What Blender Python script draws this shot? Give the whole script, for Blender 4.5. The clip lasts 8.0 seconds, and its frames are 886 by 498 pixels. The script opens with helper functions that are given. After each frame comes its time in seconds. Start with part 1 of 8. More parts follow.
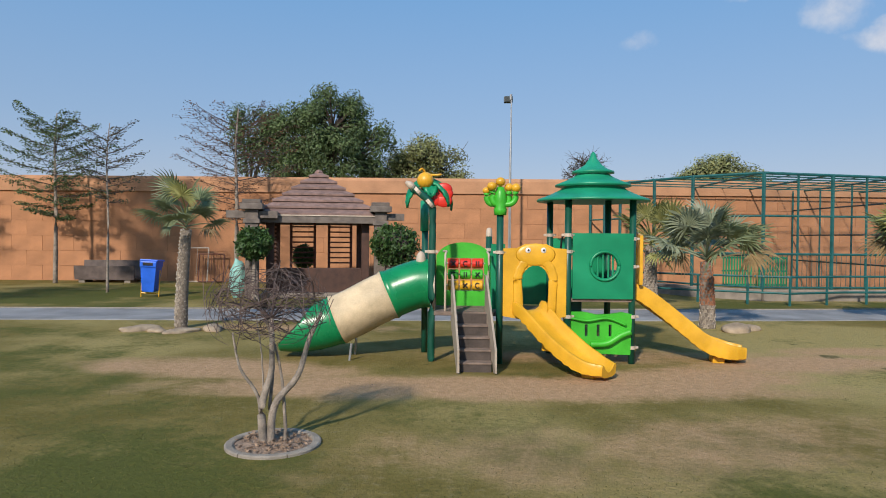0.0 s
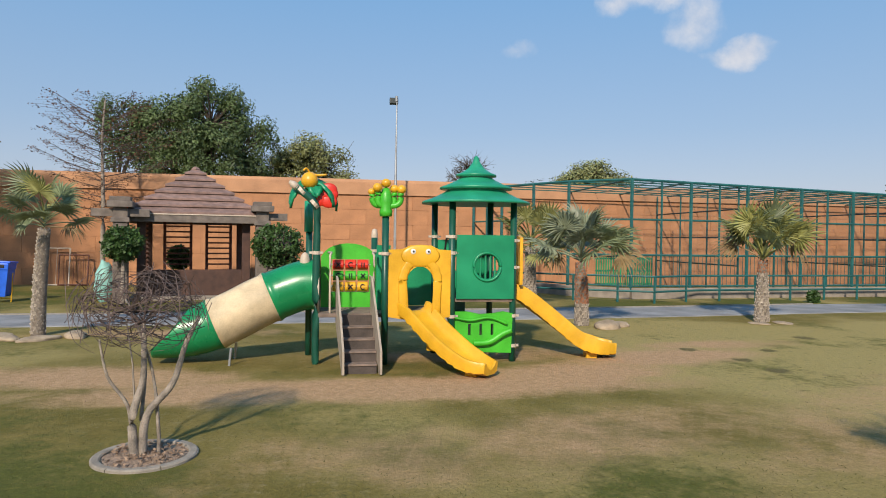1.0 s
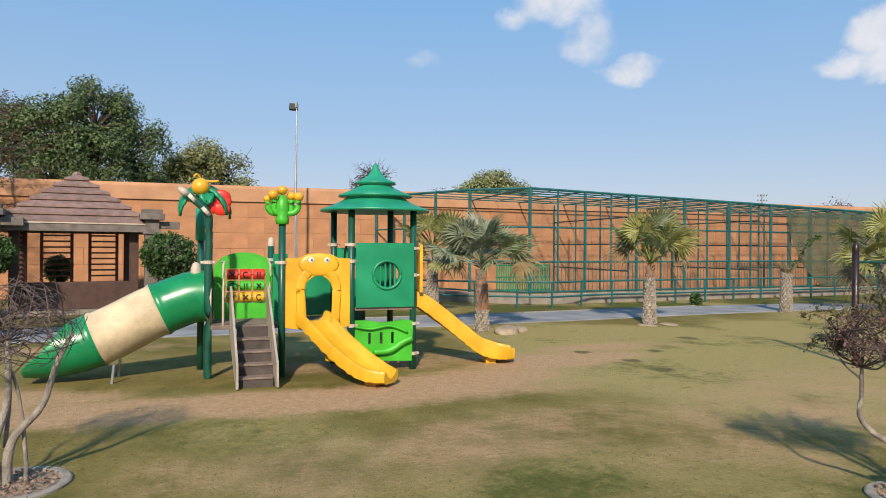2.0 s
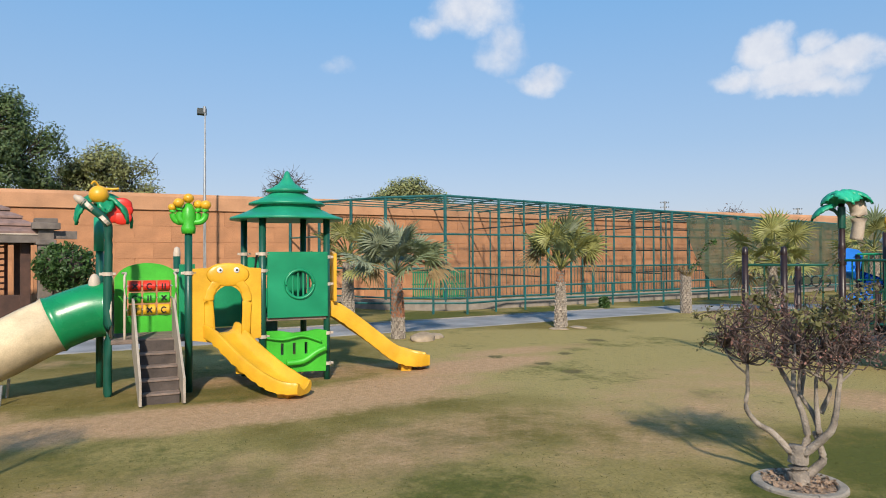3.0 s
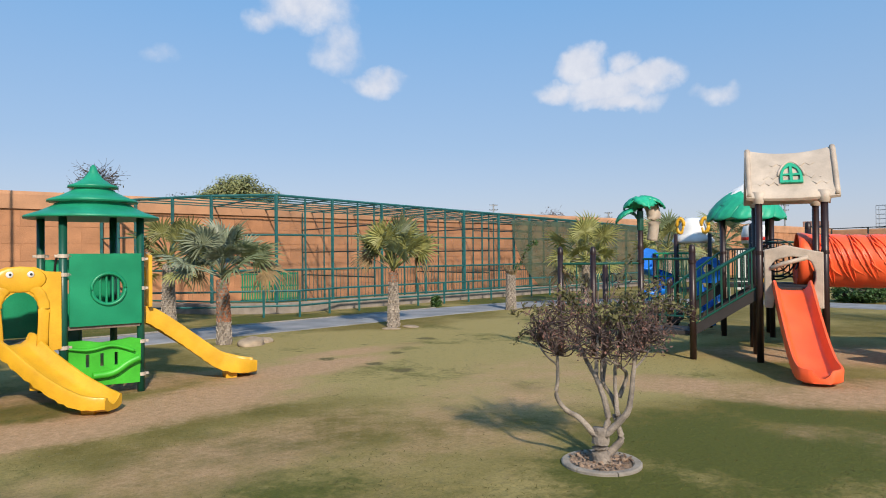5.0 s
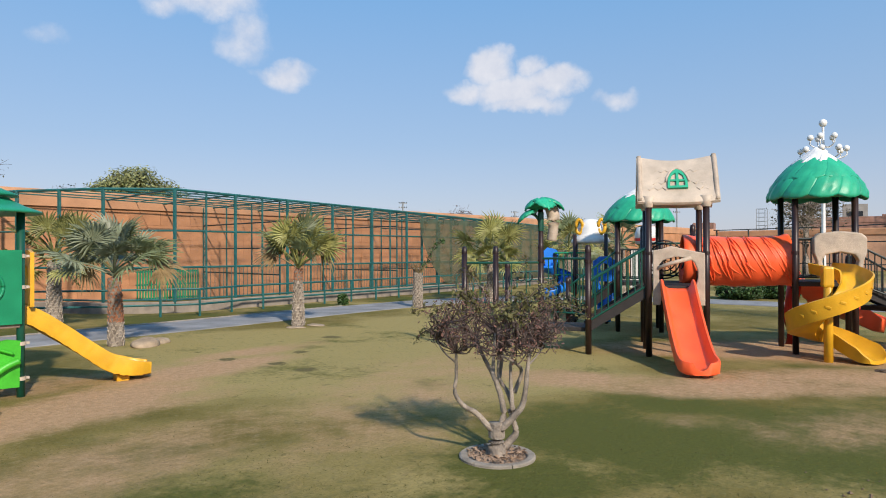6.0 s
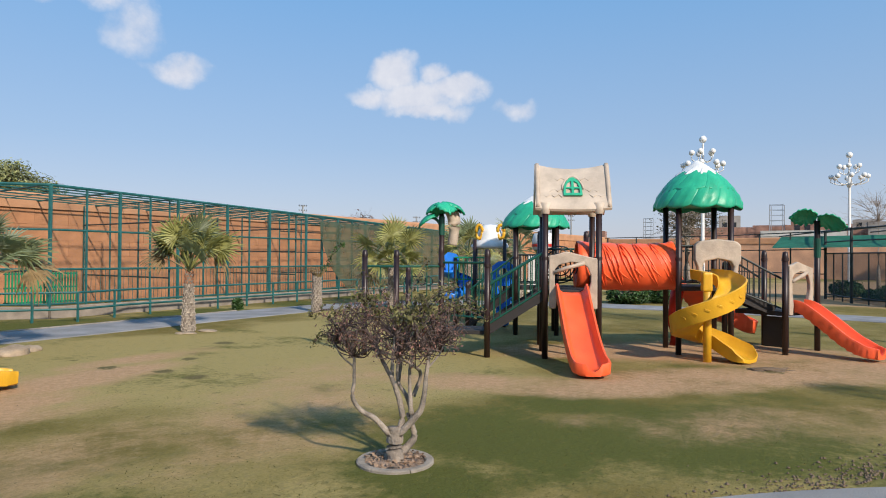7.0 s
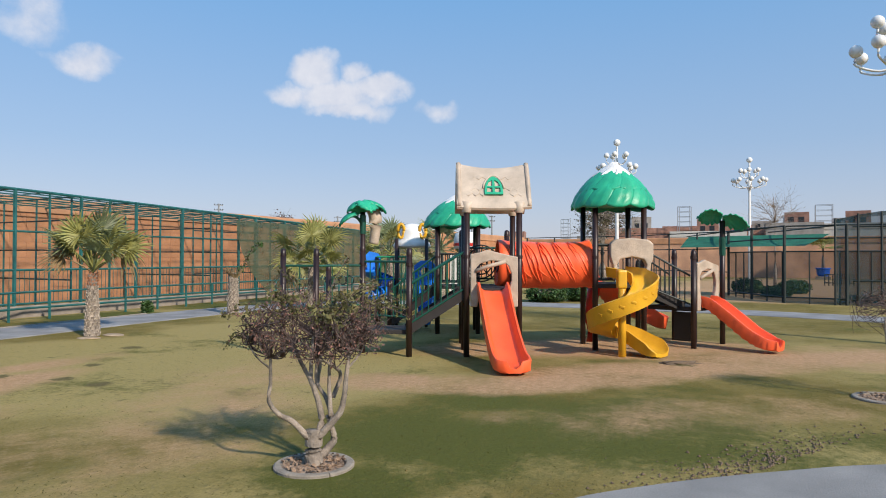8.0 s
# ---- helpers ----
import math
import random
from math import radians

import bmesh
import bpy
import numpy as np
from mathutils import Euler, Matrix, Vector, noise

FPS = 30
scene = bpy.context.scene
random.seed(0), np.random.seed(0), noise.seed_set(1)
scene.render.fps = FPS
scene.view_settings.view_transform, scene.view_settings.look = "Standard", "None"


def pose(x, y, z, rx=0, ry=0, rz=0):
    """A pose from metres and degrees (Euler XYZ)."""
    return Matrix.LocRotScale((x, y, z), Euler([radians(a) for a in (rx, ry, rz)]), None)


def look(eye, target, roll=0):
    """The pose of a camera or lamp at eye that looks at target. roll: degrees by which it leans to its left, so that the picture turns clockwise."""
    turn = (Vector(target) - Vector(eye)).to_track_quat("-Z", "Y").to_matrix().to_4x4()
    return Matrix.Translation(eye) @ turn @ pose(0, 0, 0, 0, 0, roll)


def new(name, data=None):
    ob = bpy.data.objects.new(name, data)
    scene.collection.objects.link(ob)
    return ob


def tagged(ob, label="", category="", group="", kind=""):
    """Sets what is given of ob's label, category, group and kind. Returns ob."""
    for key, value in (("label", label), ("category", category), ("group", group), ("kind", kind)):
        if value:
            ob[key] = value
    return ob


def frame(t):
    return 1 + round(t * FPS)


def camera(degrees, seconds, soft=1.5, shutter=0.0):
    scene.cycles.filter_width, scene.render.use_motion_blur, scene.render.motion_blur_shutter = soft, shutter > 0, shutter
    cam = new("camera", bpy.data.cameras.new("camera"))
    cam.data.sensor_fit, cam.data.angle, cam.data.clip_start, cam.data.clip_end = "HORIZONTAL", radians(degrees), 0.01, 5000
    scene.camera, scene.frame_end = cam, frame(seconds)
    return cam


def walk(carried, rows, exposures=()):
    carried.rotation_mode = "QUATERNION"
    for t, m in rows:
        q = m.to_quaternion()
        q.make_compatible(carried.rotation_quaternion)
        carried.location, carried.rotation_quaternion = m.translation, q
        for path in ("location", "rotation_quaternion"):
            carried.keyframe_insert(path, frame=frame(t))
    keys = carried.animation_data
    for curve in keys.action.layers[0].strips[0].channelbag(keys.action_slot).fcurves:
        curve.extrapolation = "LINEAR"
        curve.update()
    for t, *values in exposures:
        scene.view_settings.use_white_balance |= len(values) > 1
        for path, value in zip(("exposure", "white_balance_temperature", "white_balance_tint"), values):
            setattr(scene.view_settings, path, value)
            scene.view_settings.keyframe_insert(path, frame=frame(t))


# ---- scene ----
cam = camera(67.80, 8.0, soft=1.0)
ROWS = [
    (0.0, 0.000, 0.000, 1.900, 0.00, -1.02, -0.49),
    (0.5, -0.006, -0.028, 1.909, -5.00, -1.08, -0.68),
    (1.0, -0.003, -0.030, 1.906, -9.93, -0.84, -0.74),
    (1.5, 0.040, -0.011, 1.900, -14.31, -0.47, -0.64),
    (3.0, 0.116, -0.072, 1.914, -25.35, 0.56, 0.26),
    (3.5, 0.137, -0.094, 1.914, -28.98, 0.66, 0.36),
    (4.0, 0.167, -0.077, 1.906, -32.56, 0.72, 0.41),
    (4.5, 0.200, -0.075, 1.902, -35.99, 0.70, 0.52),
    (6.0, 0.196, -0.231, 1.937, -47.33, 0.25, 0.19),
    (6.5, 0.219, -0.226, 1.931, -51.76, 0.41, -0.21),
    (7.0, 0.270, -0.187, 1.908, -55.88, 0.70, -0.38),
    (7.5, 0.332, -0.148, 1.886, -59.47, 0.84, -0.37),
    (8.0, 0.360, -0.141, 1.875, -62.64, 0.78, -0.19),
]
walk(cam, [(t, pose(x, y, z, 90 + pitch, roll, yaw)) for t, x, y, z, yaw, pitch, roll in ROWS],
     exposures=[(0.0, -0.08, 6360, 11), (0.5, -0.05, 6500, 11), (1.0, 0.05, 6720, 11), (1.5, 0.18, 6820, 11), (3.0, 0.17, 6540, 10), (4.5, 0.13, 6510, 11), (6.0, 0.13, 6580, 12), (8.0, 0.12, 6530, 12)])

# ---- sky and sun ----
SUN_TO = Vector((-0.372, -0.928, 0.0)).normalized()      # towards the sun, level
SUN_UP = radians(33)
sky_world = bpy.data.worlds.new("sky")
scene.world = sky_world
sky_world.use_nodes = True
wn, wl = sky_world.node_tree.nodes, sky_world.node_tree.links
wn.clear()


def wnode(kind, operation=""):
    n = wn.new(kind)
    if operation:
        n.operation = operation
    return n


sky = wnode("ShaderNodeTexSky")
sky.sky_type, sky.sun_disc, sky.sun_elevation, sky.sun_rotation = "NISHITA", False, SUN_UP, math.atan2(SUN_TO.x, SUN_TO.y)
sky.air_density, sky.dust_density, sky.ozone_density = 1.0, 0.8, 3.0
back = wnode("ShaderNodeBackground")
back.inputs["Strength"].default_value = 0.108
wout = wnode("ShaderNodeOutputWorld")
wl.new(back.outputs[0], wout.inputs[0])

# clouds: soft heaps at fixed bearings (degrees to the right of +y, degrees up, half width, half height, weight)
CLOUDS = [(27.6, 20.3, 5.0, 3.0, 1.0), (30.6, 17.4, 2.6, 2.6, 0.75), (33.8, 14.6, 3.1, 1.3, 0.95), (24.6, 19.0, 2.6, 1.5, 0.8),
          (53.6, 13.7, 5.0, 1.7, 1.2), (51.6, 15.5, 2.5, 1.9, 1.2), (57.2, 14.2, 3.2, 1.6, 1.15), (49.3, 13.7, 2.4, 1.2, 0.95), (54.6, 12.6, 4.6, 1.1, 1.05), (55.2, 15.4, 1.6, 1.2, 0.9),
          (62.3, 12.7, 2.4, 1.2, 0.75), (16.6, 15.9, 2.2, 0.9, 0.42), (24.0, 25.5, 5.0, 2.2, 0.6), (-70.0, 22.0, 12.0, 4.0, 0.9),
          (130.0, 18.0, 11.0, 4.0, 1.0), (200.0, 24.0, 14.0, 5.0, 0.9)]
coord = wnode("ShaderNodeTexCoord")
warp = wnode("ShaderNodeTexNoise")
warp.inputs["Scale"].default_value, warp.inputs["Detail"].default_value, warp.inputs["Roughness"].default_value = 13.0, 8.0, 0.52
wl.new(coord.outputs["Generated"], warp.inputs["Vector"])


shift = wnode("ShaderNodeVectorMath", "SUBTRACT")
wl.new(warp.outputs[1], shift.inputs[0])
shift.inputs[1].default_value = (0.5, 0.5, 0.5)
shift_s = wnode("ShaderNodeVectorMath", "SCALE")
wl.new(shift.outputs[0], shift_s.inputs[0])
shift_s.inputs["Scale"].default_value = 0.075
warped = wnode("ShaderNodeVectorMath", "ADD")
wl.new(coord.outputs["Generated"], warped.inputs[0])
wl.new(shift_s.outputs[0], warped.inputs[1])


def wmath(op, a, b):
    n = wnode("ShaderNodeMath", operation=op)
    for i, v in enumerate((a, b)):
        if isinstance(v, (int, float)):
            n.inputs[i].default_value = v
        else:
            wl.new(v, n.inputs[i])
    return n.outputs[0]


puffs = wnode("ShaderNodeTexNoise")
puffs.inputs["Scale"].default_value, puffs.inputs["Detail"].default_value, puffs.inputs["Roughness"].default_value = 34.0, 6.0, 0.6
wl.new(coord.outputs["Generated"], puffs.inputs["Vector"])
total = 0.0
for az, el, hw, hh, weight in CLOUDS:
    a, e = radians(az), radians(el)
    mid = Vector((math.sin(a) * math.cos(e), math.cos(a) * math.cos(e), math.sin(e)))
    right = Vector((math.cos(a), -math.sin(a), 0))
    over = right.cross(mid)
    sub = wnode("ShaderNodeVectorMath", operation="SUBTRACT")
    wl.new(warped.outputs[0], sub.inputs[0])
    sub.inputs[1].default_value = mid
    parts2 = []
    for axis, half in ((right, radians(hw)), (over, radians(hh)), (mid, 0.5)):
        d = wnode("ShaderNodeVectorMath", operation="DOT_PRODUCT")
        wl.new(sub.outputs[0], d.inputs[0])
        d.inputs[1].default_value = axis / half
        parts2.append(wmath("MULTIPLY", d.outputs["Value"], d.outputs["Value"]))
    dist = wmath("ADD", wmath("ADD", parts2[0], parts2[1]), parts2[2])
    blob = wmath("MULTIPLY", wmath("MAXIMUM", wmath("SUBTRACT", 1.0, dist), 0.0), weight)
    total = blob if isinstance(total, float) else wmath("MAXIMUM", total, blob)
dens = wmath("SUBTRACT", wmath("ADD", wmath("MULTIPLY", total, 2.0), wmath("MULTIPLY", puffs.outputs[0], 1.3)), 0.95)
gate = wmath("MINIMUM", wmath("MULTIPLY", total, 5.0), 1.0)
ramp = wnode("ShaderNodeMapRange")
ramp.interpolation_type = "SMOOTHSTEP"
wl.new(wmath("MULTIPLY", dens, gate), ramp.inputs["Value"])
ramp.inputs["From Min"].default_value, ramp.inputs["From Max"].default_value = 0.0, 1.85
ramp.inputs["To Max"].default_value = 0.84
cmix = wnode("ShaderNodeMix")
cmix.data_type = "RGBA"
wl.new(ramp.outputs[0], cmix.inputs["Factor"])
haze = wnode("ShaderNodeMix")
haze.data_type, haze.blend_type = "RGBA", "MULTIPLY"
haze.inputs["Factor"].default_value = 1.0
updown = wnode("ShaderNodeSeparateXYZ")
tint = wnode("ShaderNodeValToRGB")
tint.color_ramp.elements[0].position, tint.color_ramp.elements[1].position = 0.0, 0.42
tint.color_ramp.elements[0].color, tint.color_ramp.elements[1].color = (0.92, 0.85, 0.92, 1), (1.10, 1.17, 1.18, 1)
wl.new(coord.outputs["Generated"], updown.inputs[0])
wl.new(updown.outputs[2], tint.inputs[0])
wl.new(tint.outputs[0], haze.inputs["B"])
wl.new(sky.outputs[0], haze.inputs["A"])
veil = wnode("ShaderNodeValToRGB")          # thin even haze that flattens the sky from side to side
veil.color_ramp.elements[0].position, veil.color_ramp.elements[1].position = 0.0, 0.42
veil.color_ramp.elements[0].color, veil.color_ramp.elements[1].color = (0.475, 0.505, 0.575, 1), (0.135, 0.355, 0.66, 1)
mid_sky = veil.color_ramp.elements.new(0.16)
mid_sky.color = (0.290, 0.425, 0.605, 1)
wl.new(updown.outputs[2], veil.inputs[0])
veil_s = wnode("ShaderNodeVectorMath", "SCALE")
wl.new(veil.outputs[0], veil_s.inputs[0])
veil_s.inputs["Scale"].default_value = 10.8
even = wnode("ShaderNodeMix")
even.data_type = "RGBA"
even.inputs["Factor"].default_value = 0.72
wl.new(haze.outputs["Result"], even.inputs["A"])
wl.new(veil_s.outputs[0], even.inputs["B"])
wl.new(even.outputs["Result"], cmix.inputs["A"])
body = wnode("ShaderNodeMix")
body.data_type = "RGBA"
wl.new(puffs.outputs[0], body.inputs["Factor"])
body.inputs["A"].default_value, body.inputs["B"].default_value = (4.9, 5.3, 6.3, 1), (8.0, 7.9, 7.9, 1)
wl.new(body.outputs["Result"], cmix.inputs["B"])
wl.new(cmix.outputs["Result"], back.inputs["Color"])

sun = new("sun", bpy.data.lights.new("sun", "SUN"))
sun.data.energy, sun.data.angle, sun.data.color = 4.6, radians(2.4), (1.0, 0.895, 0.745)
sun.matrix_world = look(SUN_TO * 60 * math.cos(SUN_UP) + Vector((0, 0, 60 * math.sin(SUN_UP))), (0, 0, 0))

# ---- materials ----


def mat(name, colour, rough=0.6, vary=0.18, scale=6.0, bump=0.15, metal=0.0, second=None, fine=60.0, coat=0.0, rand=0.0, spec=0.5, through_light=0.0, blotch=0.0):
    """A worn surface: colour with a broad stain and a fine grain, uneven gloss and relief."""
    m = bpy.data.materials.new(name)
    m.use_nodes = True
    nt, ln = m.node_tree.nodes, m.node_tree.links
    b = nt["Principled BSDF"]
    tc = nt.new("ShaderNodeTexCoord")
    broad, grain = nt.new("ShaderNodeTexNoise"), nt.new("ShaderNodeTexNoise")
    for n, s, dt in ((broad, scale, 5.0), (grain, fine, 3.0)):
        n.inputs["Scale"].default_value, n.inputs["Detail"].default_value = s, dt
        ln.new(tc.outputs["Object"], n.inputs["Vector"])
    dark = [c * (1 - vary) for c in colour]
    light = [min(1.0, c * (1 + vary * 0.7)) for c in colour]
    if second:
        dark = second
    cr = nt.new("ShaderNodeValToRGB")
    cr.color_ramp.elements[0].position, cr.color_ramp.elements[1].position = 0.32, 0.68
    cr.color_ramp.elements[0].color, cr.color_ramp.elements[1].color = (*dark, 1), (*light, 1)
    ln.new(broad.outputs[0], cr.inputs[0])
    mix = nt.new("ShaderNodeMix")
    mix.data_type, mix.blend_type = "RGBA", "OVERLAY"
    mix.inputs["Factor"].default_value = min(1.0, vary * 1.6 + 0.1)
    ln.new(cr.outputs[0], mix.inputs["A"])
    gr = nt.new("ShaderNodeMapRange")
    gr.inputs["To Min"].default_value, gr.inputs["To Max"].default_value = 0.28, 0.72
    ln.new(grain.outputs[0], gr.inputs["Value"])
    ln.new(gr.outputs[0], mix.inputs["B"])
    out = mix.outputs["Result"]
    if rand:
        info, hsv = nt.new("ShaderNodeObjectInfo"), nt.new("ShaderNodeHueSaturation")
        mr = nt.new("ShaderNodeMapRange")
        mr.inputs["To Min"].default_value, mr.inputs["To Max"].default_value = 1 - rand, 1 + rand
        ln.new(info.outputs["Random"], mr.inputs["Value"])
        ln.new(mr.outputs[0], hsv.inputs["Value"])
        ln.new(out, hsv.inputs["Color"])
        out = hsv.outputs[0]
    if blotch:
        geo, hsv2, mr2 = nt.new("ShaderNodeNewGeometry"), nt.new("ShaderNodeHueSaturation"), nt.new("ShaderNodeMapRange")
        mr2.inputs["To Min"].default_value, mr2.inputs["To Max"].default_value = 1 - blotch, 1 + blotch
        ln.new(geo.outputs["Random Per Island"], mr2.inputs["Value"])
        ln.new(mr2.outputs[0], hsv2.inputs["Value"])
        ln.new(out, hsv2.inputs["Color"])
        out = hsv2.outputs[0]
    ln.new(out, b.inputs["Base Color"])
    rr = nt.new("ShaderNodeMapRange")
    rr.inputs["To Min"].default_value, rr.inputs["To Max"].default_value = max(0.03, rough - 0.12), min(1.0, rough + 0.15)
    ln.new(broad.outputs[0], rr.inputs["Value"])
    ln.new(rr.outputs[0], b.inputs["Roughness"])
    b.inputs["Metallic"].default_value = metal
    b.inputs["Specular IOR Level"].default_value = spec
    b.inputs["Coat Weight"].default_value = coat
    if through_light:
        b.inputs["Subsurface Weight"].default_value = 0.0
        tr, ms = nt.new("ShaderNodeBsdfTranslucent"), nt.new("ShaderNodeMixShader")
        ln.new(out, tr.inputs["Color"])
        ms.inputs[0].default_value = through_light
        ln.new(b.outputs[0], ms.inputs[1])
        ln.new(tr.outputs[0], ms.inputs[2])
        ln.new(ms.outputs[0], nt["Material Output"].inputs[0])
    if bump:
        bn = nt.new("ShaderNodeBump")
        bn.inputs["Strength"].default_value, bn.inputs["Distance"].default_value = bump, 0.02
        ln.new(grain.outputs[0], bn.inputs["Height"])
        ln.new(bn.outputs[0], b.inputs["Normal"])
    return m


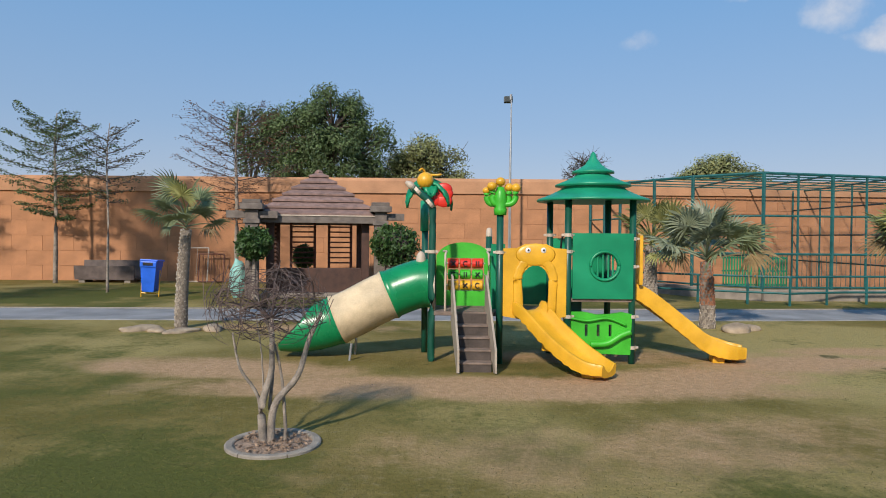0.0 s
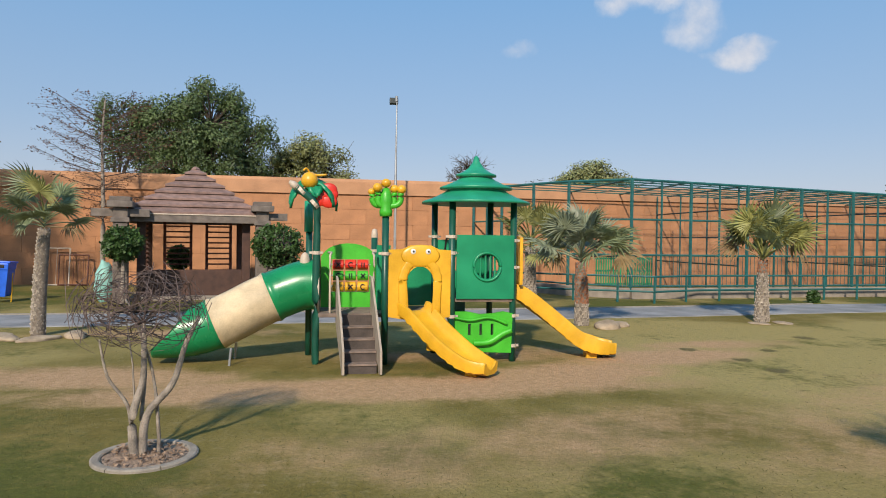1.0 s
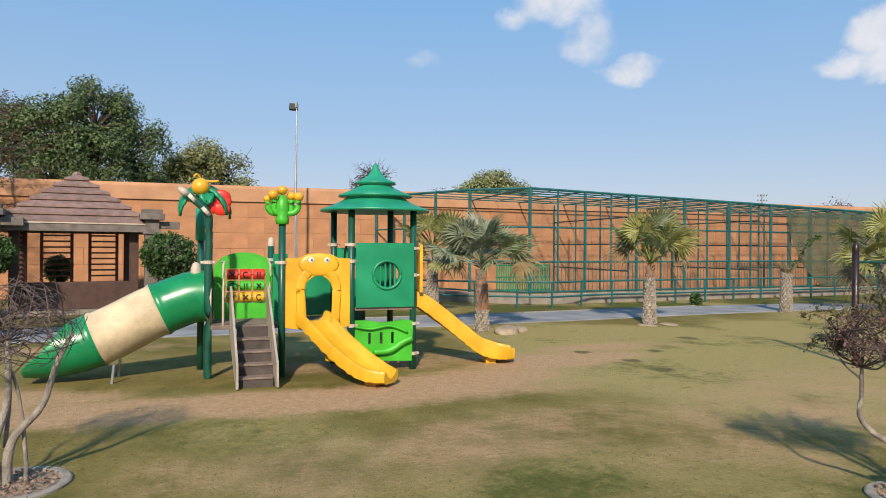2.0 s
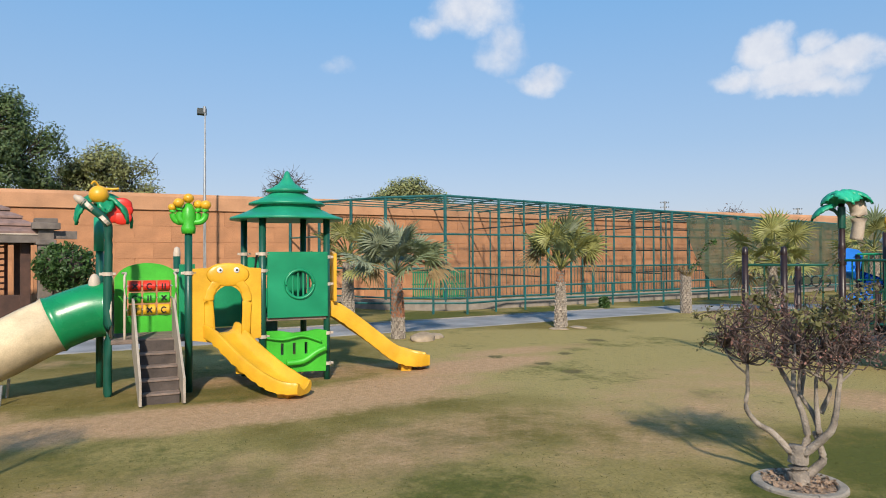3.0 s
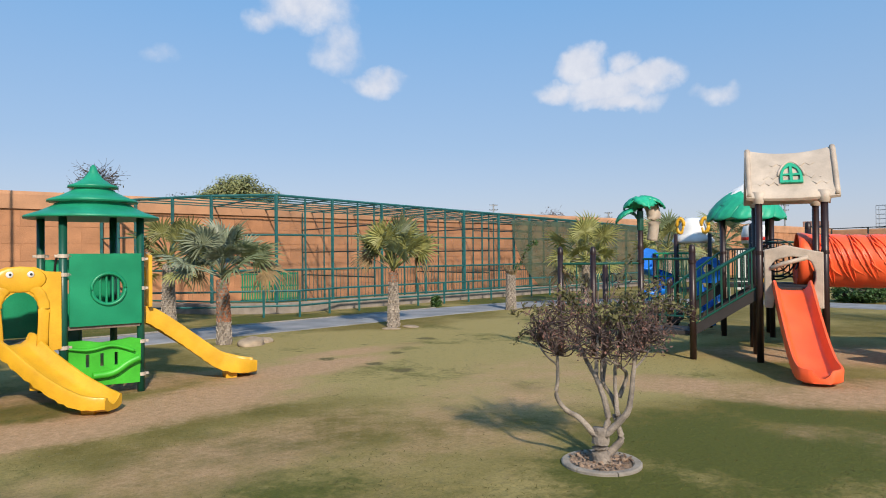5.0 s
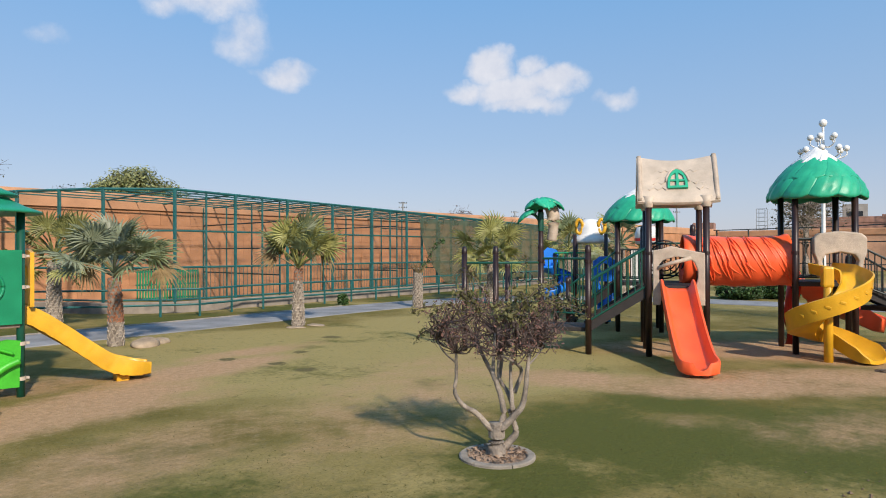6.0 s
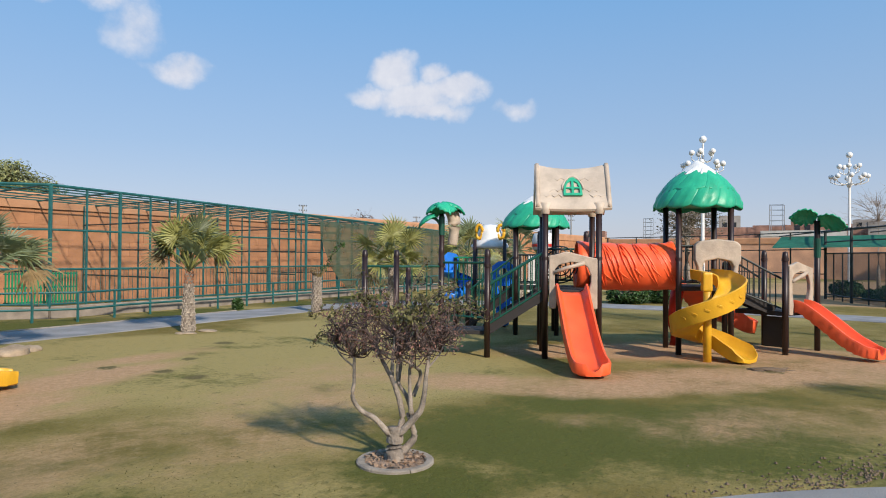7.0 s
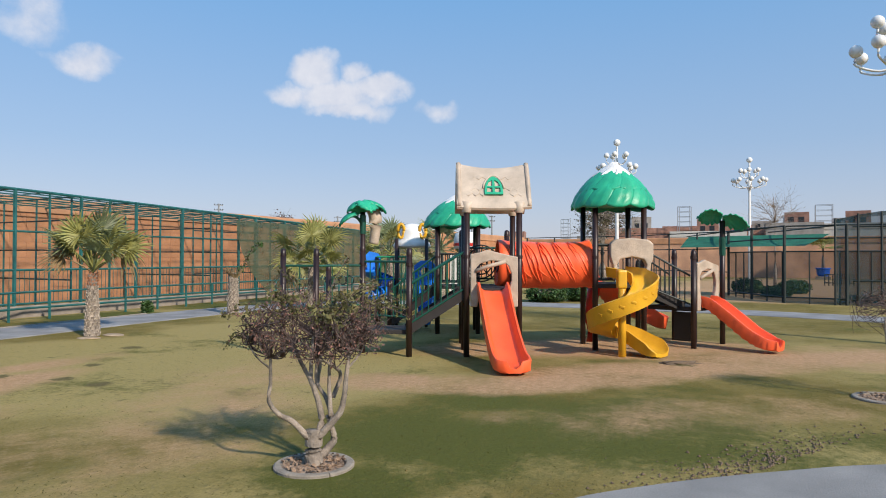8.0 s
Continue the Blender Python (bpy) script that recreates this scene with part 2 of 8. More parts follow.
M = dict(
    post_green=mat("green painted steel", (0.006, 0.075, 0.048), 0.38, 0.25, 3, 0.05),
    plastic_green=mat("green plastic", (0.006, 0.235, 0.105), 0.36, 0.2, 2.5, 0.06),
    tunnel_green=mat("tunnel green plastic", (0.004, 0.22, 0.075), 0.28, 0.2, 2.5, 0.05),
    lime=mat("lime green plastic", (0.05, 0.42, 0.025), 0.4, 0.18, 3, 0.08),
    yellow=mat("yellow plastic", (0.69, 0.365, 0.020), 0.36, 0.16, 3, 0.08),
    red=mat("red plastic", (0.62, 0.025, 0.012), 0.38, 0.15, 3, 0.05),
    orange=mat("orange red plastic", (0.94, 0.118, 0.034), 0.36, 0.14, 2.5, 0.06),
    beige=mat("beige plastic", (0.55, 0.43, 0.27), 0.58, 0.3, 3, 0.1),
    cream=mat("cream plastic", (0.52, 0.43, 0.34), 0.5, 0.2, 3, 0.15),
    stone_plastic=mat("stone coloured plastic", (0.44, 0.355, 0.275), 0.55, 0.22, 5, 0.3),
    roof_green=mat("teal green plastic", (0.012, 0.26, 0.14), 0.38, 0.18, 2.5, 0.08),
    leaf_teal=mat("light teal green plastic", (0.018, 0.37, 0.205), 0.42, 0.2, 2.5, 0.1),
    white=mat("white plastic", (0.72, 0.72, 0.70), 0.45, 0.12, 4, 0.05),
    black=mat("black plastic", (0.012, 0.012, 0.013), 0.4, 0.2, 5, 0.05),
    brown_post=mat("dark brown painted steel", (0.022, 0.009, 0.008), 0.4, 0.3, 3, 0.06),
    dark_deck=mat("dark rubber coated deck", (0.022, 0.018, 0.017), 0.7, 0.3, 6, 0.3),
    tread=mat("worn grey brown rubber tread", (0.21, 0.155, 0.125), 0.8, 0.35, 6, 0.4),
    riser=mat("dark worn stair riser", (0.075, 0.058, 0.05), 0.8, 0.4, 6, 0.3),
    side_panel=mat("weathered grey beige board", (0.36, 0.30, 0.235), 0.6, 0.2, 4, 0.2),
    blue=mat("blue plastic", (0.012, 0.19, 0.72), 0.36, 0.18, 3, 0.06),
    bin_blue=mat("blue bin plastic", (0.015, 0.12, 0.66), 0.4, 0.2, 3, 0.08),
    cage=mat("teal painted steel tube", (0.012, 0.10, 0.098), 0.5, 0.3, 4, 0.1),
    cage_dark=mat("dark painted steel tube", (0.012, 0.022, 0.022), 0.5, 0.3, 4, 0.1),
    concrete=mat("weathered concrete", (0.25, 0.212, 0.175), 0.85, 0.25, 3, 0.4),
    kerb=mat("light concrete kerb", (0.275, 0.238, 0.195), 0.85, 0.25, 8, 0.5),
    asphalt=mat("grey path paving", (0.245, 0.243, 0.245), 0.9, 0.28, 1.2, 0.4),
    paving=mat("pale concrete paving", (0.235, 0.228, 0.218), 0.85, 0.2, 1.5, 0.3),
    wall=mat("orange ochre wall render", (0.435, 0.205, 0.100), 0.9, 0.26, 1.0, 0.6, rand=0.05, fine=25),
    # distance haze is mixed into this colour, paler than the near wall
    far_wall=mat("weathered ochre render paled by haze", (0.54, 0.305, 0.185), 0.9, 0.3, 0.6, 0.4, second=(0.40, 0.225, 0.145), fine=12),
    coping=mat("ochre coping render", (0.47, 0.245, 0.132), 0.9, 0.2, 1.0, 0.35, fine=25),
    joint=mat("dark wall joint", (0.41, 0.193, 0.096), 0.95, 0.2, 2, 0.3),
    tile=mat("brown grey roof shingle", (0.245, 0.155, 0.130), 0.8, 0.3, 5, 0.4, rand=0.12),
    timber=mat("dark stained timber", (0.075, 0.036, 0.026), 0.65, 0.35, 4, 0.3),
    column=mat("grey brown rough column", (0.17, 0.14, 0.12), 0.85, 0.3, 5, 0.5),
    slat=mat("red brown slat", (0.15, 0.055, 0.036), 0.6, 0.3, 5, 0.2),
    bark=mat("grey bark", (0.285, 0.238, 0.195), 0.9, 0.4, 9, 0.7),
    bark_dark=mat("brown bark", (0.085, 0.062, 0.05), 0.9, 0.4, 9, 0.7),
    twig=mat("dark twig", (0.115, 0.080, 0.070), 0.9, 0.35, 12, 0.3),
    palm_bark=mat("palm trunk fibre", (0.36, 0.305, 0.25), 0.92, 0.4, 12, 0.6, rand=0.2),
    palm_core=mat("palm trunk core", (0.185, 0.15, 0.12), 0.92, 0.4, 12, 0.6),
    palm_red=mat("reddish palm boots", (0.35, 0.150, 0.080), 0.92, 0.4, 12, 0.6, rand=0.2),
    palm_leaf=mat("fan palm leaf", (0.205, 0.245, 0.125), 0.5, 0.3, 5, 0.1, rand=0.25, through_light=0.25),
    palm_grey=mat("grey green fan palm leaf", (0.225, 0.255, 0.165), 0.45, 0.3, 5, 0.1, rand=0.25, through_light=0.2),
    palm_olive=mat("olive fan palm leaf", (0.30, 0.30, 0.10), 0.5, 0.3, 5, 0.1, rand=0.25, through_light=0.25),
    palm_dry=mat("dry palm leaf", (0.28, 0.20, 0.10), 0.7, 0.3, 5, 0.1, rand=0.2, through_light=0.15),
    leaf_dark=mat("dark tree leaf", (0.096, 0.142, 0.050), 0.6, 0.35, 0.6, 0.0, blotch=0.45, through_light=0.2),
    leaf_olive=mat("olive tree leaf", (0.25, 0.265, 0.105), 0.6, 0.35, 0.6, 0.0, blotch=0.4, through_light=0.2),
    leaf_grey=mat("grey green leaf", (0.085, 0.080, 0.040), 0.7, 0.35, 0.6, 0.0, blotch=0.4, through_light=0.2),
    leaf_rust=mat("rust brown leaf", (0.135, 0.062, 0.030), 0.7, 0.35, 0.6, 0.0, blotch=0.4, through_light=0.2),
    leaf_spray=mat("brownish olive leaf", (0.135, 0.125, 0.045), 0.7, 0.35, 3, 0.0, blotch=0.5, through_light=0.2),
    leaf_bush=mat("bush leaf", (0.050, 0.105, 0.025), 0.55, 0.35, 3, 0.0, blotch=0.4, through_light=0.2),
    leaf_purple=mat("purplish dry leaf", (0.215, 0.108, 0.085), 0.7, 0.35, 3, 0.0, blotch=0.5, through_light=0.2),
    grass=mat("grass blade", (0.140, 0.125, 0.034), 0.9, 0.35, 0.7, 0.0, blotch=0.35, through_light=0.5),
    mulch=mat("dry leaf mulch", (0.31, 0.215, 0.15), 0.95, 0.4, 20, 0.8),
    rock=mat("tan stone", (0.38, 0.29, 0.20), 0.9, 0.3, 5, 0.7),
    metal=mat("galvanised steel", (0.42, 0.42, 0.42), 0.45, 0.15, 4, 0.05, metal=0.7),
    lamp_white=mat("white lamp enamel", (0.75, 0.75, 0.73), 0.4, 0.1, 5, 0.0),
    net_green=mat("green shade net", (0.020, 0.17, 0.105), 0.8, 0.3, 2, 0.3, through_light=0.3),
    brickred=mat("red brick house", (0.31, 0.165, 0.12), 0.9, 0.3, 1.5, 0.4),
    render_grey=mat("grey house render", (0.34, 0.31, 0.28), 0.9, 0.3, 0.8, 0.3),
    render_white=mat("pale house render", (0.55, 0.53, 0.49), 0.9, 0.2, 0.8, 0.2),
    glass_dark=mat("dark window glass", (0.02, 0.022, 0.025), 0.12, 0.1, 3, 0.0),
    soil=mat("dry soil", (0.15, 0.105, 0.068), 0.95, 0.25, 3, 0.5),
    tank=mat("rusty grey steel tank", (0.12, 0.09, 0.08), 0.7, 0.4, 3, 0.3),
    tarp=mat("pale teal tarp", (0.25, 0.50, 0.45), 0.6, 0.2, 4, 0.2),
)


def net_material(name, colour, cover):
    """Open mesh: fine see-through netting."""
    m = mat(name, colour, 0.7, 0.25, 1.5, 0.0)
    nt, ln = m.node_tree.nodes, m.node_tree.links
    tr, ms = nt.new("ShaderNodeBsdfTransparent"), nt.new("ShaderNodeMixShader")
    ms.inputs[0].default_value = cover
    ln.new(tr.outputs[0], ms.inputs[1])
    ln.new(nt["Principled BSDF"].outputs[0], ms.inputs[2])
    ln.new(ms.outputs[0], nt["Material Output"].inputs[0])
    return m


M["dark_net"] = net_material("black bird netting", (0.007, 0.046, 0.060), 0.68)
# thin cover for the cage sheets added to darken the wall behind
M["fine_net"] = net_material("fine dimming mesh", (0.06, 0.085, 0.085), 0.09)
M["mid_net"] = net_material("dark teal netting", (0.006, 0.040, 0.048), 0.54)
M["shade_net"] = net_material("dark green shade netting", (0.060, 0.085, 0.050), 0.78)


def ground_material():
    """Worn winter lawn: dry green turf, straw patches and bare sandy earth where feet wear it away."""
    m = bpy.data.materials.new("worn lawn")
    m.use_nodes = True
    nt, ln = m.node_tree.nodes, m.node_tree.links
    b = nt["Principled BSDF"]
    geo = nt.new("ShaderNodeNewGeometry")

    def noise_at(s, d=5.0, r=0.55):
        n = nt.new("ShaderNodeTexNoise")
        n.inputs["Scale"].default_value, n.inputs["Detail"].default_value, n.inputs["Roughness"].default_value = s, d, r
        ln.new(geo.outputs["Position"], n.inputs["Vector"])
        return n.outputs[0]

    def calc(op, a, c, clamp=False):
        n = nt.new("ShaderNodeMath")
        n.operation, n.use_clamp = op, clamp
        for i, v in enumerate((a, c)):
            if isinstance(v, (int, float)):
                n.inputs[i].default_value = v
            else:
                ln.new(v, n.inputs[i])
        return n.outputs[0]

    def blend(f, a, c):
        n = nt.new("ShaderNodeMix")
        n.data_type = "RGBA"
        ln.new(f, n.inputs["Factor"])
        for k, v in (("A", a), ("B", c)):
            if isinstance(v, tuple):
                n.inputs[k].default_value = (*v, 1)
            else:
                ln.new(v, n.inputs[k])
        return n.outputs["Result"]

    def smooth(v, lo, hi):
        n = nt.new("ShaderNodeMapRange")
        n.interpolation_type = "SMOOTHSTEP"
        ln.new(v, n.inputs["Value"])
        n.inputs["From Min"].default_value, n.inputs["From Max"].default_value = lo, hi
        return n.outputs[0]

    big, mid, small = noise_at(0.22), noise_at(1.1, 6.0, 0.65), noise_at(9.0, 6.0, 0.7)
    tiny = noise_at(70.0, 4.0, 0.7)
    turf = blend(smooth(mid, 0.35, 0.68), (0.142, 0.114, 0.025), (0.222, 0.167, 0.051))
    sep = nt.new("ShaderNodeSeparateXYZ")
    ln.new(geo.outputs["Position"], sep.inputs[0])
    for gx, gy, gr, gw in DRY:                          # sunburnt straw coloured stretches
        dx, dy = calc("DIVIDE", calc("SUBTRACT", sep.outputs[0], gx), gr), calc("DIVIDE", calc("SUBTRACT", sep.outputs[1], gy), gr)
        big = calc("ADD", big, calc("MULTIPLY", calc("SUBTRACT", 1.0, calc("ADD", calc("MULTIPLY", dx, dx), calc("MULTIPLY", dy, dy)), True), gw))
    turf = blend(smooth(big, 0.42, 0.68), turf, (0.345, 0.272, 0.105))
    turf = blend(smooth(small, 0.52, 0.72), turf, (0.250, 0.200, 0.088))
    lush, tuft = noise_at(0.5, 4.0, 0.6), noise_at(3.2, 5.0, 0.65)
    for gx, gy, gr, gw in GREEN:                        # watered spots that stay green
        dx, dy = calc("DIVIDE", calc("SUBTRACT", sep.outputs[0], gx), gr), calc("DIVIDE", calc("SUBTRACT", sep.outputs[1], gy), gr)
        k = calc("MULTIPLY", calc("SUBTRACT", 1.0, calc("ADD", calc("MULTIPLY", dx, dx), calc("MULTIPLY", dy, dy)), True), gw)
        lush = calc("ADD", lush, k)
    turf = blend(smooth(calc("ADD", lush, calc("MULTIPLY", calc("SUBTRACT", small, 0.5), 0.35)), 0.54, 0.76), turf, (0.094, 0.100, 0.020))
    turf = blend(smooth(tuft, 0.60, 0.76), turf, (0.088, 0.084, 0.021))
    # bare earth: (x, y, half length, half width, turn in degrees, weight)
    bare = 0.0
    for x, y, hl, hw, turn, weight in BARE:
        c, s = math.cos(radians(turn)), math.sin(radians(turn))
        dx, dy = calc("SUBTRACT", sep.outputs[0], x), calc("SUBTRACT", sep.outputs[1], y)
        u = calc("DIVIDE", calc("ADD", calc("MULTIPLY", dx, c), calc("MULTIPLY", dy, s)), hl)
        v = calc("DIVIDE", calc("SUBTRACT", calc("MULTIPLY", dy, c), calc("MULTIPLY", dx, s)), hw)
        r = calc("ADD", calc("MULTIPLY", u, u), calc("MULTIPLY", v, v))
        k = calc("MULTIPLY", calc("SUBTRACT", 1.0, r), weight)
        bare = k if isinstance(bare, float) else calc("MAXIMUM", bare, k)
    edge = calc("ADD", bare, calc("MULTIPLY", calc("SUBTRACT", mid, 0.5), 2.1))
    edge = calc("ADD", edge, calc("MULTIPLY", calc("SUBTRACT", small, 0.5), 0.45))
    earth = blend(smooth(small, 0.3, 0.7), (0.385, 0.236, 0.126), (0.505, 0.318, 0.180))
    col = blend(smooth(edge, -0.35, 0.95), turf, earth)
    for hx, hy, hr in DIVOTS:                           # scuffed hollows of dark soil
        dx, dy = calc("DIVIDE", calc("SUBTRACT", sep.outputs[0], hx), hr), calc("DIVIDE", calc("SUBTRACT", sep.outputs[1], hy), hr)
        r = calc("ADD", calc("ADD", calc("MULTIPLY", dx, dx), calc("MULTIPLY", dy, dy)), calc("MULTIPLY", calc("SUBTRACT", small, 0.5), 3.0))
        col = blend(smooth(calc("SUBTRACT", 1.0, r), 0.1, 0.8), col, (0.135, 0.110, 0.046))
    clump = noise_at(26.0, 6.0, 0.7)                    # mottled sward: worn crowns and shaded hollows between tufts
    mott = nt.new("ShaderNodeMix")
    mott.data_type, mott.blend_type = "RGBA", "MULTIPLY"
    mott.inputs["Factor"].default_value = 1.0
    ln.new(col, mott.inputs["A"])
    ln.new(blend(smooth(clump, 0.36, 0.62), (0.84, 0.86, 0.82), (1.06, 1.05, 1.05)), mott.inputs["B"])
    col = mott.outputs["Result"]
    speck = nt.new("ShaderNodeMix")
    speck.data_type, speck.blend_type = "RGBA", "OVERLAY"
    speck.inputs["Factor"].default_value = 0.24
    ln.new(col, speck.inputs["A"])
    ln.new(tiny, speck.inputs["B"])
    ln.new(speck.outputs["Result"], b.inputs["Base Color"])
    b.inputs["Roughness"].default_value = 0.95
    b.inputs["Specular IOR Level"].default_value = 0.2
    bn = nt.new("ShaderNodeBump")
    bn.inputs["Strength"].default_value, bn.inputs["Distance"].default_value = 0.5, 0.05
    ln.new(calc("ADD", calc("ADD", small, calc("MULTIPLY", clump, 0.6)), calc("MULTIPLY", tiny, 0.4)), bn.inputs["Height"])
    ln.new(bn.outputs[0], b.inputs["Normal"])
    return m


DIVOTS = [(6.33, 10.76, 0.22), (6.69, 9.7, 0.22), (6.67, 8.82, 0.24), (7.75, 10.5, 0.18), (9.55, 11.85, 0.28), (12.75, 1.5, 0.3)]
DRY = [(8.5, 9.0, 5.0, 0.40), (13.5, 10.5, 4.0, 0.32), (7.5, 12.8, 3.0, 0.22), (5.5, 7.0, 3.0, 0.06), (11.5, 11.5, 4.0, 0.25), (4.2, 4.9, 1.6, 0.04)]
GREEN = [(3.6, 4.3, 2.4, 0.06), (8.2, 2.8, 2.4, 0.12), (8.6, -0.2, 2.4, 0.12), (4.0, 18.3, 2.6, 0.30), (9.0, 18.6, 2.6, 0.30), (14.0, 19.0, 2.2, 0.30), (19.0, 19.4, 2.2, 0.30), (24.0, 20.0, 2.2, 0.30), (-11.0, 20.5, 5.5, 0.30), (-3.5, 18.8, 2.6, 0.26), (5.9, 3.2, 1.5, 0.26), (6.3, 2.9, 0.7, 0.12), (7.2, 2.6, 3.4, 0.10), (7.9, 1.5, 1.7, 0.14), (-2.6, 4.6, 2.6, 0.22), (1.8, 5.2, 2.0, 0.10), (-8.0, 9.5, 5.0, 0.16), (0.5, 6.6, 1.6, 0.12), (-5.0, 8.0, 2.0, 0.10), (12.3, 2.6, 0.9, 0.16), (1.5, 9.6, 1.6, 0.14)]
BARE = [(40.0, 2.0, 9.0, 6.5, 20, 2.4), (54.0, -1.0, 18.0, 9.0, 0, 1.6), (0.6, 8.3, 4.6, 0.75, 0, 1.25), (2.9, 8.7, 2.6, 0.9, 18, 1.3), (-3.2, 9.4, 2.2, 0.8, -8, 1.2), (5.6, 10.1, 2.0, 0.8, 10, 1.2),
        (7.2, 11.2, 1.6, 0.5, 5, 0.7), (10.0, 3.0, 2.4, 0.8, -48, 1.0), (12.2, 1.4, 3.4, 0.9, -52, 0.95), (13.6, 4.6, 2.6, 1.3, -48, 1.3),
        (14.8, -0.8, 3.6, 1.2, -60, 1.0), (8.9, 5.2, 1.6, 0.7, -60, 0.8), (-3.0, 13.6, 2.4, 0.6, 0, 0.6), (2.2, 6.0, 2.8, 0.8, 10, 0.35),
        (9.0, 0.6, 2.0, 0.6, -50, 0.2), (15.6, -2.6, 3.6, 1.8, -60, 0.8), (14.4, 3.0, 3.4, 1.7, -60, 1.2), (3.0, 10.6, 3.2, 0.6, 0, 0.5), (7.0, 6.5, 3.0, 1.2, 30, 0.28)]
M["lawn"] = ground_material()

# ---- mesh helpers ----
UP = Vector((0, 0, 1))


def part(name, bm, material, parent=None, label="", smooth=False, kind=""):
    """Links a bmesh as one mesh object."""
    me = bpy.data.meshes.new(name)
    bmesh.ops.recalc_face_normals(bm, faces=bm.faces)
    bm.to_mesh(me)
    bm.free()
    if smooth:
        me.polygons.foreach_set("use_smooth", [True] * len(me.polygons))
    me.materials.append(material)
    ob = new(name, me)
    if parent:
        ob.parent = parent
    if label or kind:
        tagged(ob, label, kind=kind)
    return ob


def shared(name, me, parent, m=None, label=""):
    ob = new(name, me)
    ob.parent = parent
    if m is not None:
        ob.matrix_basis = m
    if label:
        tagged(ob, label)
    return ob


def base(name, m, label, category, group="", kind=""):
    ob = new(name)
    ob.empty_display_size = 0.2
    ob.matrix_basis = m
    return tagged(ob, label, category, group, kind)


def box(bm, a, b, bevel=0.0, m=None):
    """A box from corner a to corner b."""
    a, b = Vector(a), Vector(b)
    r = bmesh.ops.create_cube(bm, size=1.0)
    vs = r["verts"]
    for v in vs:
        v.co = Vector([a[i] + (v.co[i] + 0.5) * (b[i] - a[i]) for i in range(3)])
    if bevel:
        es = list({e for v in vs for e in v.link_edges})
        r2 = bmesh.ops.bevel(bm, geom=es, offset=bevel, segments=2, affect="EDGES", profile=0.6)
        vs = list({v for f in r2["faces"] for v in f.verts} | {v for v in vs if v.is_valid})
    if m is not None:
        bmesh.ops.transform(bm, matrix=m, verts=vs)
    return bm


def nb():
    return bmesh.new()


def ring_frames(path):
    out = []
    for i, p in enumerate(path):
        t = (path[min(i + 1, len(path) - 1)] - path[max(i - 1, 0)]).normalized()
        side = t.cross(UP)
        if side.length < 1e-3:
            side = Vector((1, 0, 0)) if not out else out[-1][2]
        side.normalize()
        out.append((p, t, side, side.cross(t).normalized()))
    return out


def tube(bm, path, radii, seg=8, caps=True):
    """A round tube along a path; one radius or one for each point."""
    path = [Vector(p) for p in path]
    if isinstance(radii, (int, float)):
        radii = [radii] * len(path)
    loops = []
    for (p, t, s, u), r in zip(ring_frames(path), radii):
        loops.append([bm.verts.new(p + (s * math.cos(2 * math.pi * k / seg) + u * math.sin(2 * math.pi * k / seg)) * r) for k in range(seg)])
    for a, b in zip(loops, loops[1:]):
        for k in range(seg):
            bm.faces.new((a[k], a[(k + 1) % seg], b[(k + 1) % seg], b[k]))
    if caps:
        bm.faces.new(loops[0][::-1])
        bm.faces.new(loops[-1])
    return bm


def sweep(bm, path, profiles, closed=True):
    """Carries a cross-section (side, up) along a path; one profile or one for each point."""
    path = [Vector(p) for p in path]
    if isinstance(profiles[0][0], (int, float)):
        profiles = [profiles] * len(path)
    loops = [[bm.verts.new(p + s * a + u * c) for a, c in pr] for (p, t, s, u), pr in zip(ring_frames(path), profiles)]
    n = len(loops[0])
    for a, b in zip(loops, loops[1:]):
        for k in range(n if closed else n - 1):
            bm.faces.new((a[k], a[(k + 1) % n], b[(k + 1) % n], b[k]))
    if closed:
        bm.faces.new(loops[0][::-1])
        bm.faces.new(loops[-1])
    return bm


def lathe(bm, profile, seg=24, m=None, wave=None):
    """Turns (radius, height) points round z. wave(k, angle) scales the radius of row k."""
    rows = []
    for k, (r, z) in enumerate(profile):
        if r < 1e-4:
            rows.append([bm.verts.new((0, 0, z))])
        else:
            row = []
            for i in range(seg):
                a = 2 * math.pi * i / seg
                f, dz = wave(k, a) if wave else (1.0, 0.0)
                row.append(bm.verts.new((r * f * math.cos(a), r * f * math.sin(a), z + dz)))
            rows.append(row)
    for a, b in zip(rows, rows[1:]):
        for i in range(seg):
            j = (i + 1) % seg
            if len(a) == 1:
                bm.faces.new((a[0], b[i], b[j]))
            elif len(b) == 1:
                bm.faces.new((a[i], a[j], b[0]))
            else:
                bm.faces.new((a[i], a[j], b[j], b[i]))
    if m is not None:
        bmesh.ops.transform(bm, matrix=m, verts=bm.verts)
    return bm


def ball(bm, at, r, seg=12, squash=(1, 1, 1)):
    bmesh.ops.create_uvsphere(bm, u_segments=seg, v_segments=max(6, seg * 2 // 3), radius=r,
                              matrix=Matrix.Translation(at) @ Matrix.Diagonal((*squash, 1)))
    return bm


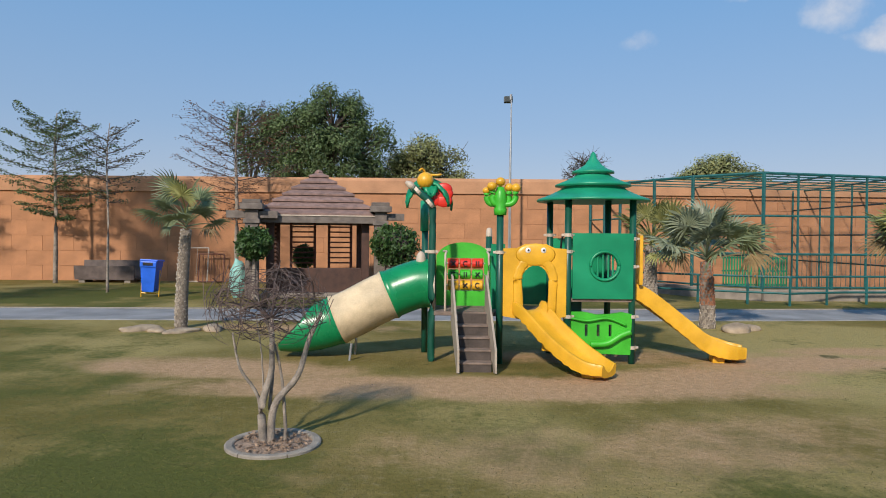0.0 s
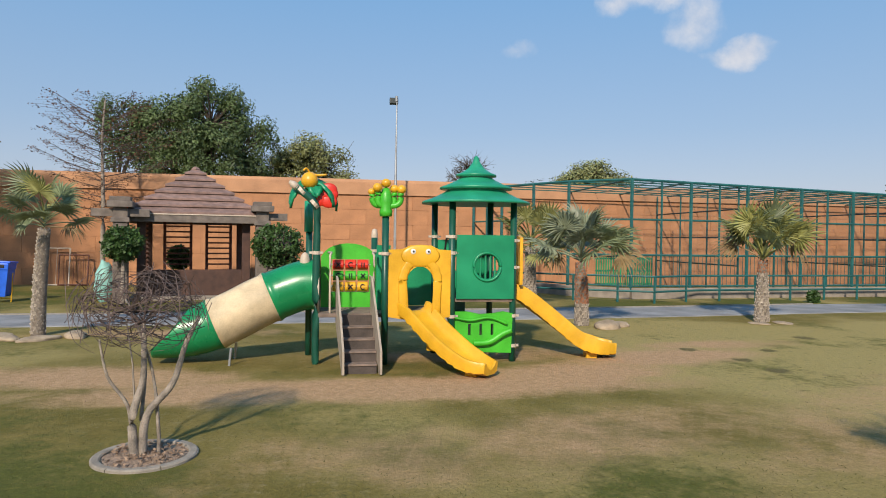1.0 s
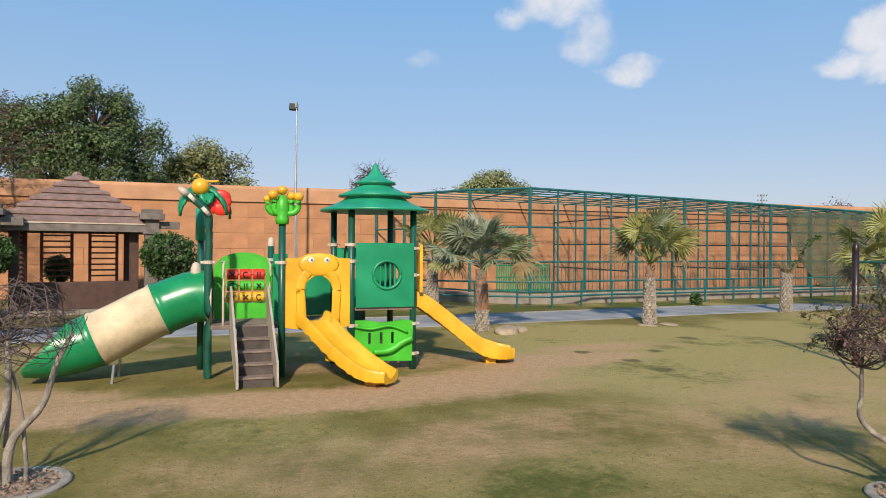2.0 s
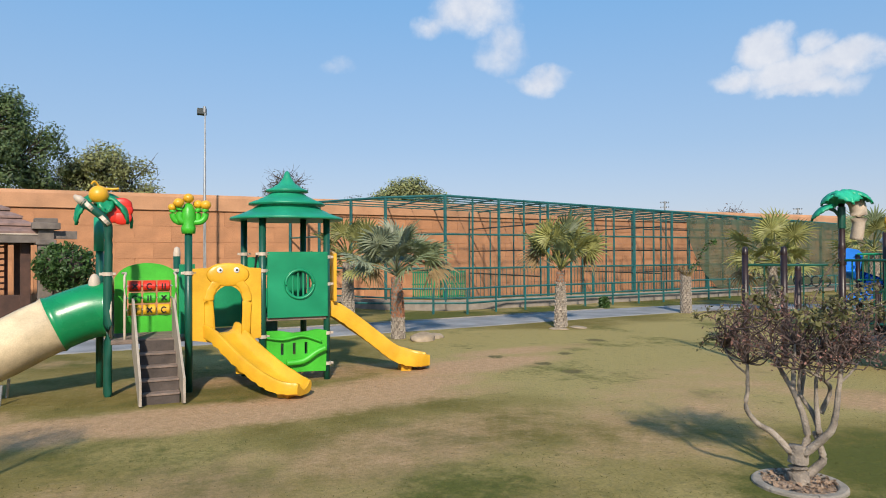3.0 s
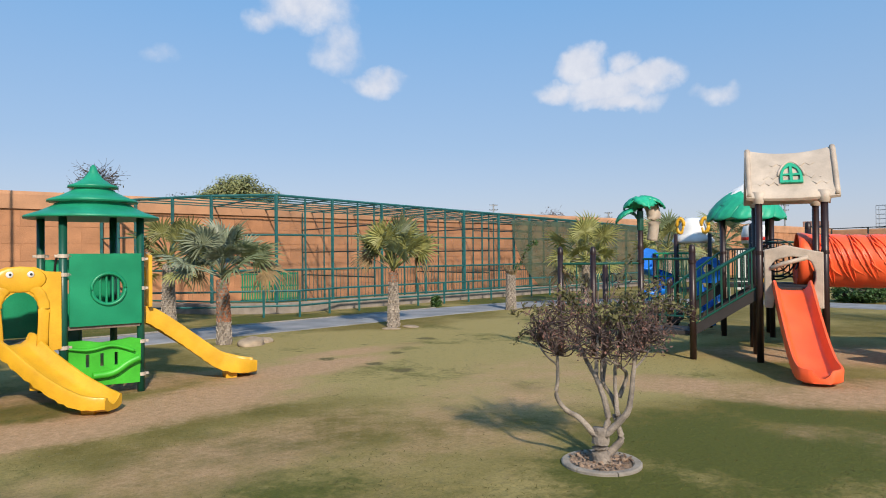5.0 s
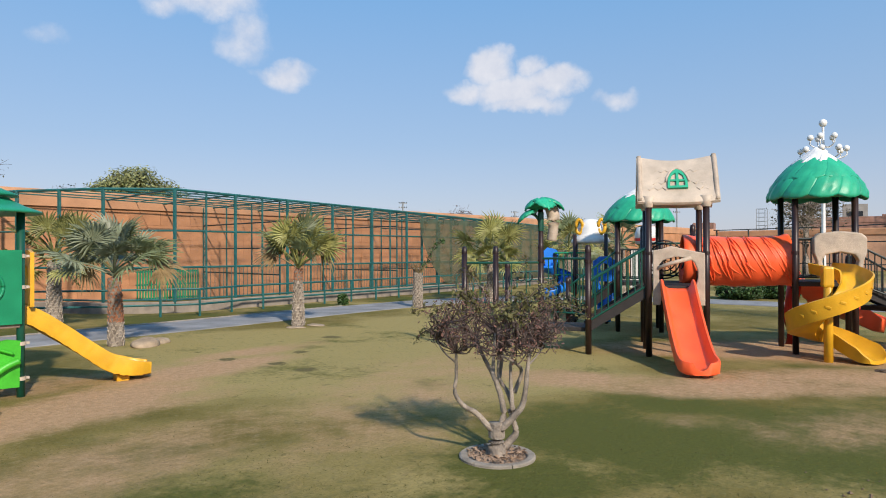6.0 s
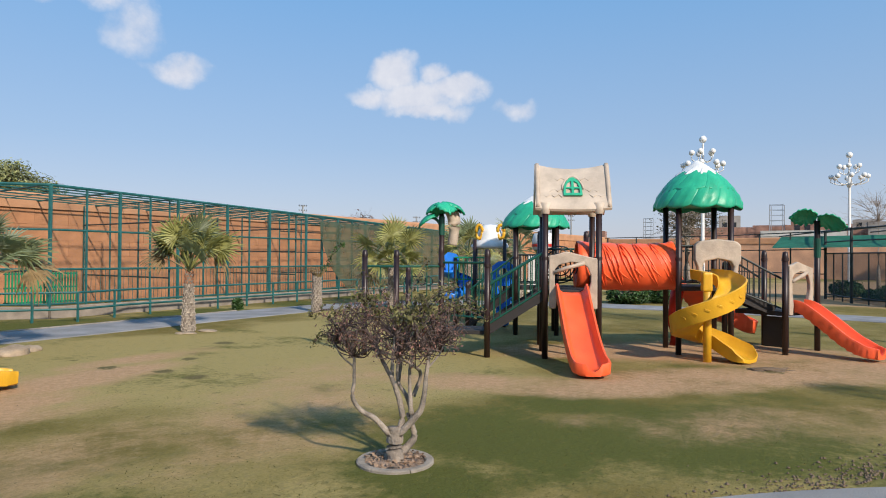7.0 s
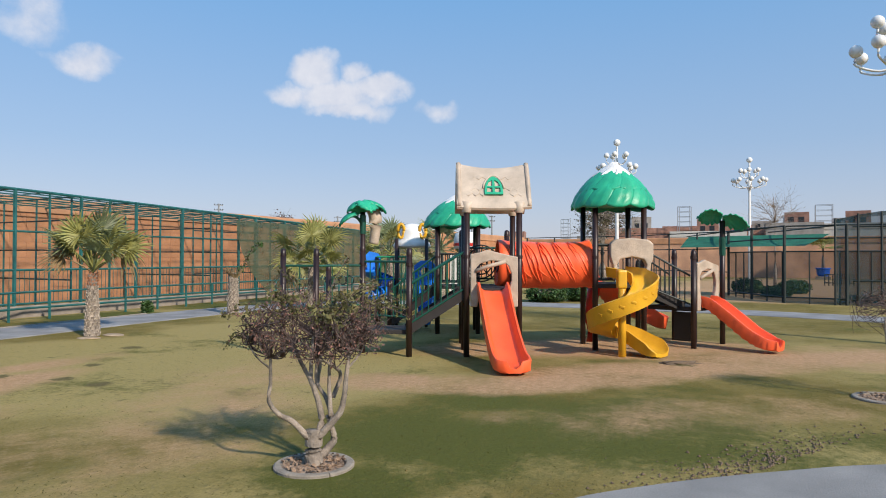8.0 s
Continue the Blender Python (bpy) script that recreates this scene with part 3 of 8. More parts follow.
def plate(bm, outline, holes, thick, m):
    """A board cut from a flat outline (x, z) with holes, thick in y, placed by m."""
    def loop(pts):
        vs = [bm.verts.new((x, 0, z)) for x, z in pts]
        return [bm.edges.new((vs[i], vs[(i + 1) % len(vs)])) for i in range(len(vs))]
    es = loop(outline)
    for h in holes:
        es += loop(h)
    fill = bmesh.ops.triangle_fill(bm, use_beauty=True, edges=es)
    faces = [g for g in fill["geom"] if isinstance(g, bmesh.types.BMFace)]
    ext = bmesh.ops.extrude_face_region(bm, geom=faces)
    vs = [g for g in ext["geom"] if isinstance(g, bmesh.types.BMVert)]
    bmesh.ops.translate(bm, verts=vs, vec=(0, thick, 0))
    bmesh.ops.transform(bm, matrix=m, verts=bm.verts)
    return bm


def circle(cx, cz, rx, rz=None, n=20, a0=0.0, a1=360.0):
    rz = rz or rx
    return [(cx + rx * math.cos(radians(a0 + (a1 - a0) * i / n)), cz + rz * math.sin(radians(a0 + (a1 - a0) * i / n))) for i in range(n)]


def rect(x0, z0, x1, z1):
    return [(x0, z0), (x1, z0), (x1, z1), (x0, z1)]


def spline(pts, n=8):
    """A smooth line through points."""
    pts = [Vector(p) for p in pts]
    out = []
    for i in range(len(pts) - 1):
        p0, p1, p2, p3 = pts[max(i - 1, 0)], pts[i], pts[i + 1], pts[min(i + 2, len(pts) - 1)]
        for k in range(n):
            t = k / n
            out.append(0.5 * ((2 * p1) + (p2 - p0) * t + (2 * p0 - 5 * p1 + 4 * p2 - p3) * t * t + (3 * p1 - p0 - 3 * p2 + p3) * t ** 3))
    out.append(pts[-1])
    return out


def from_arrays(name, verts, faces, material, parent=None, label="", kind=""):
    me = bpy.data.meshes.new(name)
    me.from_pydata(verts, [], faces)
    me.materials.append(material)
    ob = new(name, me)
    if parent:
        ob.parent = parent
    if label or kind:
        tagged(ob, label, kind=kind)
    return ob


def leaf_mesh(rng, centres, size, spread, count, flat=0.0, outward=0.0):
    """Many small leaves strewn round centres: vertices and faces. outward: how far they face away from their clump."""
    centres = np.asarray(centres, float)
    n = len(centres) * count
    off = np.clip(rng.normal(size=(n, 3)), -1.7, 1.7)
    c = np.repeat(centres, count, 0) + off * spread
    face = rng.normal(size=(n, 3)) * (1 - outward) + (off + np.array([0, 0, 0.5])) * outward
    d = np.cross(face, rng.normal(size=(n, 3)))
    d[:, 2] *= 1 - flat
    d /= np.linalg.norm(d, axis=1)[:, None]
    e = np.cross(d, face)
    e /= np.linalg.norm(e, axis=1)[:, None]
    s = size * rng.uniform(0.6, 1.4, (n, 1))
    v = np.stack([c - d * s, c + e * s * 0.5, c + d * s, c - e * s * 0.5], 1).reshape(-1, 3)
    f = np.arange(n * 4).reshape(n, 4)
    return v.tolist(), f.tolist()

# ---- ground, paths, walls ----
S = 2500.0
from_arrays("ground", [(-S, -S, 0), (S, -S, 0), (S, S, 0), (-S, S, 0)], [(0, 1, 2, 3)], M["lawn"])
tagged(bpy.data.objects["ground"], "dry green lawn worn to bare sandy earth", "lawn", kind="structure")


def strip(name, pts, width, z, material, label, category):
    """A path slab along a line, its edges slightly rounded."""
    bm = nb()
    h = width / 2
    sweep(bm, spline(pts, 6), [(-h, -0.05), (-h, z - 0.012), (-h + 0.02, z), (h - 0.02, z), (h, z - 0.012), (h, -0.05)])
    return tagged(part(name, bm, material), label, category, kind="structure")


strip("path", [(-45, 14.6, 0), (-20, 15.2, 0), (-9, 15.6, 0), (0, 16.0, 0), (8, 16.5, 0), (15, 17.2, 0), (20, 17.0, 0), (23.6, 14.6, 0), (25.4, 10.5, 0), (25.8, 5, 0),
               (25.4, 0, 0), (23.9, -5, 0), (20, -13, 0)], 2.15, 0.025, M["asphalt"], "grey paved garden path with tree shade on it", "path")
strip("path_edge", [(-45, 15.72, 0), (-20, 16.32, 0), (-9, 16.72, 0), (0, 17.12, 0), (8, 17.62, 0), (15, 18.33, 0)], 0.10, 0.05, M["kerb"], "pale concrete path edging", "kerb")
bm = nb()
edge_in = spline([(-9, 1.4, 0), (0.5, 1.6, 0), (3.6, 1.75, 0), (5.05, 1.45, 0), (5.95, 0.8, 0), (6.85, -0.15, 0), (7.6, -1.15, 0), (9.2, -4.0, 0), (10, -8, 0)], 6)
low = [bm.verts.new((p.x, p.y, 0.035)) for p in edge_in] + [bm.verts.new(c) for c in ((6, -9, 0.035), (-9, -3, 0.035))]
f = bm.faces.new(low)
ex = bmesh.ops.extrude_face_region(bm, geom=[f])
bmesh.ops.translate(bm, verts=[g for g in ex["geom"] if isinstance(g, bmesh.types.BMVert)], vec=(0, 0, -0.09))
tagged(part("pavement", bm, M["paving"]), "pale smooth concrete pavement beside the lawn", "pavement", kind="structure")

WY, WTOP = 27.0, 4.3


def boundary_wall(name, m, length, height, label, face="joint"):
    """A rendered block wall: body, coping and scored blocks on its face. Local x along the wall, face towards -y."""
    w = base(name, m, label, "wall", kind="structure")
    bm = nb()
    box(bm, (0, 0.016, -0.3), (length, 0.32, height - 0.04))
    part("wall_body", bm, M[face], w)
    bm = nb()
    sweep(bm, [(0, 0.17, height - 0.62), (length, 0.17, height - 0.62)], [(-0.25, 0), (0.25, 0), (0.26, 0.5), (0.22, 0.62), (-0.22, 0.62), (-0.26, 0.5)])
    part("coping", bm, M["coping"], w)
    return w


wall_north = boundary_wall("wall_north", pose(-42, WY, 0), 117, WTOP, "tall ochre orange rendered block wall with a plain coping")
# east wall wears the haze-paled render, without scored blocks
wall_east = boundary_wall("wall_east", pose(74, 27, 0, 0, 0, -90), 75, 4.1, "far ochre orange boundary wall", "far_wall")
wall_south = boundary_wall("wall_south", pose(75, -47, 0, 0, 0, 180), 117, 3.5, "plain ochre boundary wall")
wall_west = boundary_wall("wall_west", pose(-42, -47, 0, 0, 0, 90), 74, 3.5, "plain ochre boundary wall")

# ---- steel enclosure along the wall ----


def line_at(pts, step):
    """Points at even steps along a broken line."""
    out, carry = [], 0.0
    for a, b in zip(pts, pts[1:]):
        a, b = Vector(a), Vector(b)
        L = (b - a).length
        d = carry
        while d < L:
            out.append(a.lerp(b, d / L))
            d += step
        carry = d - L
    return out


def cage_top(x):
    return 3.98 - 0.021 * max(0.0, x - 10.0)


cage = base("aviary_cage", pose(10, 20.5, 0), "tall teal steel tube enclosure standing along the wall", "cage")
CO = Vector((10, 20.5, 0))
front = [(9.95, 20.5, 0), (20, 21.2, 0), (30, 22.1, 0), (46, 23.6, 0)]
side = [(6.0, 26.9, 0), (6.65, 24.8, 0), (8.29, 21.93, 0), (9.95, 20.5, 0)]


def member(name, a, b, r, material, parent, off, seg=6):
    bm = nb()
    tube(bm, [Vector(a) - off, Vector(b) - off], r, seg)
    return part(name, bm, material, parent)


fp = line_at(front, 1.12)
sp = [Vector(p) for p in side[:3]] + [Vector(side[0]).lerp(Vector(side[1]), 0.5), Vector(side[1]).lerp(Vector(side[2]), 0.5)]
for i, p in enumerate(fp):
    heavy = i % 2 == 0
    member("post", (p.x, p.y, 0.3), (p.x, p.y, cage_top(p.x)), 0.062 if heavy else 0.04, M["cage"], cage, CO)
    member("roof_beam", (p.x, p.y, cage_top(p.x) + 0.02), (p.x + 0.3, WY - 0.03, cage_top(p.x) + 0.02), 0.032 if heavy else 0.014, M["cage"], cage, CO)
for p in sp:
    member("post", (p.x, p.y, 0.3), (p.x, p.y, 3.98), 0.06, M["cage"], cage, CO)
for pts in (side, front):
    for a, b in zip(pts, pts[1:]):
        for z, r in ((None, 0.05), (2.65, 0.035), (1.46, 0.042), (0.42, 0.035)):
            za, zb = (cage_top(a[0]) if z is None else z), (cage_top(b[0]) if z is None else z)
            member("rail", (a[0], a[1], za), (b[0], b[1], zb), r, M["cage"], cage, CO)
for k, dy in enumerate((0.1, 0.2, 0.32, 0.45, 0.6, 0.76, 0.9)):
    pts = [Vector(p).lerp(Vector((p[0], WY, 0)), dy) for p in front]
    pts[0].x -= 3.9 * dy - 1.4 * dy * (1 - dy)
    for a, b in zip(pts, pts[1:]):
        member("purlin", (a.x, a.y, cage_top(a.x) + 0.06), (b.x, b.y, cage_top(b.x) + 0.06), 0.024, M["cage"], cage, CO)
for pts in (side, front):
    bm = nb()
    sweep(bm, [Vector(p) - CO for p in pts], [(-0.09, -0.1), (-0.09, 0.33), (-0.07, 0.36), (0.07, 0.36), (0.09, 0.33), (0.09, -0.1)])
    part("plinth", bm, M["concrete"], cage, "low weathered concrete plinth")
# upright wires of the lower screen, inner partition frame
bm = nb()
for p in line_at(front[:3], 0.16):
    q = p - CO
    box(bm, (q.x - 0.006, q.y - 0.006, 0.42), (q.x + 0.006, q.y + 0.006, 1.46))
part("screen_wire", bm, M["cage"], cage, "rusty upright wires", kind="stuff")
for a, b in ((( 14.2, 21.0), (14.2, 26.8)), ((20.6, 21.4), (20.6, 26.8)), ((22.0, 24.0), (26.4, 24.2))):
    for z in (1.1, 2.1, 3.1):
        member("brace", (a[0], a[1], z), (b[0], b[1], z), 0.03, M["cage_dark"], cage, CO)
    for k in range(4):
        t = k / 3
        x, y = a[0] + (b[0] - a[0]) * t, a[1] + (b[1] - a[1]) * t
        member("inner_post", (x, y, 0.0), (x, y, cage_top(x)), 0.035, M["cage"], cage, CO)
# assumed fine mesh on the front and over the top, added to dim the wall
bm = nb()
for a, b in zip(front[:3], front[1:]):
    q = [Vector(a) - CO + Vector((0, 0.05, 0.42)), Vector(b) - CO + Vector((0, 0.05, 0.42)), Vector(b) - CO + Vector((0, 0.05, cage_top(b[0]) - 0.03)), Vector(a) - CO + Vector((0, 0.05, cage_top(a[0]) - 0.03))]
    bm.faces.new([bm.verts.new(c) for c in q])
    r = [q[3] + Vector((0, 0, 0.07)), q[2] + Vector((0, 0, 0.07)), Vector((b[0], WY - 0.1, cage_top(b[0]) + 0.04)) - CO, Vector((a[0], WY - 0.1, cage_top(a[0]) + 0.04)) - CO]
    bm.faces.new([bm.verts.new(c) for c in r])
part("wire_mesh", bm, M["fine_net"], cage, "assumed fine grey green mesh that dims the wall", kind="stuff")
# dark shade netting hung over the far bays, its edge drawn aside
net = []
for k in range(25):
    z = 0.4 + 3.1 * k / 24
    net.append((21.9 + 2.0 * (1 - k / 24) ** 2.2, z))
bm = nb()
rows = []
for x0, z in net:
    rows.append([bm.verts.new((x - 10, 22.05 + (x - 30) * 0.094 - 0.08 - 20.5 + 0.03 * math.sin(x * 5), min(z, cage_top(x) - 0.02))) for x in (x0 + (46 - x0) * j / 30 for j in range(31))])
for a, b in zip(rows, rows[1:]):
    for j in range(30):
        bm.faces.new((a[j], a[j + 1], b[j + 1], b[j]))
part("shade_netting", bm, M["shade_net"], cage, "dark green shade netting")

# low railing in front of the enclosure
railing = base("low_railing", pose(10, 18.95, 0), "low teal steel railing in front of the enclosure", "railing")
RO = Vector((10, 18.95, 0))
rl = [(4.5, 22.6, 0), (7.5, 20.25, 0), (10.0, 18.95, 0)]
rr = [(10.0, 18.95, 0), (12.0, 19.6, 0), (20, 20.2, 0), (30, 21.1, 0), (42, 22.3, 0)]
for pts in (rl, rr):
    for p in line_at(pts, 1.38):
        member("post", (p.x, p.y, -0.05), (p.x, p.y, 0.84), 0.04, M["cage"], railing, RO)
    for a, b in zip(pts, pts[1:]):
        for z in (0.83, 0.36):
            member("rail", (a[0], a[1], z), (b[0], b[1], z), 0.035, M["cage"], railing, RO)

# slatted green crate inside
crate = base("slatted_crate", pose(10.8, 23.3, 0), "green slatted crate inside the enclosure", "crate")
bm = nb()
box(bm, (-1.1, -0.5, 1.33), (0.5, 0.6, 1.37))
part("lid", bm, M["cage_dark"], crate)
for k in range(24):
    bm = nb()
    x = -1.1 + k * 0.095
    box(bm, (x, -0.5, 0.3), (x + 0.045, -0.47, 1.33))
    part("slat", bm, M["plastic_green"], crate)
for z in (0.32, 0.8, 1.25):
    bm = nb()
    box(bm, (-1.12, -0.47, z), (1.12, -0.43, z + 0.05))
    part("rail", bm, M["cage"], crate)

# ---- floodlight pole ----
flood = base("floodlight_pole", pose(2.56, 25.4, 0), "tall thin pale grey floodlight pole with one lamp head", "lamp post")
bm = nb()
tube(bm, [(0, 0, -0.1), (0, 0, 4.0), (0.02, 0, 7.3)], [0.07, 0.05, 0.022], 10)
part("pole", bm, M["metal"], flood)
bm = nb()
box(bm, (-0.17, -0.12, 7.36), (0.17, 0.08, 7.6), 0.02, pose(0, 0, 0, -8, 0, 0))
part("lamp_head", bm, M["cage_dark"], flood, "dark floodlight head")
bm = nb()
tube(bm, [(0, 0, 7.2), (0, -0.02, 7.4)], 0.05, 8)
part("bracket", bm, M["metal"], flood)

# ---- first play structure: local x along its front, y away ----
ps = base("play_structure", pose(-0.17, 10.06, 0, 0, 0, -1.0), "green and yellow plastic playground set with slides, stairs and tunnel", "playground")
BX = [0.0, 1.03, 2.06, 3.05]


def post(x, y, top, material, parent, r=0.052, cap=None, bottom=-0.1):
    bm = nb()
    tube(bm, [(x, y, bottom), (x, y, top)], r, 12)
    ob = part("post", bm, material, parent, smooth=False)
    for p in ob.data.polygons:
        p.use_smooth = len(p.vertices) == 4
    if cap:
        bm = nb()
        lathe(bm, [(r * 1.02, 0), (r * 1.02, 0.04), (r * 0.8, 0.13), (0, 0.15)], 12, pose(x, y, top))
        part("post_cap", bm, cap, ob, smooth=True)
    return ob


def clamp(ob, x, y, z, r=0.052):
    bm = nb()
    tube(bm, [(x, y, z - 0.025), (x, y, z + 0.025)], r + 0.014, 12)
    box(bm, (x - r - 0.05, y - 0.02, z - 0.018), (x + r + 0.05, y + 0.02, z + 0.018), 0.006)
    part("clamp", bm, M["cream"], ob, "cream plastic clamp")


G = M["post_green"]
p_cactus = post(BX[1], -0.12, 2.26, G, ps)
p_bee2 = post(-0.14, 0.82, 2.1, G, ps)
p_fl = post(BX[2] + 0.0, -0.08, 2.52, G, ps)
p_fr = post(BX[3], 0.0, 2.52, G, ps)
p_bl = post(BX[2] - 0.14, 0.86, 2.52, G, ps)
p_br = post(BX[3] - 0.18, 0.84, 2.52, G, ps)
p_small = post(0.92, 0.92, 1.92, G, ps, cap=M["cream"])
bm = nb()
tube(bm, spline([(0, 0, -0.1), (0, 0, 1.2), (0.01, 0, 2.2), (-0.01, -0.02, 2.38), (-0.10, -0.03, 2.5), (-0.30, -0.05, 2.66)], 6), 0.056, 12)
p_bee = part("post", bm, G, ps, smooth=True)
bm = nb()
tube(bm, [(-0.28, -0.05, 2.645), (-0.35, -0.05, 2.70), (-0.40, -0.06, 2.74)], [0.056, 0.052, 0.02], 12)
part("post_cap", bm, M["cream"], p_bee, smooth=True)
for q in ((-0.22, 2.60), (-0.03, 2.41)):
    bm = nb()
    tube(bm, [(q[0] - 0.02, -0.04, q[1] - 0.016), (q[0] + 0.02, -0.04, q[1] + 0.02)], 0.085, 12)
    part("clamp", bm, M["cream"], p_bee)
for ob, x, y, zs in ((p_cactus, BX[1], -0.12, (1.68,)), (p_bee, 0, 0, (1.68,)), (p_small, 0.92, 0.92, (1.7,)), (p_fl, BX[2], -0.08, (1.7, 1.95, 0.72)),
                     (p_fr, BX[3], 0, (1.9, 1.48, 0.72, 0.25)), (p_bl, BX[2] - 0.14, 0.86, (1.95,))):
    for z in zs:
        clamp(ob, x, y, z)

# decks
for x0, x1, z in ((0.02, BX[1], 0.77), (BX[1], BX[2], 0.78), (BX[2], BX[3], 1.0)):
    bm = nb()
    box(bm, (x0 + 0.02, -0.06, z - 0.06), (x1 - 0.02, 0.9, z), 0.01)
    part("deck", bm, M["tread"], ps, "worn grey brown deck")

# stairs
stairs = base("stairs", pose(0.64, -0.02, 0), "", "")
stairs.parent = ps
for k in range(5):
    z, y = 0.73 - 0.155 * (k + 1) + 0.03, -0.16 * (k + 1) - 0.02
    bm = nb()
    box(bm, (-0.245, y - 0.13, z - 0.028), (0.245, y + 0.07, z), 0.006)
    part("tread", bm, M["tread"], stairs)
    bm = nb()
    box(bm, (-0.24, y + 0.045, z), (0.24, y + 0.06, z + 0.15))
    part("riser", bm, M["riser"], stairs)
for sx in (-1, 1):
    bm = nb()
    plate(bm, [(0.02, 0.62), (0.02, 1.33), (-0.08, 1.30), (-0.98, 0.34), (-1.0, 0.02), (-0.85, 0.0), (-0.82, 0.06)], [], 0.03,
          pose(sx * 0.275 - 0.09 + (0.0 if sx > 0 else 0.03), 0.06, 0) @ Matrix(((0, 1, 0, 0), (1, 0, 0, 0), (0, 0, 1, 0), (0, 0, 0, 1))) @ pose(0, 0, 0))
    # lean each board outwards from the deck
    ob = part("side_panel", bm, M["side_panel"], stairs, "weathered grey beige side board")
    for v in ob.data.vertices:
        v.co.x += -v.co.y * 0.10
for sx in (-0.33, 0.33):
    bm = nb()
    tube(bm, spline([(sx * 1.0 - 0.1, 0.03, 0.72), (sx - 0.1, 0.02, 1.5), (sx - 0.1, 0.04, 1.64), (sx * 0.95 - 0.1, 0.14, 1.68), (sx * 1.1 - 0.1, 0.3, 1.68)], 5), 0.017, 8)
    part("grab_rail", bm, M["cream"], stairs, smooth=True)

# roof of three stacked tiers
bm = nb()
lathe(bm, [(0.0, 3.27), (0.035, 3.24), (0.06, 3.16), (0.13, 3.06), (0.24, 2.985), (0.325, 2.955), (0.33, 2.925), (0.24, 2.92), (0.30, 2.87), (0.44, 2.80), (0.585, 2.745), (0.59, 2.715),
           (0.45, 2.715), (0.52, 2.66), (0.68, 2.58), (0.86, 2.515), (0.875, 2.50), (0.87, 2.475), (0.80, 2.475), (0.5, 2.53), (0.0, 2.55)], 40,
      pose(BX[2] + 0.46, 0.4, 0))
part("roof", bm, M["roof_green"], ps, "tiered round green plastic roof", smooth=True)


def facing(x, y, z=0.0, turn=0.0):
    return pose(x, y, z, 0, 0, turn)


# tower panels
bm = nb()
plate(bm, rect(0.02, 0.99, 0.93, 1.98), [circle(0.50, 1.49, 0.19)], 0.04, facing(BX[2] + 0.05, -0.10))
panel = part("panel", bm, M["plastic_green"], ps, "flat green plastic panel with a round window")
bm = nb()
tube(bm, [(BX[2] + 0.55 + 0.215 * math.cos(a), -0.11, 1.49 + 0.215 * math.sin(a)) for a in [math.pi * k / 16 for k in range(33)]], 0.022, 8)
part("window_ring", bm, M["plastic_green"], panel, smooth=True)
for dx in (-0.10, -0.02, 0.06, 0.13):
    bm = nb()
    tube(bm, [(BX[2] + 0.55 + dx, -0.07, 1.29), (BX[2] + 0.55 + dx, -0.07, 1.69)], 0.016, 8)
    part("bar", bm, M["plastic_green"], panel)
out = [(0.0, 0.24), (0.35, 0.16), (0.93, 0.14), (0.95, 0.76), (0.80, 0.79), (0.62, 0.76), (0.42, 0.75), (0.22, 0.79), (0.0, 0.79)]
bm = nb()
plate(bm, out, [rect(0.24, 0.42, 0.285, 0.60), rect(0.42, 0.42, 0.465, 0.60), rect(0.60, 0.42, 0.645, 0.60)], 0.05, facing(BX[2] + 0.03, -0.06))
low_panel = part("panel", bm, M["lime"], ps, "bright green wavy lower panel with three slots")
bm = nb()
tube(bm, spline([(BX[2] + 0.04, -0.09, 0.70), (BX[2] + 0.3, -0.10, 0.66), (BX[2] + 0.6, -0.10, 0.70), (BX[2] + 0.88, -0.10, 0.60)], 6), 0.02, 8)
part("moulding", bm, M["lime"], low_panel, smooth=True)
bm = nb()
tube(bm, spline([(BX[2] + 0.35, -0.09, 0.30), (BX[2] + 0.6, -0.10, 0.32), (BX[2] + 0.8, -0.10, 0.44), (BX[2] + 0.95, -0.10, 0.50)], 6), 0.05, 8)
part("moulding", bm, M["lime"], low_panel, smooth=True)
bm = nb()
plate(bm, [(0.02, 1.2), (0.7, 1.2), (0.74, 1.28), (0.7, 1.4), (0.72, 1.6), (0.66, 1.95), (0.4, 2.0), (0.02, 1.95)], [circle(0.38, 1.62, 0.16)], 0.05,
      pose(BX[3] + 0.17, 0.02, 0, 0, 0, 84))
part("panel", bm, M["yellow"], ps, "yellow plastic side panel")
bm = nb()
plate(bm, rect(0.02, 1.0, 0.9, 1.9), [circle(0.45, 1.5, 0.16)], 0.04, pose(BX[2] - 0.12, 0.86, 0))
part("panel", bm, M["plastic_green"], ps)
bm = nb()
tube(bm, spline([(BX[2] - 0.05, 0.5, 1.0), (BX[2] - 0.02, 0.45, 1.8), (BX[2] + 0.02, 0.4, 1.93), (BX[2] + 0.08, 0.35, 1.8), (BX[2] + 0.10, 0.3, 1.0)], 6), 0.016, 8)
part("grab_rail", bm, M["black"], ps, smooth=True)
bm = nb()
box(bm, (BX[2] + 0.02, 0.30, 0.55), (BX[2] + 0.3, 0.5, 0.98), 0.06, None)
part("climbing_hold", bm, M["post_green"], ps)

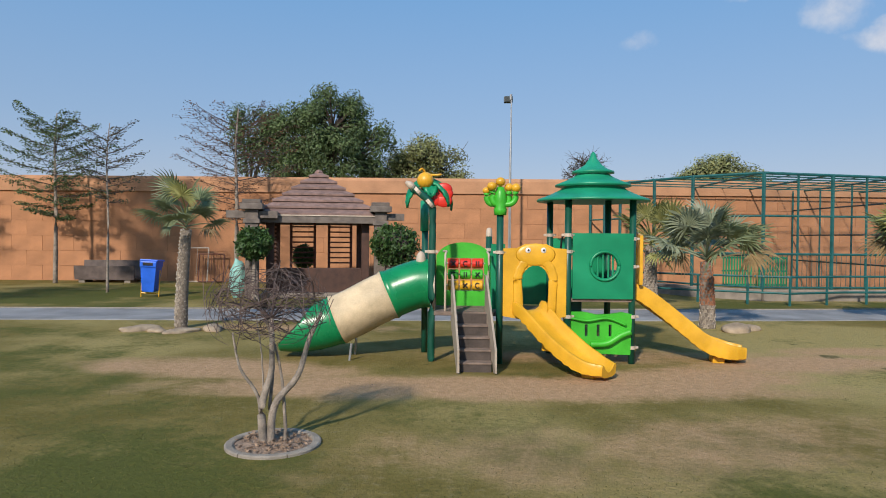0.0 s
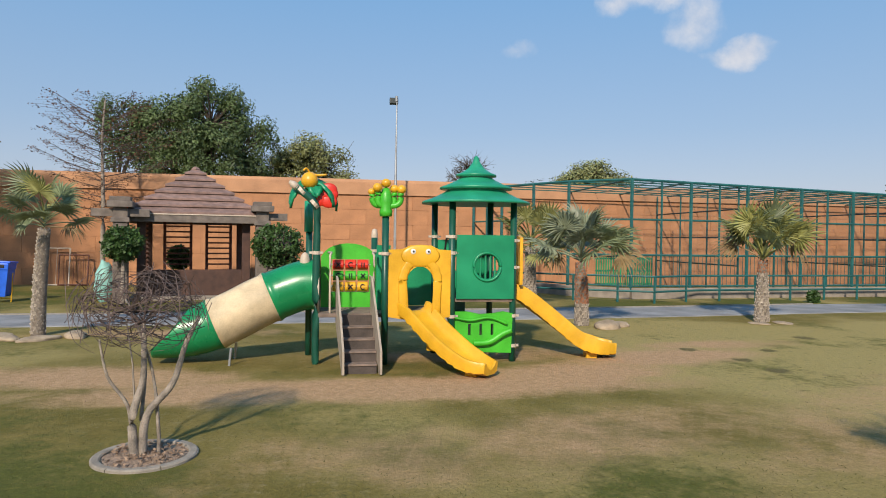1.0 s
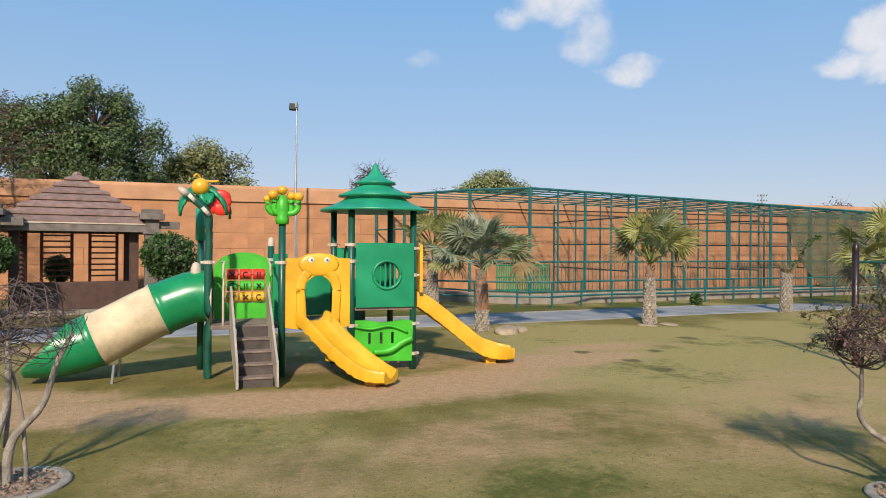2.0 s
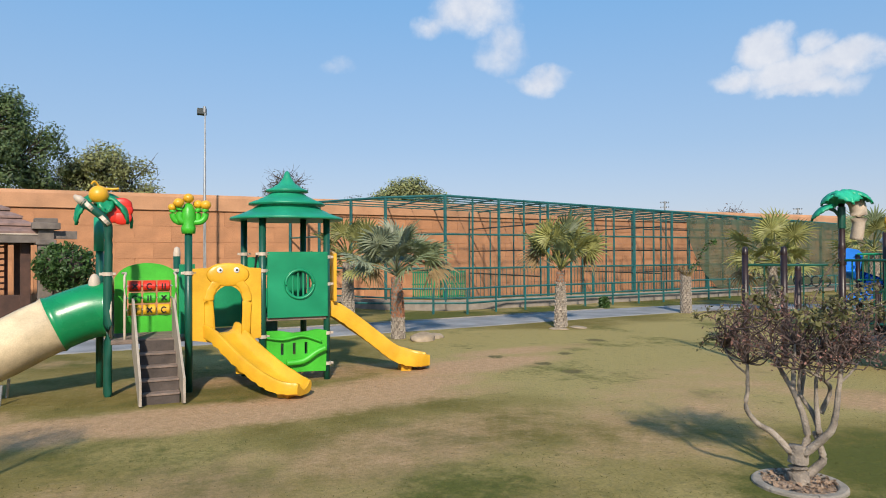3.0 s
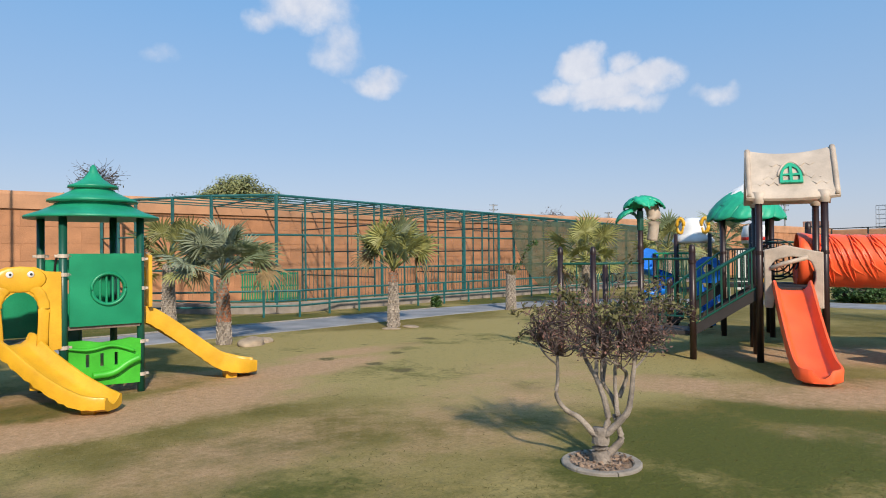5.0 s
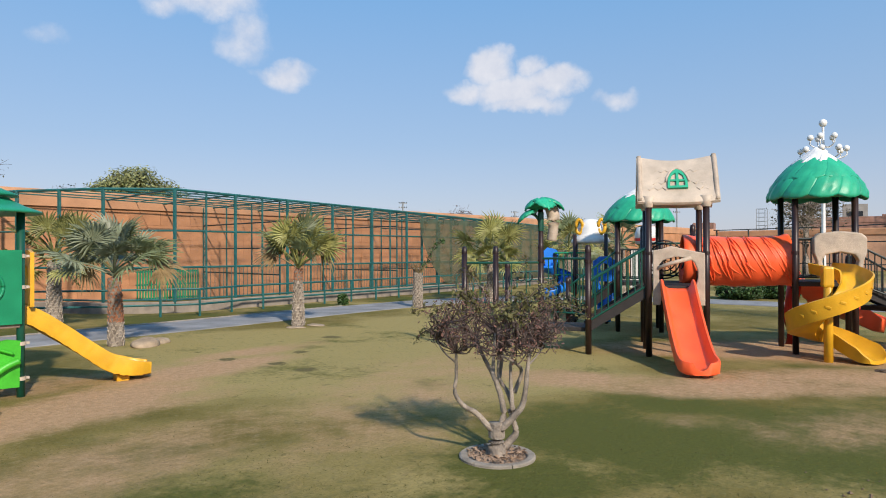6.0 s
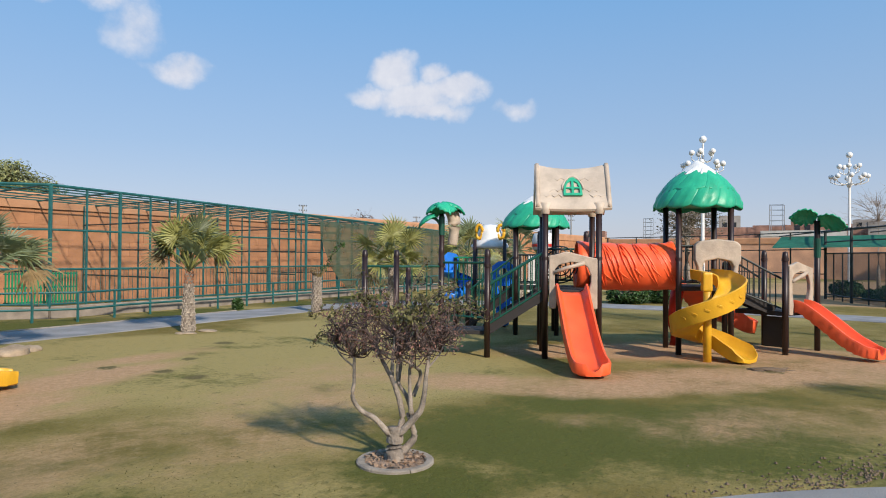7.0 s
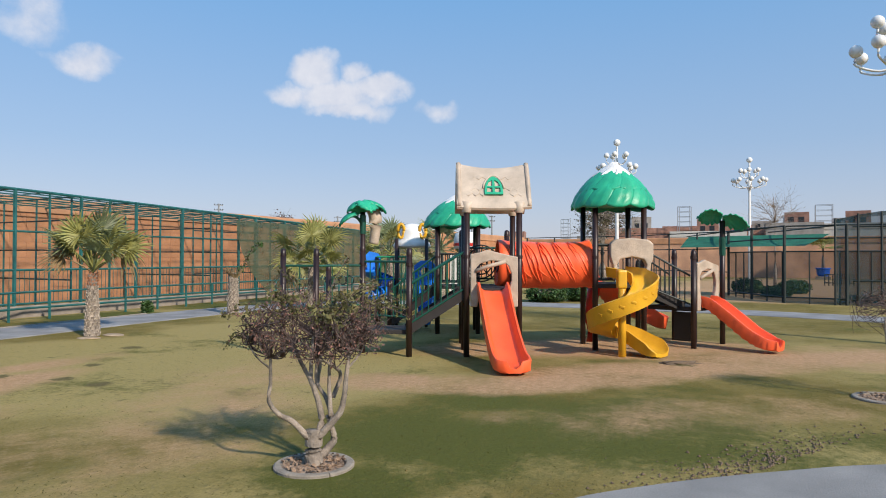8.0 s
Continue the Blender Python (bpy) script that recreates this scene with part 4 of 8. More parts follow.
# yellow arch with a worm face over the slide
bm = nb()
hole = [(0.30, 0.70), (0.30, 1.22)] + [(0.515 + 0.215 * math.cos(radians(180 - a)), 1.22 + 0.27 * math.sin(radians(a))) for a in range(15, 180, 15)] + [(0.73, 1.22), (0.73, 0.70)]
outl = [(0.03, 0.72), (hole[0][0] - 0.02, 0.68), *hole[1:-1], (0.75, 0.68), (0.98, 0.72), (0.98, 1.74), (0.80, 1.75), (0.68, 1.81), (0.36, 1.81), (0.24, 1.75), (0.03, 1.74)]
plate(bm, outl, [], 0.06, facing(BX[1] + 0.02, -0.14))
arch = part("arch_panel", bm, M["yellow"], ps, "yellow plastic arch panel with a smiling face")
bm = nb()
pth = [(BX[1] + 0.02 + 0.27, -0.14, 0.74), (BX[1] + 0.02 + 0.25, -0.15, 1.2)] + [(BX[1] + 0.02 + 0.515 + 0.27 * math.cos(radians(180 - a)), -0.15, 1.24 + 0.36 * math.sin(radians(a))) for a in range(10, 180, 12)] + \
      [(BX[1] + 0.02 + 0.78, -0.15, 1.2), (BX[1] + 0.02 + 0.76, -0.14, 0.74)]
pp = spline(pth, 3)
tube(bm, pp, [0.070 + 0.005 * math.sin(i * 1.3) for i in range(len(pp))], 10)
for v in bm.verts:
    v.co.y = -0.14 + (v.co.y + 0.14) * 0.20
part("caterpillar_body", bm, M["yellow"], arch, smooth=True)
bm = nb()
ball(bm, (BX[1] + 0.535, -0.14, 1.65), 0.20, 16, (1.5, 0.15, 0.85))
part("face", bm, M["yellow"], arch, smooth=True)
for dx in (-0.115, 0.115):
    bm = nb()
    ball(bm, (BX[1] + 0.535 + dx, -0.166, 1.715), 0.042, 12, (1, 0.4, 1))
    eye = part("eye", bm, M["white"], arch, smooth=True)
    bm = nb()
    ball(bm, (BX[1] + 0.535 + dx + 0.004, -0.182, 1.717), 0.017, 10, (1, 0.4, 1))
    part("pupil", bm, M["black"], arch, smooth=True)
# back panel behind the arch
bm = nb()
plate(bm, rect(0.0, 0.80, 1.0, 1.66), [circle(0.32, 1.28, 0.2)], 0.05, facing(BX[1] - 0.1, 0.86))
part("panel", bm, M["plastic_green"], ps)
bm = nb()
plate(bm, rect(0.0, 0.70, 0.22, 1.80), [], 0.05, facing(BX[1] - 0.10, 0.40))
part("panel", bm, M["plastic_green"], ps)


def chute(name, path, width, depth, material, parent, label, foot=True, wave=0.0, flare=1.0):
    """An open plastic slide with rolled rims along a path."""
    path = spline(path, 6)
    n = len(path)
    profs = []
    for i in range(n):
        w = width / 2 * (1 + (flare - 1) * (i / n) ** 6)
        q = max(0.0, (i - (n - 9)) / 8.3)
        w = max(0.13, w * math.sqrt(1 - q * q))           # rounded mouth
        d = depth * (1.0 - 0.3 * q)
        o = 0.012 * wave * math.sin(i * 2.6)
        drip = 0.022 * wave * (0.8 + 0.2 * math.sin(i * 2.6)) * (1 - q)      # moulded flames hanging below the rim
        profs.append([(-w - 0.045, d - 0.02), (-w - 0.03, d + 0.012), (-w, d + 0.012), (-w + 0.02, d - 0.02), (-w + 0.04, 0.05), (-w + 0.10, 0.008), (0, 0), (w - 0.10, 0.008), (w - 0.04, 0.05),
                      (w - 0.02, d - 0.02), (w, d + 0.012), (w + 0.03, d + 0.012), (w + 0.045, d - 0.02), (w + 0.035 + o, -0.03 - drip), (w - 0.03, -0.065), (-w + 0.03, -0.065), (-w - 0.035 - o, -0.03 - drip)])
    bm = nb()
    sweep(bm, path, profs)
    ob = part(name, bm, material, parent, label, smooth=True)
    m = ob.modifiers.new("edge", "EDGE_SPLIT")
    m.split_angle = radians(50)
    return ob


s1 = chute("slide", [(1.46, 0.02, 0.80), (1.52, -0.16, 0.77), (1.74, -0.46, 0.52), (2.0, -0.80, 0.28), (2.22, -1.06, 0.145), (2.42, -1.26, 0.115)], 0.46, 0.13, M["yellow"], ps, "curving yellow plastic slide", wave=1.0, flare=1.05)
s2 = chute("slide", [(3.02, 0.42, 1.02), (3.22, 0.42, 1.0), (3.62, 0.40, 0.72), (3.96, 0.36, 0.46), (4.28, 0.30, 0.22), (4.58, 0.25, 0.13), (4.84, 0.21, 0.115)], 0.46, 0.17, M["yellow"], ps, "scalloped yellow plastic slide", wave=1.4)
for x, y, tx in ((2.25, -1.0, 40), (4.45, 0.27, 8), (1.78, -0.42, 40)):
    z1 = 0.10 if x != 1.78 else 0.42
    bm = nb()
    box(bm, (-0.09, -0.14, z1 - 0.16 if x == 1.78 else -0.02), (0.09, 0.14, z1), 0.02, pose(x, y, 0, 0, 0, -tx))
    part("foot", bm, M["yellow"], s1 if x < 3 else s2)

# tunnel slide
TC = spline([(-0.02, 0.42, 1.17), (-0.22, 0.42, 1.155), (-0.52, 0.41, 1.05), (-0.86, 0.38, 0.90), (-1.28, 0.34, 0.68), (-1.70, 0.30, 0.51), (-2.05, 0.27, 0.45), (-2.36, 0.25, 0.445)], 6)


def tunnel(i0, i1, material, label, r0=0.385, open_end=False):
    bm = nb()
    fr = ring_frames(TC)
    rows = []
    for i in range(i0, i1 + 1):
        p, t, s, u = fr[i]
        k = (i - i0) / max(1, i1 - i0)
        arc = math.pi if not open_end else math.pi * (1 - 0.70 * min(1.0, max(0.0, (k - 0.22) / 0.78)) ** 0.75)
        r = r0 - (0.03 * k if open_end else 0) + (0.022 if i in (i0, i1) and not (open_end and i == i1) else 0.0)
        row = []
        for j in range(33):
            a = -arc + 2 * arc * j / 32
            row.append(bm.verts.new(p + s * (math.sin(a) * r) - u * (math.cos(a) * r)))
        rows.append(row)
    for a, b in zip(rows, rows[1:]):
        for j in range(32):
            bm.faces.new((a[j], a[j + 1], b[j + 1], b[j]))
    ob = part("tunnel_section", bm, material, ps, label, smooth=True)
    so = ob.modifiers.new("thick", "SOLIDIFY")
    so.thickness, so.offset = 0.018, -1
    return ob


tunnel(0, 15, M["tunnel_green"], "glossy green tunnel slide section")
tunnel(15, 27, M["beige"], "weathered beige tunnel slide section")
tun_low = tunnel(27, len(TC) - 1, M["tunnel_green"], "green open end of the tunnel slide", open_end=True)
bm = nb()
tube(bm, [(-1.22, 0.0, 0.26), (-1.25, -0.02, -0.05)], 0.02, 8)
part("leg", bm, M["metal"], tun_low)
bm = nb()
tube(bm, [(-1.22, 0.5, 0.26), (-1.25, 0.52, -0.05)], 0.02, 8)
part("leg", bm, M["metal"], tun_low)
bm = nb()
lathe(bm, [(0.40, 0), (0.47, 0.0), (0.47, 0.05), (0.40, 0.05)], 28, pose(0.0, 0.42, 1.17, 0, 90, 0))
part("tunnel_flange", bm, M["cream"], ps, "cream entry panel round the tunnel mouth")

# playhouse back panel with turning letter drums
bm = nb()
top = [(0.95, 0.72), (0.95, 1.60)] + [(0.50 + 0.42 * math.cos(radians(a)), 1.60 + 0.22 * math.sin(radians(a))) for a in range(20, 170, 15)] + [(0.05, 1.60), (0.05, 0.72)]
plate(bm, top, [rect(0.22, 1.02, 0.84, 1.56)], 0.05, facing(0.0, 0.86))
drum_panel = part("activity_panel", bm, M["lime"], ps, "lime green activity panel with rolling letter drums")
for r, (z, col) in enumerate(((1.47, "red"), (1.29, "lime"), (1.11, "yellow"))):
    bm = nb()
    tube(bm, [(0.2, 0.87, z), (0.86, 0.87, z)], 0.014, 6)
    part("rod", bm, M["metal"], drum_panel)
    for c in range(3):
        x = 0.33 + c * 0.20
        bm = nb()
        lathe(bm, [(0.0, -0.088), (0.07, -0.088), (0.082, -0.075), (0.082, 0.075), (0.07, 0.088), (0.0, 0.088)], 16, pose(x, 0.865, z, 0, 90, 0))
        drum = part("drum", bm, M[col], drum_panel, smooth=False)
        bm = nb()
        mark = (r + c) % 3
        if mark == 0:
            for tilt in (42, -42):
                box(bm, (-0.011, -0.004, -0.05), (0.011, 0.004, 0.05), 0, pose(x, 0.782, z, 0, tilt, 0))
        elif mark == 1:
            tube(bm, [(x + 0.035 * math.cos(a), 0.782, z + 0.042 * math.sin(a)) for a in [0.7 + k * 0.41 for k in range(13)]], 0.010, 6)
        else:
            box(bm, (-0.03, -0.004, -0.04), (-0.012, 0.004, 0.04), 0, pose(x, 0.782, z))
            box(bm, (0.008, -0.004, -0.04), (0.026, 0.004, 0.04), 0, pose(x, 0.782, z))
        part("letter_mark", bm, M["black"], drum)

# cactus finial
cactus = base("cactus_finial", pose(BX[1], -0.12, 2.24), "", "")
cactus.parent = ps
bm = nb()
lathe(bm, [(0.0, 0), (0.09, 0.0), (0.10, 0.08), (0.085, 0.12), (0.10, 0.2), (0.085, 0.34), (0.05, 0.42), (0, 0.44)], 14)
for sx, h, y in ((-0.12, 0.38, -0.02), (-0.2, 0.33, 0.03), (0.13, 0.36, 0.03), (0.22, 0.36, -0.02)):
    tube(bm, spline([(0, 0, 0.16), (sx * 0.7, y, 0.17), (sx, y, 0.24), (sx * 1.02, y, h)], 5), 0.046, 10)
part("cactus_body", bm, M["lime"], cactus, "moulded green plastic cactus", smooth=True)
for sx, h, y, r in ((0, 0.50, -0.02, 0.075), (-0.13, 0.43, -0.06, 0.075), (-0.21, 0.37, 0.03, 0.06), (0.13, 0.42, 0.03, 0.07), (0.23, 0.41, -0.03, 0.075)):
    bm = nb()
    ball(bm, (sx, y, h), r, 14, (1, 1, 0.9))
    part("fruit", bm, M["yellow"], cactus, "round yellow ball", smooth=True)


def blade(bm, m, length, width, droop, lobes=5, cup=0.25):
    """A moulded scalloped leaf that arches over and droops."""
    rows = []
    nseg = 12
    for i in range(nseg + 1):
        t = i / nseg
        w = width * (math.sin(math.pi * min(1.0, 0.12 + t * 0.95)) ** 0.6) * (1 + 0.16 * math.sin(t * lobes * 2 * math.pi)) if t < 1 else width * 0.12
        x = length * math.sin(t * droop) / droop if droop else length * t
        z = -length * (1 - math.cos(t * droop)) / droop if droop else 0
        rows.append([bm.verts.new(m @ Vector((x, s * w, z - abs(s) ** 2 * cup * w + 0.02 * math.cos(s * 9)))) for s in (-1, -0.66, -0.33, 0, 0.33, 0.66, 1)])
    for a, b in zip(rows, rows[1:]):
        for j in range(6):
            bm.faces.new((a[j], a[j + 1], b[j + 1], b[j]))


def moulded_leaf(parent, m, length, width, droop, material, name="leaf", label=""):
    bm = nb()
    blade(bm, m, length, width, droop)
    ob = part(name, bm, material, parent, label, smooth=True)
    so = ob.modifiers.new("thick", "SOLIDIFY")
    so.thickness = 0.03
    return ob


# bee flower on the bent post
bee = base("flower_finial", pose(-0.05, 0.35, 2.3), "", "")
bee.parent = ps
for turn, up_, ln_ in ((205, 0.50, 0.62), (165, 0.53, 0.6), (14, 0.50, 0.66), (-24, 0.52, 0.62), (90, 0.5, 0.5), (-75, 0.5, 0.4)):
    moulded_leaf(bee, pose(-0.02, -0.12, up_ - 0.02, 0, 0, turn), ln_, 0.13, 1.7, M["plastic_green"])
bm = nb()
for k in range(6):
    a = k * math.pi / 3
    ball(bm, (0.13 + 0.11 * math.cos(a) + 0.04 * (k % 2), -0.24, 0.27 + 0.10 * math.sin(a) - 0.02 * (k % 2)), 0.115, 12, (1.15, 0.22, 0.9))
part("petals", bm, M["red"], bee, "red moulded flower", smooth=True)
bm = nb()
ball(bm, (-0.06, -0.26, 0.47), 0.13, 18)
part("head", bm, M["yellow"], bee, "round yellow head", smooth=True)
for bend, thick in (([(-0.06, -0.26, 0.59), (-0.11, -0.3, 0.65), (-0.15, -0.32, 0.61)], 0.014), ([(0.0, -0.26, 0.56), (0.1, -0.3, 0.55), (0.19, -0.3, 0.56)], 0.018)):
    bm = nb()
    tube(bm, spline(bend, 4), thick, 8)
    part("feeler", bm, M["yellow"], bee, smooth=True)
bm = nb()
tube(bm, [(-0.10, 0.46, -0.30), (-0.10, 0.46, 0.2)], 0.07, 12)
part("collar", bm, M["roof_green"], bee, smooth=True)
bm = nb()
ball(bm, (-0.18, 0.33, 1.52), 0.10, 12, (0.8, 0.8, 1.6))
part("tunnel_bracket", bm, M["cream"], ps, "cream plastic bracket", smooth=True)

# ---- second play structure: local x along its front, y away ----
B = M["brown_post"]
PS2 = pose(11.7, 5.22, 0, 0, 0, -61.4)
ps2 = base("play_structure", PS2, "large playground set with brown posts, orange slides and green roofs", "playground")


def deck(x0, y0, x1, y1, z, parent=ps2):
    bm = nb()
    box(bm, (x0, y0, z - 0.09), (x1, y1, z), 0.01)
    return part("deck", bm, M["dark_deck"], parent, "dark coated steel deck")


def band(ob, x, y, z, r=0.058):
    bm = nb()
    tube(bm, [(x, y, z - 0.03), (x, y, z + 0.03)], r + 0.01, 12)
    part("band", bm, B, ob)


for x, y, top in ((0, 0, 2.86), (1, 0, 2.86), (0, 1, 2.86), (1, 1, 2.86), (2.68, 0.88, 3.05), (3.68, 0.88, 3.05), (2.68, 1.95, 3.05), (3.68, 1.95, 3.05),
                  (-0.5, 3.8, 2.75), (0.5, 3.8, 2.75), (-0.5, 4.8, 2.75), (0.5, 4.8, 2.75), (4.82, 1.16, 1.92), (4.96, 2.62, 1.95), (3.95, 2.1, 1.7)):
    ob = post(x, y, top, B, ps2, 0.058, cap=B if top < 2.5 else None)
    band(ob, x, y, 1.9)
for x, y, top in ((1.0, 2.0, 2.35), (0.0, 2.0, 2.35), (-1.09, 0.02, 1.92), (-2.03, 0.57, 2.0)):
    ob = post(x, y, top, B, ps2, 0.058, cap=B)
    band(ob, x, y, 1.75)
inv = PS2.inverted()
for wx, wy, top in ((10.26, 7.66, 1.9), (10.02, 8.25, 1.9), (11.35, 8.2, 1.6)):
    p = inv @ Vector((wx, wy, 0))
    post(p.x, p.y, top, B, ps2, 0.055, cap=B)
deck(0.02, 0.0, 0.98, 2.0, 1.3)
deck(2.7, 0.86, 3.66, 1.97, 1.36)
deck(-0.5, 3.8, 0.5, 4.8, 1.2)


def railing_panel(a, b, low, high, parent=ps2, material=None, gap=0.11, name="railing"):
    """Top and bottom rail with upright bars between two points; heights (at a, at b)."""
    material = material or M["cage_dark"]
    a, b = Vector((*a, 0)), Vector((*b, 0))
    bm = nb()
    tube(bm, [a + UP * high[0], b + UP * high[1]], 0.022, 8)
    top_rail = part(name, bm, material, parent)
    bm = nb()
    tube(bm, [a + UP * low[0], b + UP * low[1]], 0.018, 8)
    part("bottom_rail", bm, material, top_rail)
    n = max(2, int((b - a).length / gap))
    for k in range(1, n):
        t = k / n
        p = a.lerp(b, t)
        bm = nb()
        tube(bm, [p + UP * (low[0] + (low[1] - low[0]) * t), p + UP * (high[0] + (high[1] - high[0]) * t)], 0.012, 6)
        part("bar", bm, material, top_rail)
    return top_rail


def flight(a, b, width_dir, za, zb, steps):
    """Open stair with dark stringers between two points."""
    a, b, w = Vector((*a, 0)), Vector((*b, 0)), Vector((*width_dir, 0))
    first = None
    for k in (0, 1):
        bm = nb()
        sweep(bm, [a + w * k + UP * za, b + w * k + UP * zb], [(-0.025, -0.11), (0.025, -0.11), (0.025, 0.11), (-0.025, 0.11)])
        ob = part("stringer", bm, M["dark_deck"], ps2)
        first = first or ob
    for k in range(steps):
        t = (k + 0.5) / steps
        p = a.lerp(b, t) + UP * (za + (zb - za) * t)
        d = (b - a).normalized()
        bm = nb()
        c = [p - d * 0.1, p + d * 0.1, p + d * 0.1 + w, p - d * 0.1 + w]
        vs = [bm.verts.new(q) for q in c] + [bm.verts.new(q - UP * 0.03) for q in c]
        for fidx in ((0, 1, 2, 3), (7, 6, 5, 4), (0, 4, 5, 1), (1, 5, 6, 2), (2, 6, 7, 3), (3, 7, 4, 0)):
            bm.faces.new([vs[i] for i in fidx])
        part("tread", bm, M["dark_deck"], first)


TEAL = M["post_green"]
flight((-1.12, 0.05), (0.0, 0.05), (0, 0.85), 0.52, 1.24, 5)
railing_panel((-1.09, 0.02), (0, 0.02), (0.62, 1.32), (1.36, 2.02), material=TEAL)
railing_panel((-1.09, 0.92), (0, 0.98), (0.62, 1.32), (1.36, 2.02), material=TEAL)
railing_panel((-2.03, 0.57), (-1.09, 0.02), (0.75, 0.75), (1.80, 1.80), material=TEAL, gap=0.16)
railing_panel((0, 1.02), (0, 1.98), (1.42, 1.42), (2.1, 2.1), material=TEAL)
railing_panel((0, 2.0), (1, 2.0), (1.42, 1.42), (2.1, 2.1), material=TEAL)
railing_panel((2.68, 0.88), (3.08, 0.88), (1.44, 1.44), (2.16, 2.16))
railing_panel((2.68, 1.95), (3.68, 1.95), (1.44, 1.44), (2.16, 2.16))
railing_panel((3.68, 0.95), (3.68, 1.3), (1.44, 1.44), (2.16, 2.16))
flight((3.68, 1.25), (4.72, 1.45), (0.0, 0.62), 1.30, 0.86, 5)
railing_panel((3.68, 1.22), (4.80, 1.30), (1.36, 0.92), (2.12, 1.52))
railing_panel((3.68, 1.92), (4.70, 2.2), (1.36, 0.92), (2.12, 1.52))
pl = [inv @ Vector((x, y, 0)) for x, y in ((10.26, 7.66), (10.02, 8.25))]
railing_panel((pl[0].x, pl[0].y), (-2.03, 0.57), (0.95, 0.95), (1.72, 1.72), material=TEAL, gap=0.3)
railing_panel((pl[1].x, pl[1].y), (pl[0].x, pl[0].y), (0.95, 0.95), (1.72, 1.72), material=TEAL, gap=0.3)
# bridge and rails of the rear tower
deck(0.1, 2.02, 0.9, 3.78, 1.24)
for ax_, ay_, bx_, by_ in ((0.1, 2.05, 0.1, 3.75), (0.9, 2.05, 0.9, 3.75)):
    railing_panel((ax_, ay_), (bx_, by_), (1.34, 1.34), (2.02, 2.02), gap=0.13)
for ax_, ay_, bx_, by_ in ((-0.5, 3.8, 0.1, 3.8), (0.5, 3.8, 0.5, 4.8), (-0.5, 4.8, 0.5, 4.8)):
    railing_panel((ax_, ay_), (bx_, by_), (1.28, 1.28), (1.98, 1.98))
flight((-1.7, 3.95), (-0.5, 3.95), (0, 0.75), 0.25, 1.14, 5)
railing_panel((-1.7, 3.92), (-0.5, 3.92), (0.36, 1.26), (1.05, 1.96), material=TEAL)
railing_panel((-1.7, 4.74), (-0.5, 4.74), (0.36, 1.26), (1.05, 1.96), material=TEAL)
for px2, py2 in ((-1.7, 3.92), (-1.7, 4.74)):
    post(px2, py2, 1.15, B, ps2, 0.05, cap=B)
wheel_hub = Vector((0.42, 1.93, 1.76))
bm = nb()
tube(bm, [wheel_hub + Vector((0.03 * math.cos(a), 0, 0.03 * math.sin(a))) for a in [k * math.pi / 6 for k in range(13)]], 0.02, 6)
coil = part("coil_wheel", bm, M["black"], ps2, "black coiled wire wheel panel", smooth=True)
for rr_ in (0.14, 0.24, 0.33, 0.40):
    bm = nb()
    tube(bm, [wheel_hub + Vector((rr_ * math.cos(a), 0.02 * math.sin(3 * a), rr_ * math.sin(a))) for a in [k * math.pi / 14 for k in range(29)]], 0.017, 6)
    part("coil", bm, M["black"], coil, smooth=True)
for k in range(8):
    a = k * math.pi / 4 + 0.2
    bm = nb()
    tube(bm, [wheel_hub + Vector((0.05 * math.cos(a), 0, 0.05 * math.sin(a))), wheel_hub + Vector((0.25 * math.cos(a + 0.35), 0.01, 0.25 * math.sin(a + 0.35))), wheel_hub + Vector((0.40 * math.cos(a + 0.5), 0, 0.40 * math.sin(a + 0.5)))], 0.012, 6)
    part("spoke", bm, M["black"], coil, smooth=True)
# loop grips on the bridge rail
for k in range(4):
    bm = nb()
    cx = -2.3 - 0.16 * k
    tube(bm, [(cx + 0.08 * math.cos(a), 0.72 + 0.28 * k * 0.5 + 0.0, 1.42 + 0.09 * math.sin(a)) for a in [k2 * math.pi / 8 for k2 in range(17)]], 0.014, 6)
    part("grip_loop", bm, M["cage_dark"], ps2)
bm = nb()
box(bm, (-2.0, 0.1, 0.42), (-1.1, 0.95, 0.5), 0.01)
part("deck", bm, M["dark_deck"], ps2)

# lower deck turned aside, with the short slide
corner = [(4.82, 1.16), (5.77, 1.92), (4.96, 2.62), (4.1, 1.9)]
bm = nb()
vs = [bm.verts.new((x, y, 0.86)) for x, y in corner]
f = bm.faces.new(vs)
ex = bmesh.ops.extrude_face_region(bm, geom=[f])
bmesh.ops.translate(bm, verts=[g for g in ex["geom"] if isinstance(g, bmesh.types.BMVert)], vec=(0, 0, -0.09))
part("deck", bm, M["dark_deck"], ps2)
bm = nb()
plate(bm, rect(0.16, 0.12, 0.66, 0.74), [], 0.04, pose(4.45, 1.72, 0, 0, 0, -45))
part("under_panel", bm, M["black"], ps2, "dark panel below the deck")
p_leaf2 = post(5.77, 1.92, 2.72, B, ps2, 0.058)
bm = nb()
tube(bm, [(5.77, 1.92, 1.95), (5.77, 1.92, 2.35)], 0.068, 12)
part("sleeve", bm, TEAL, p_leaf2)


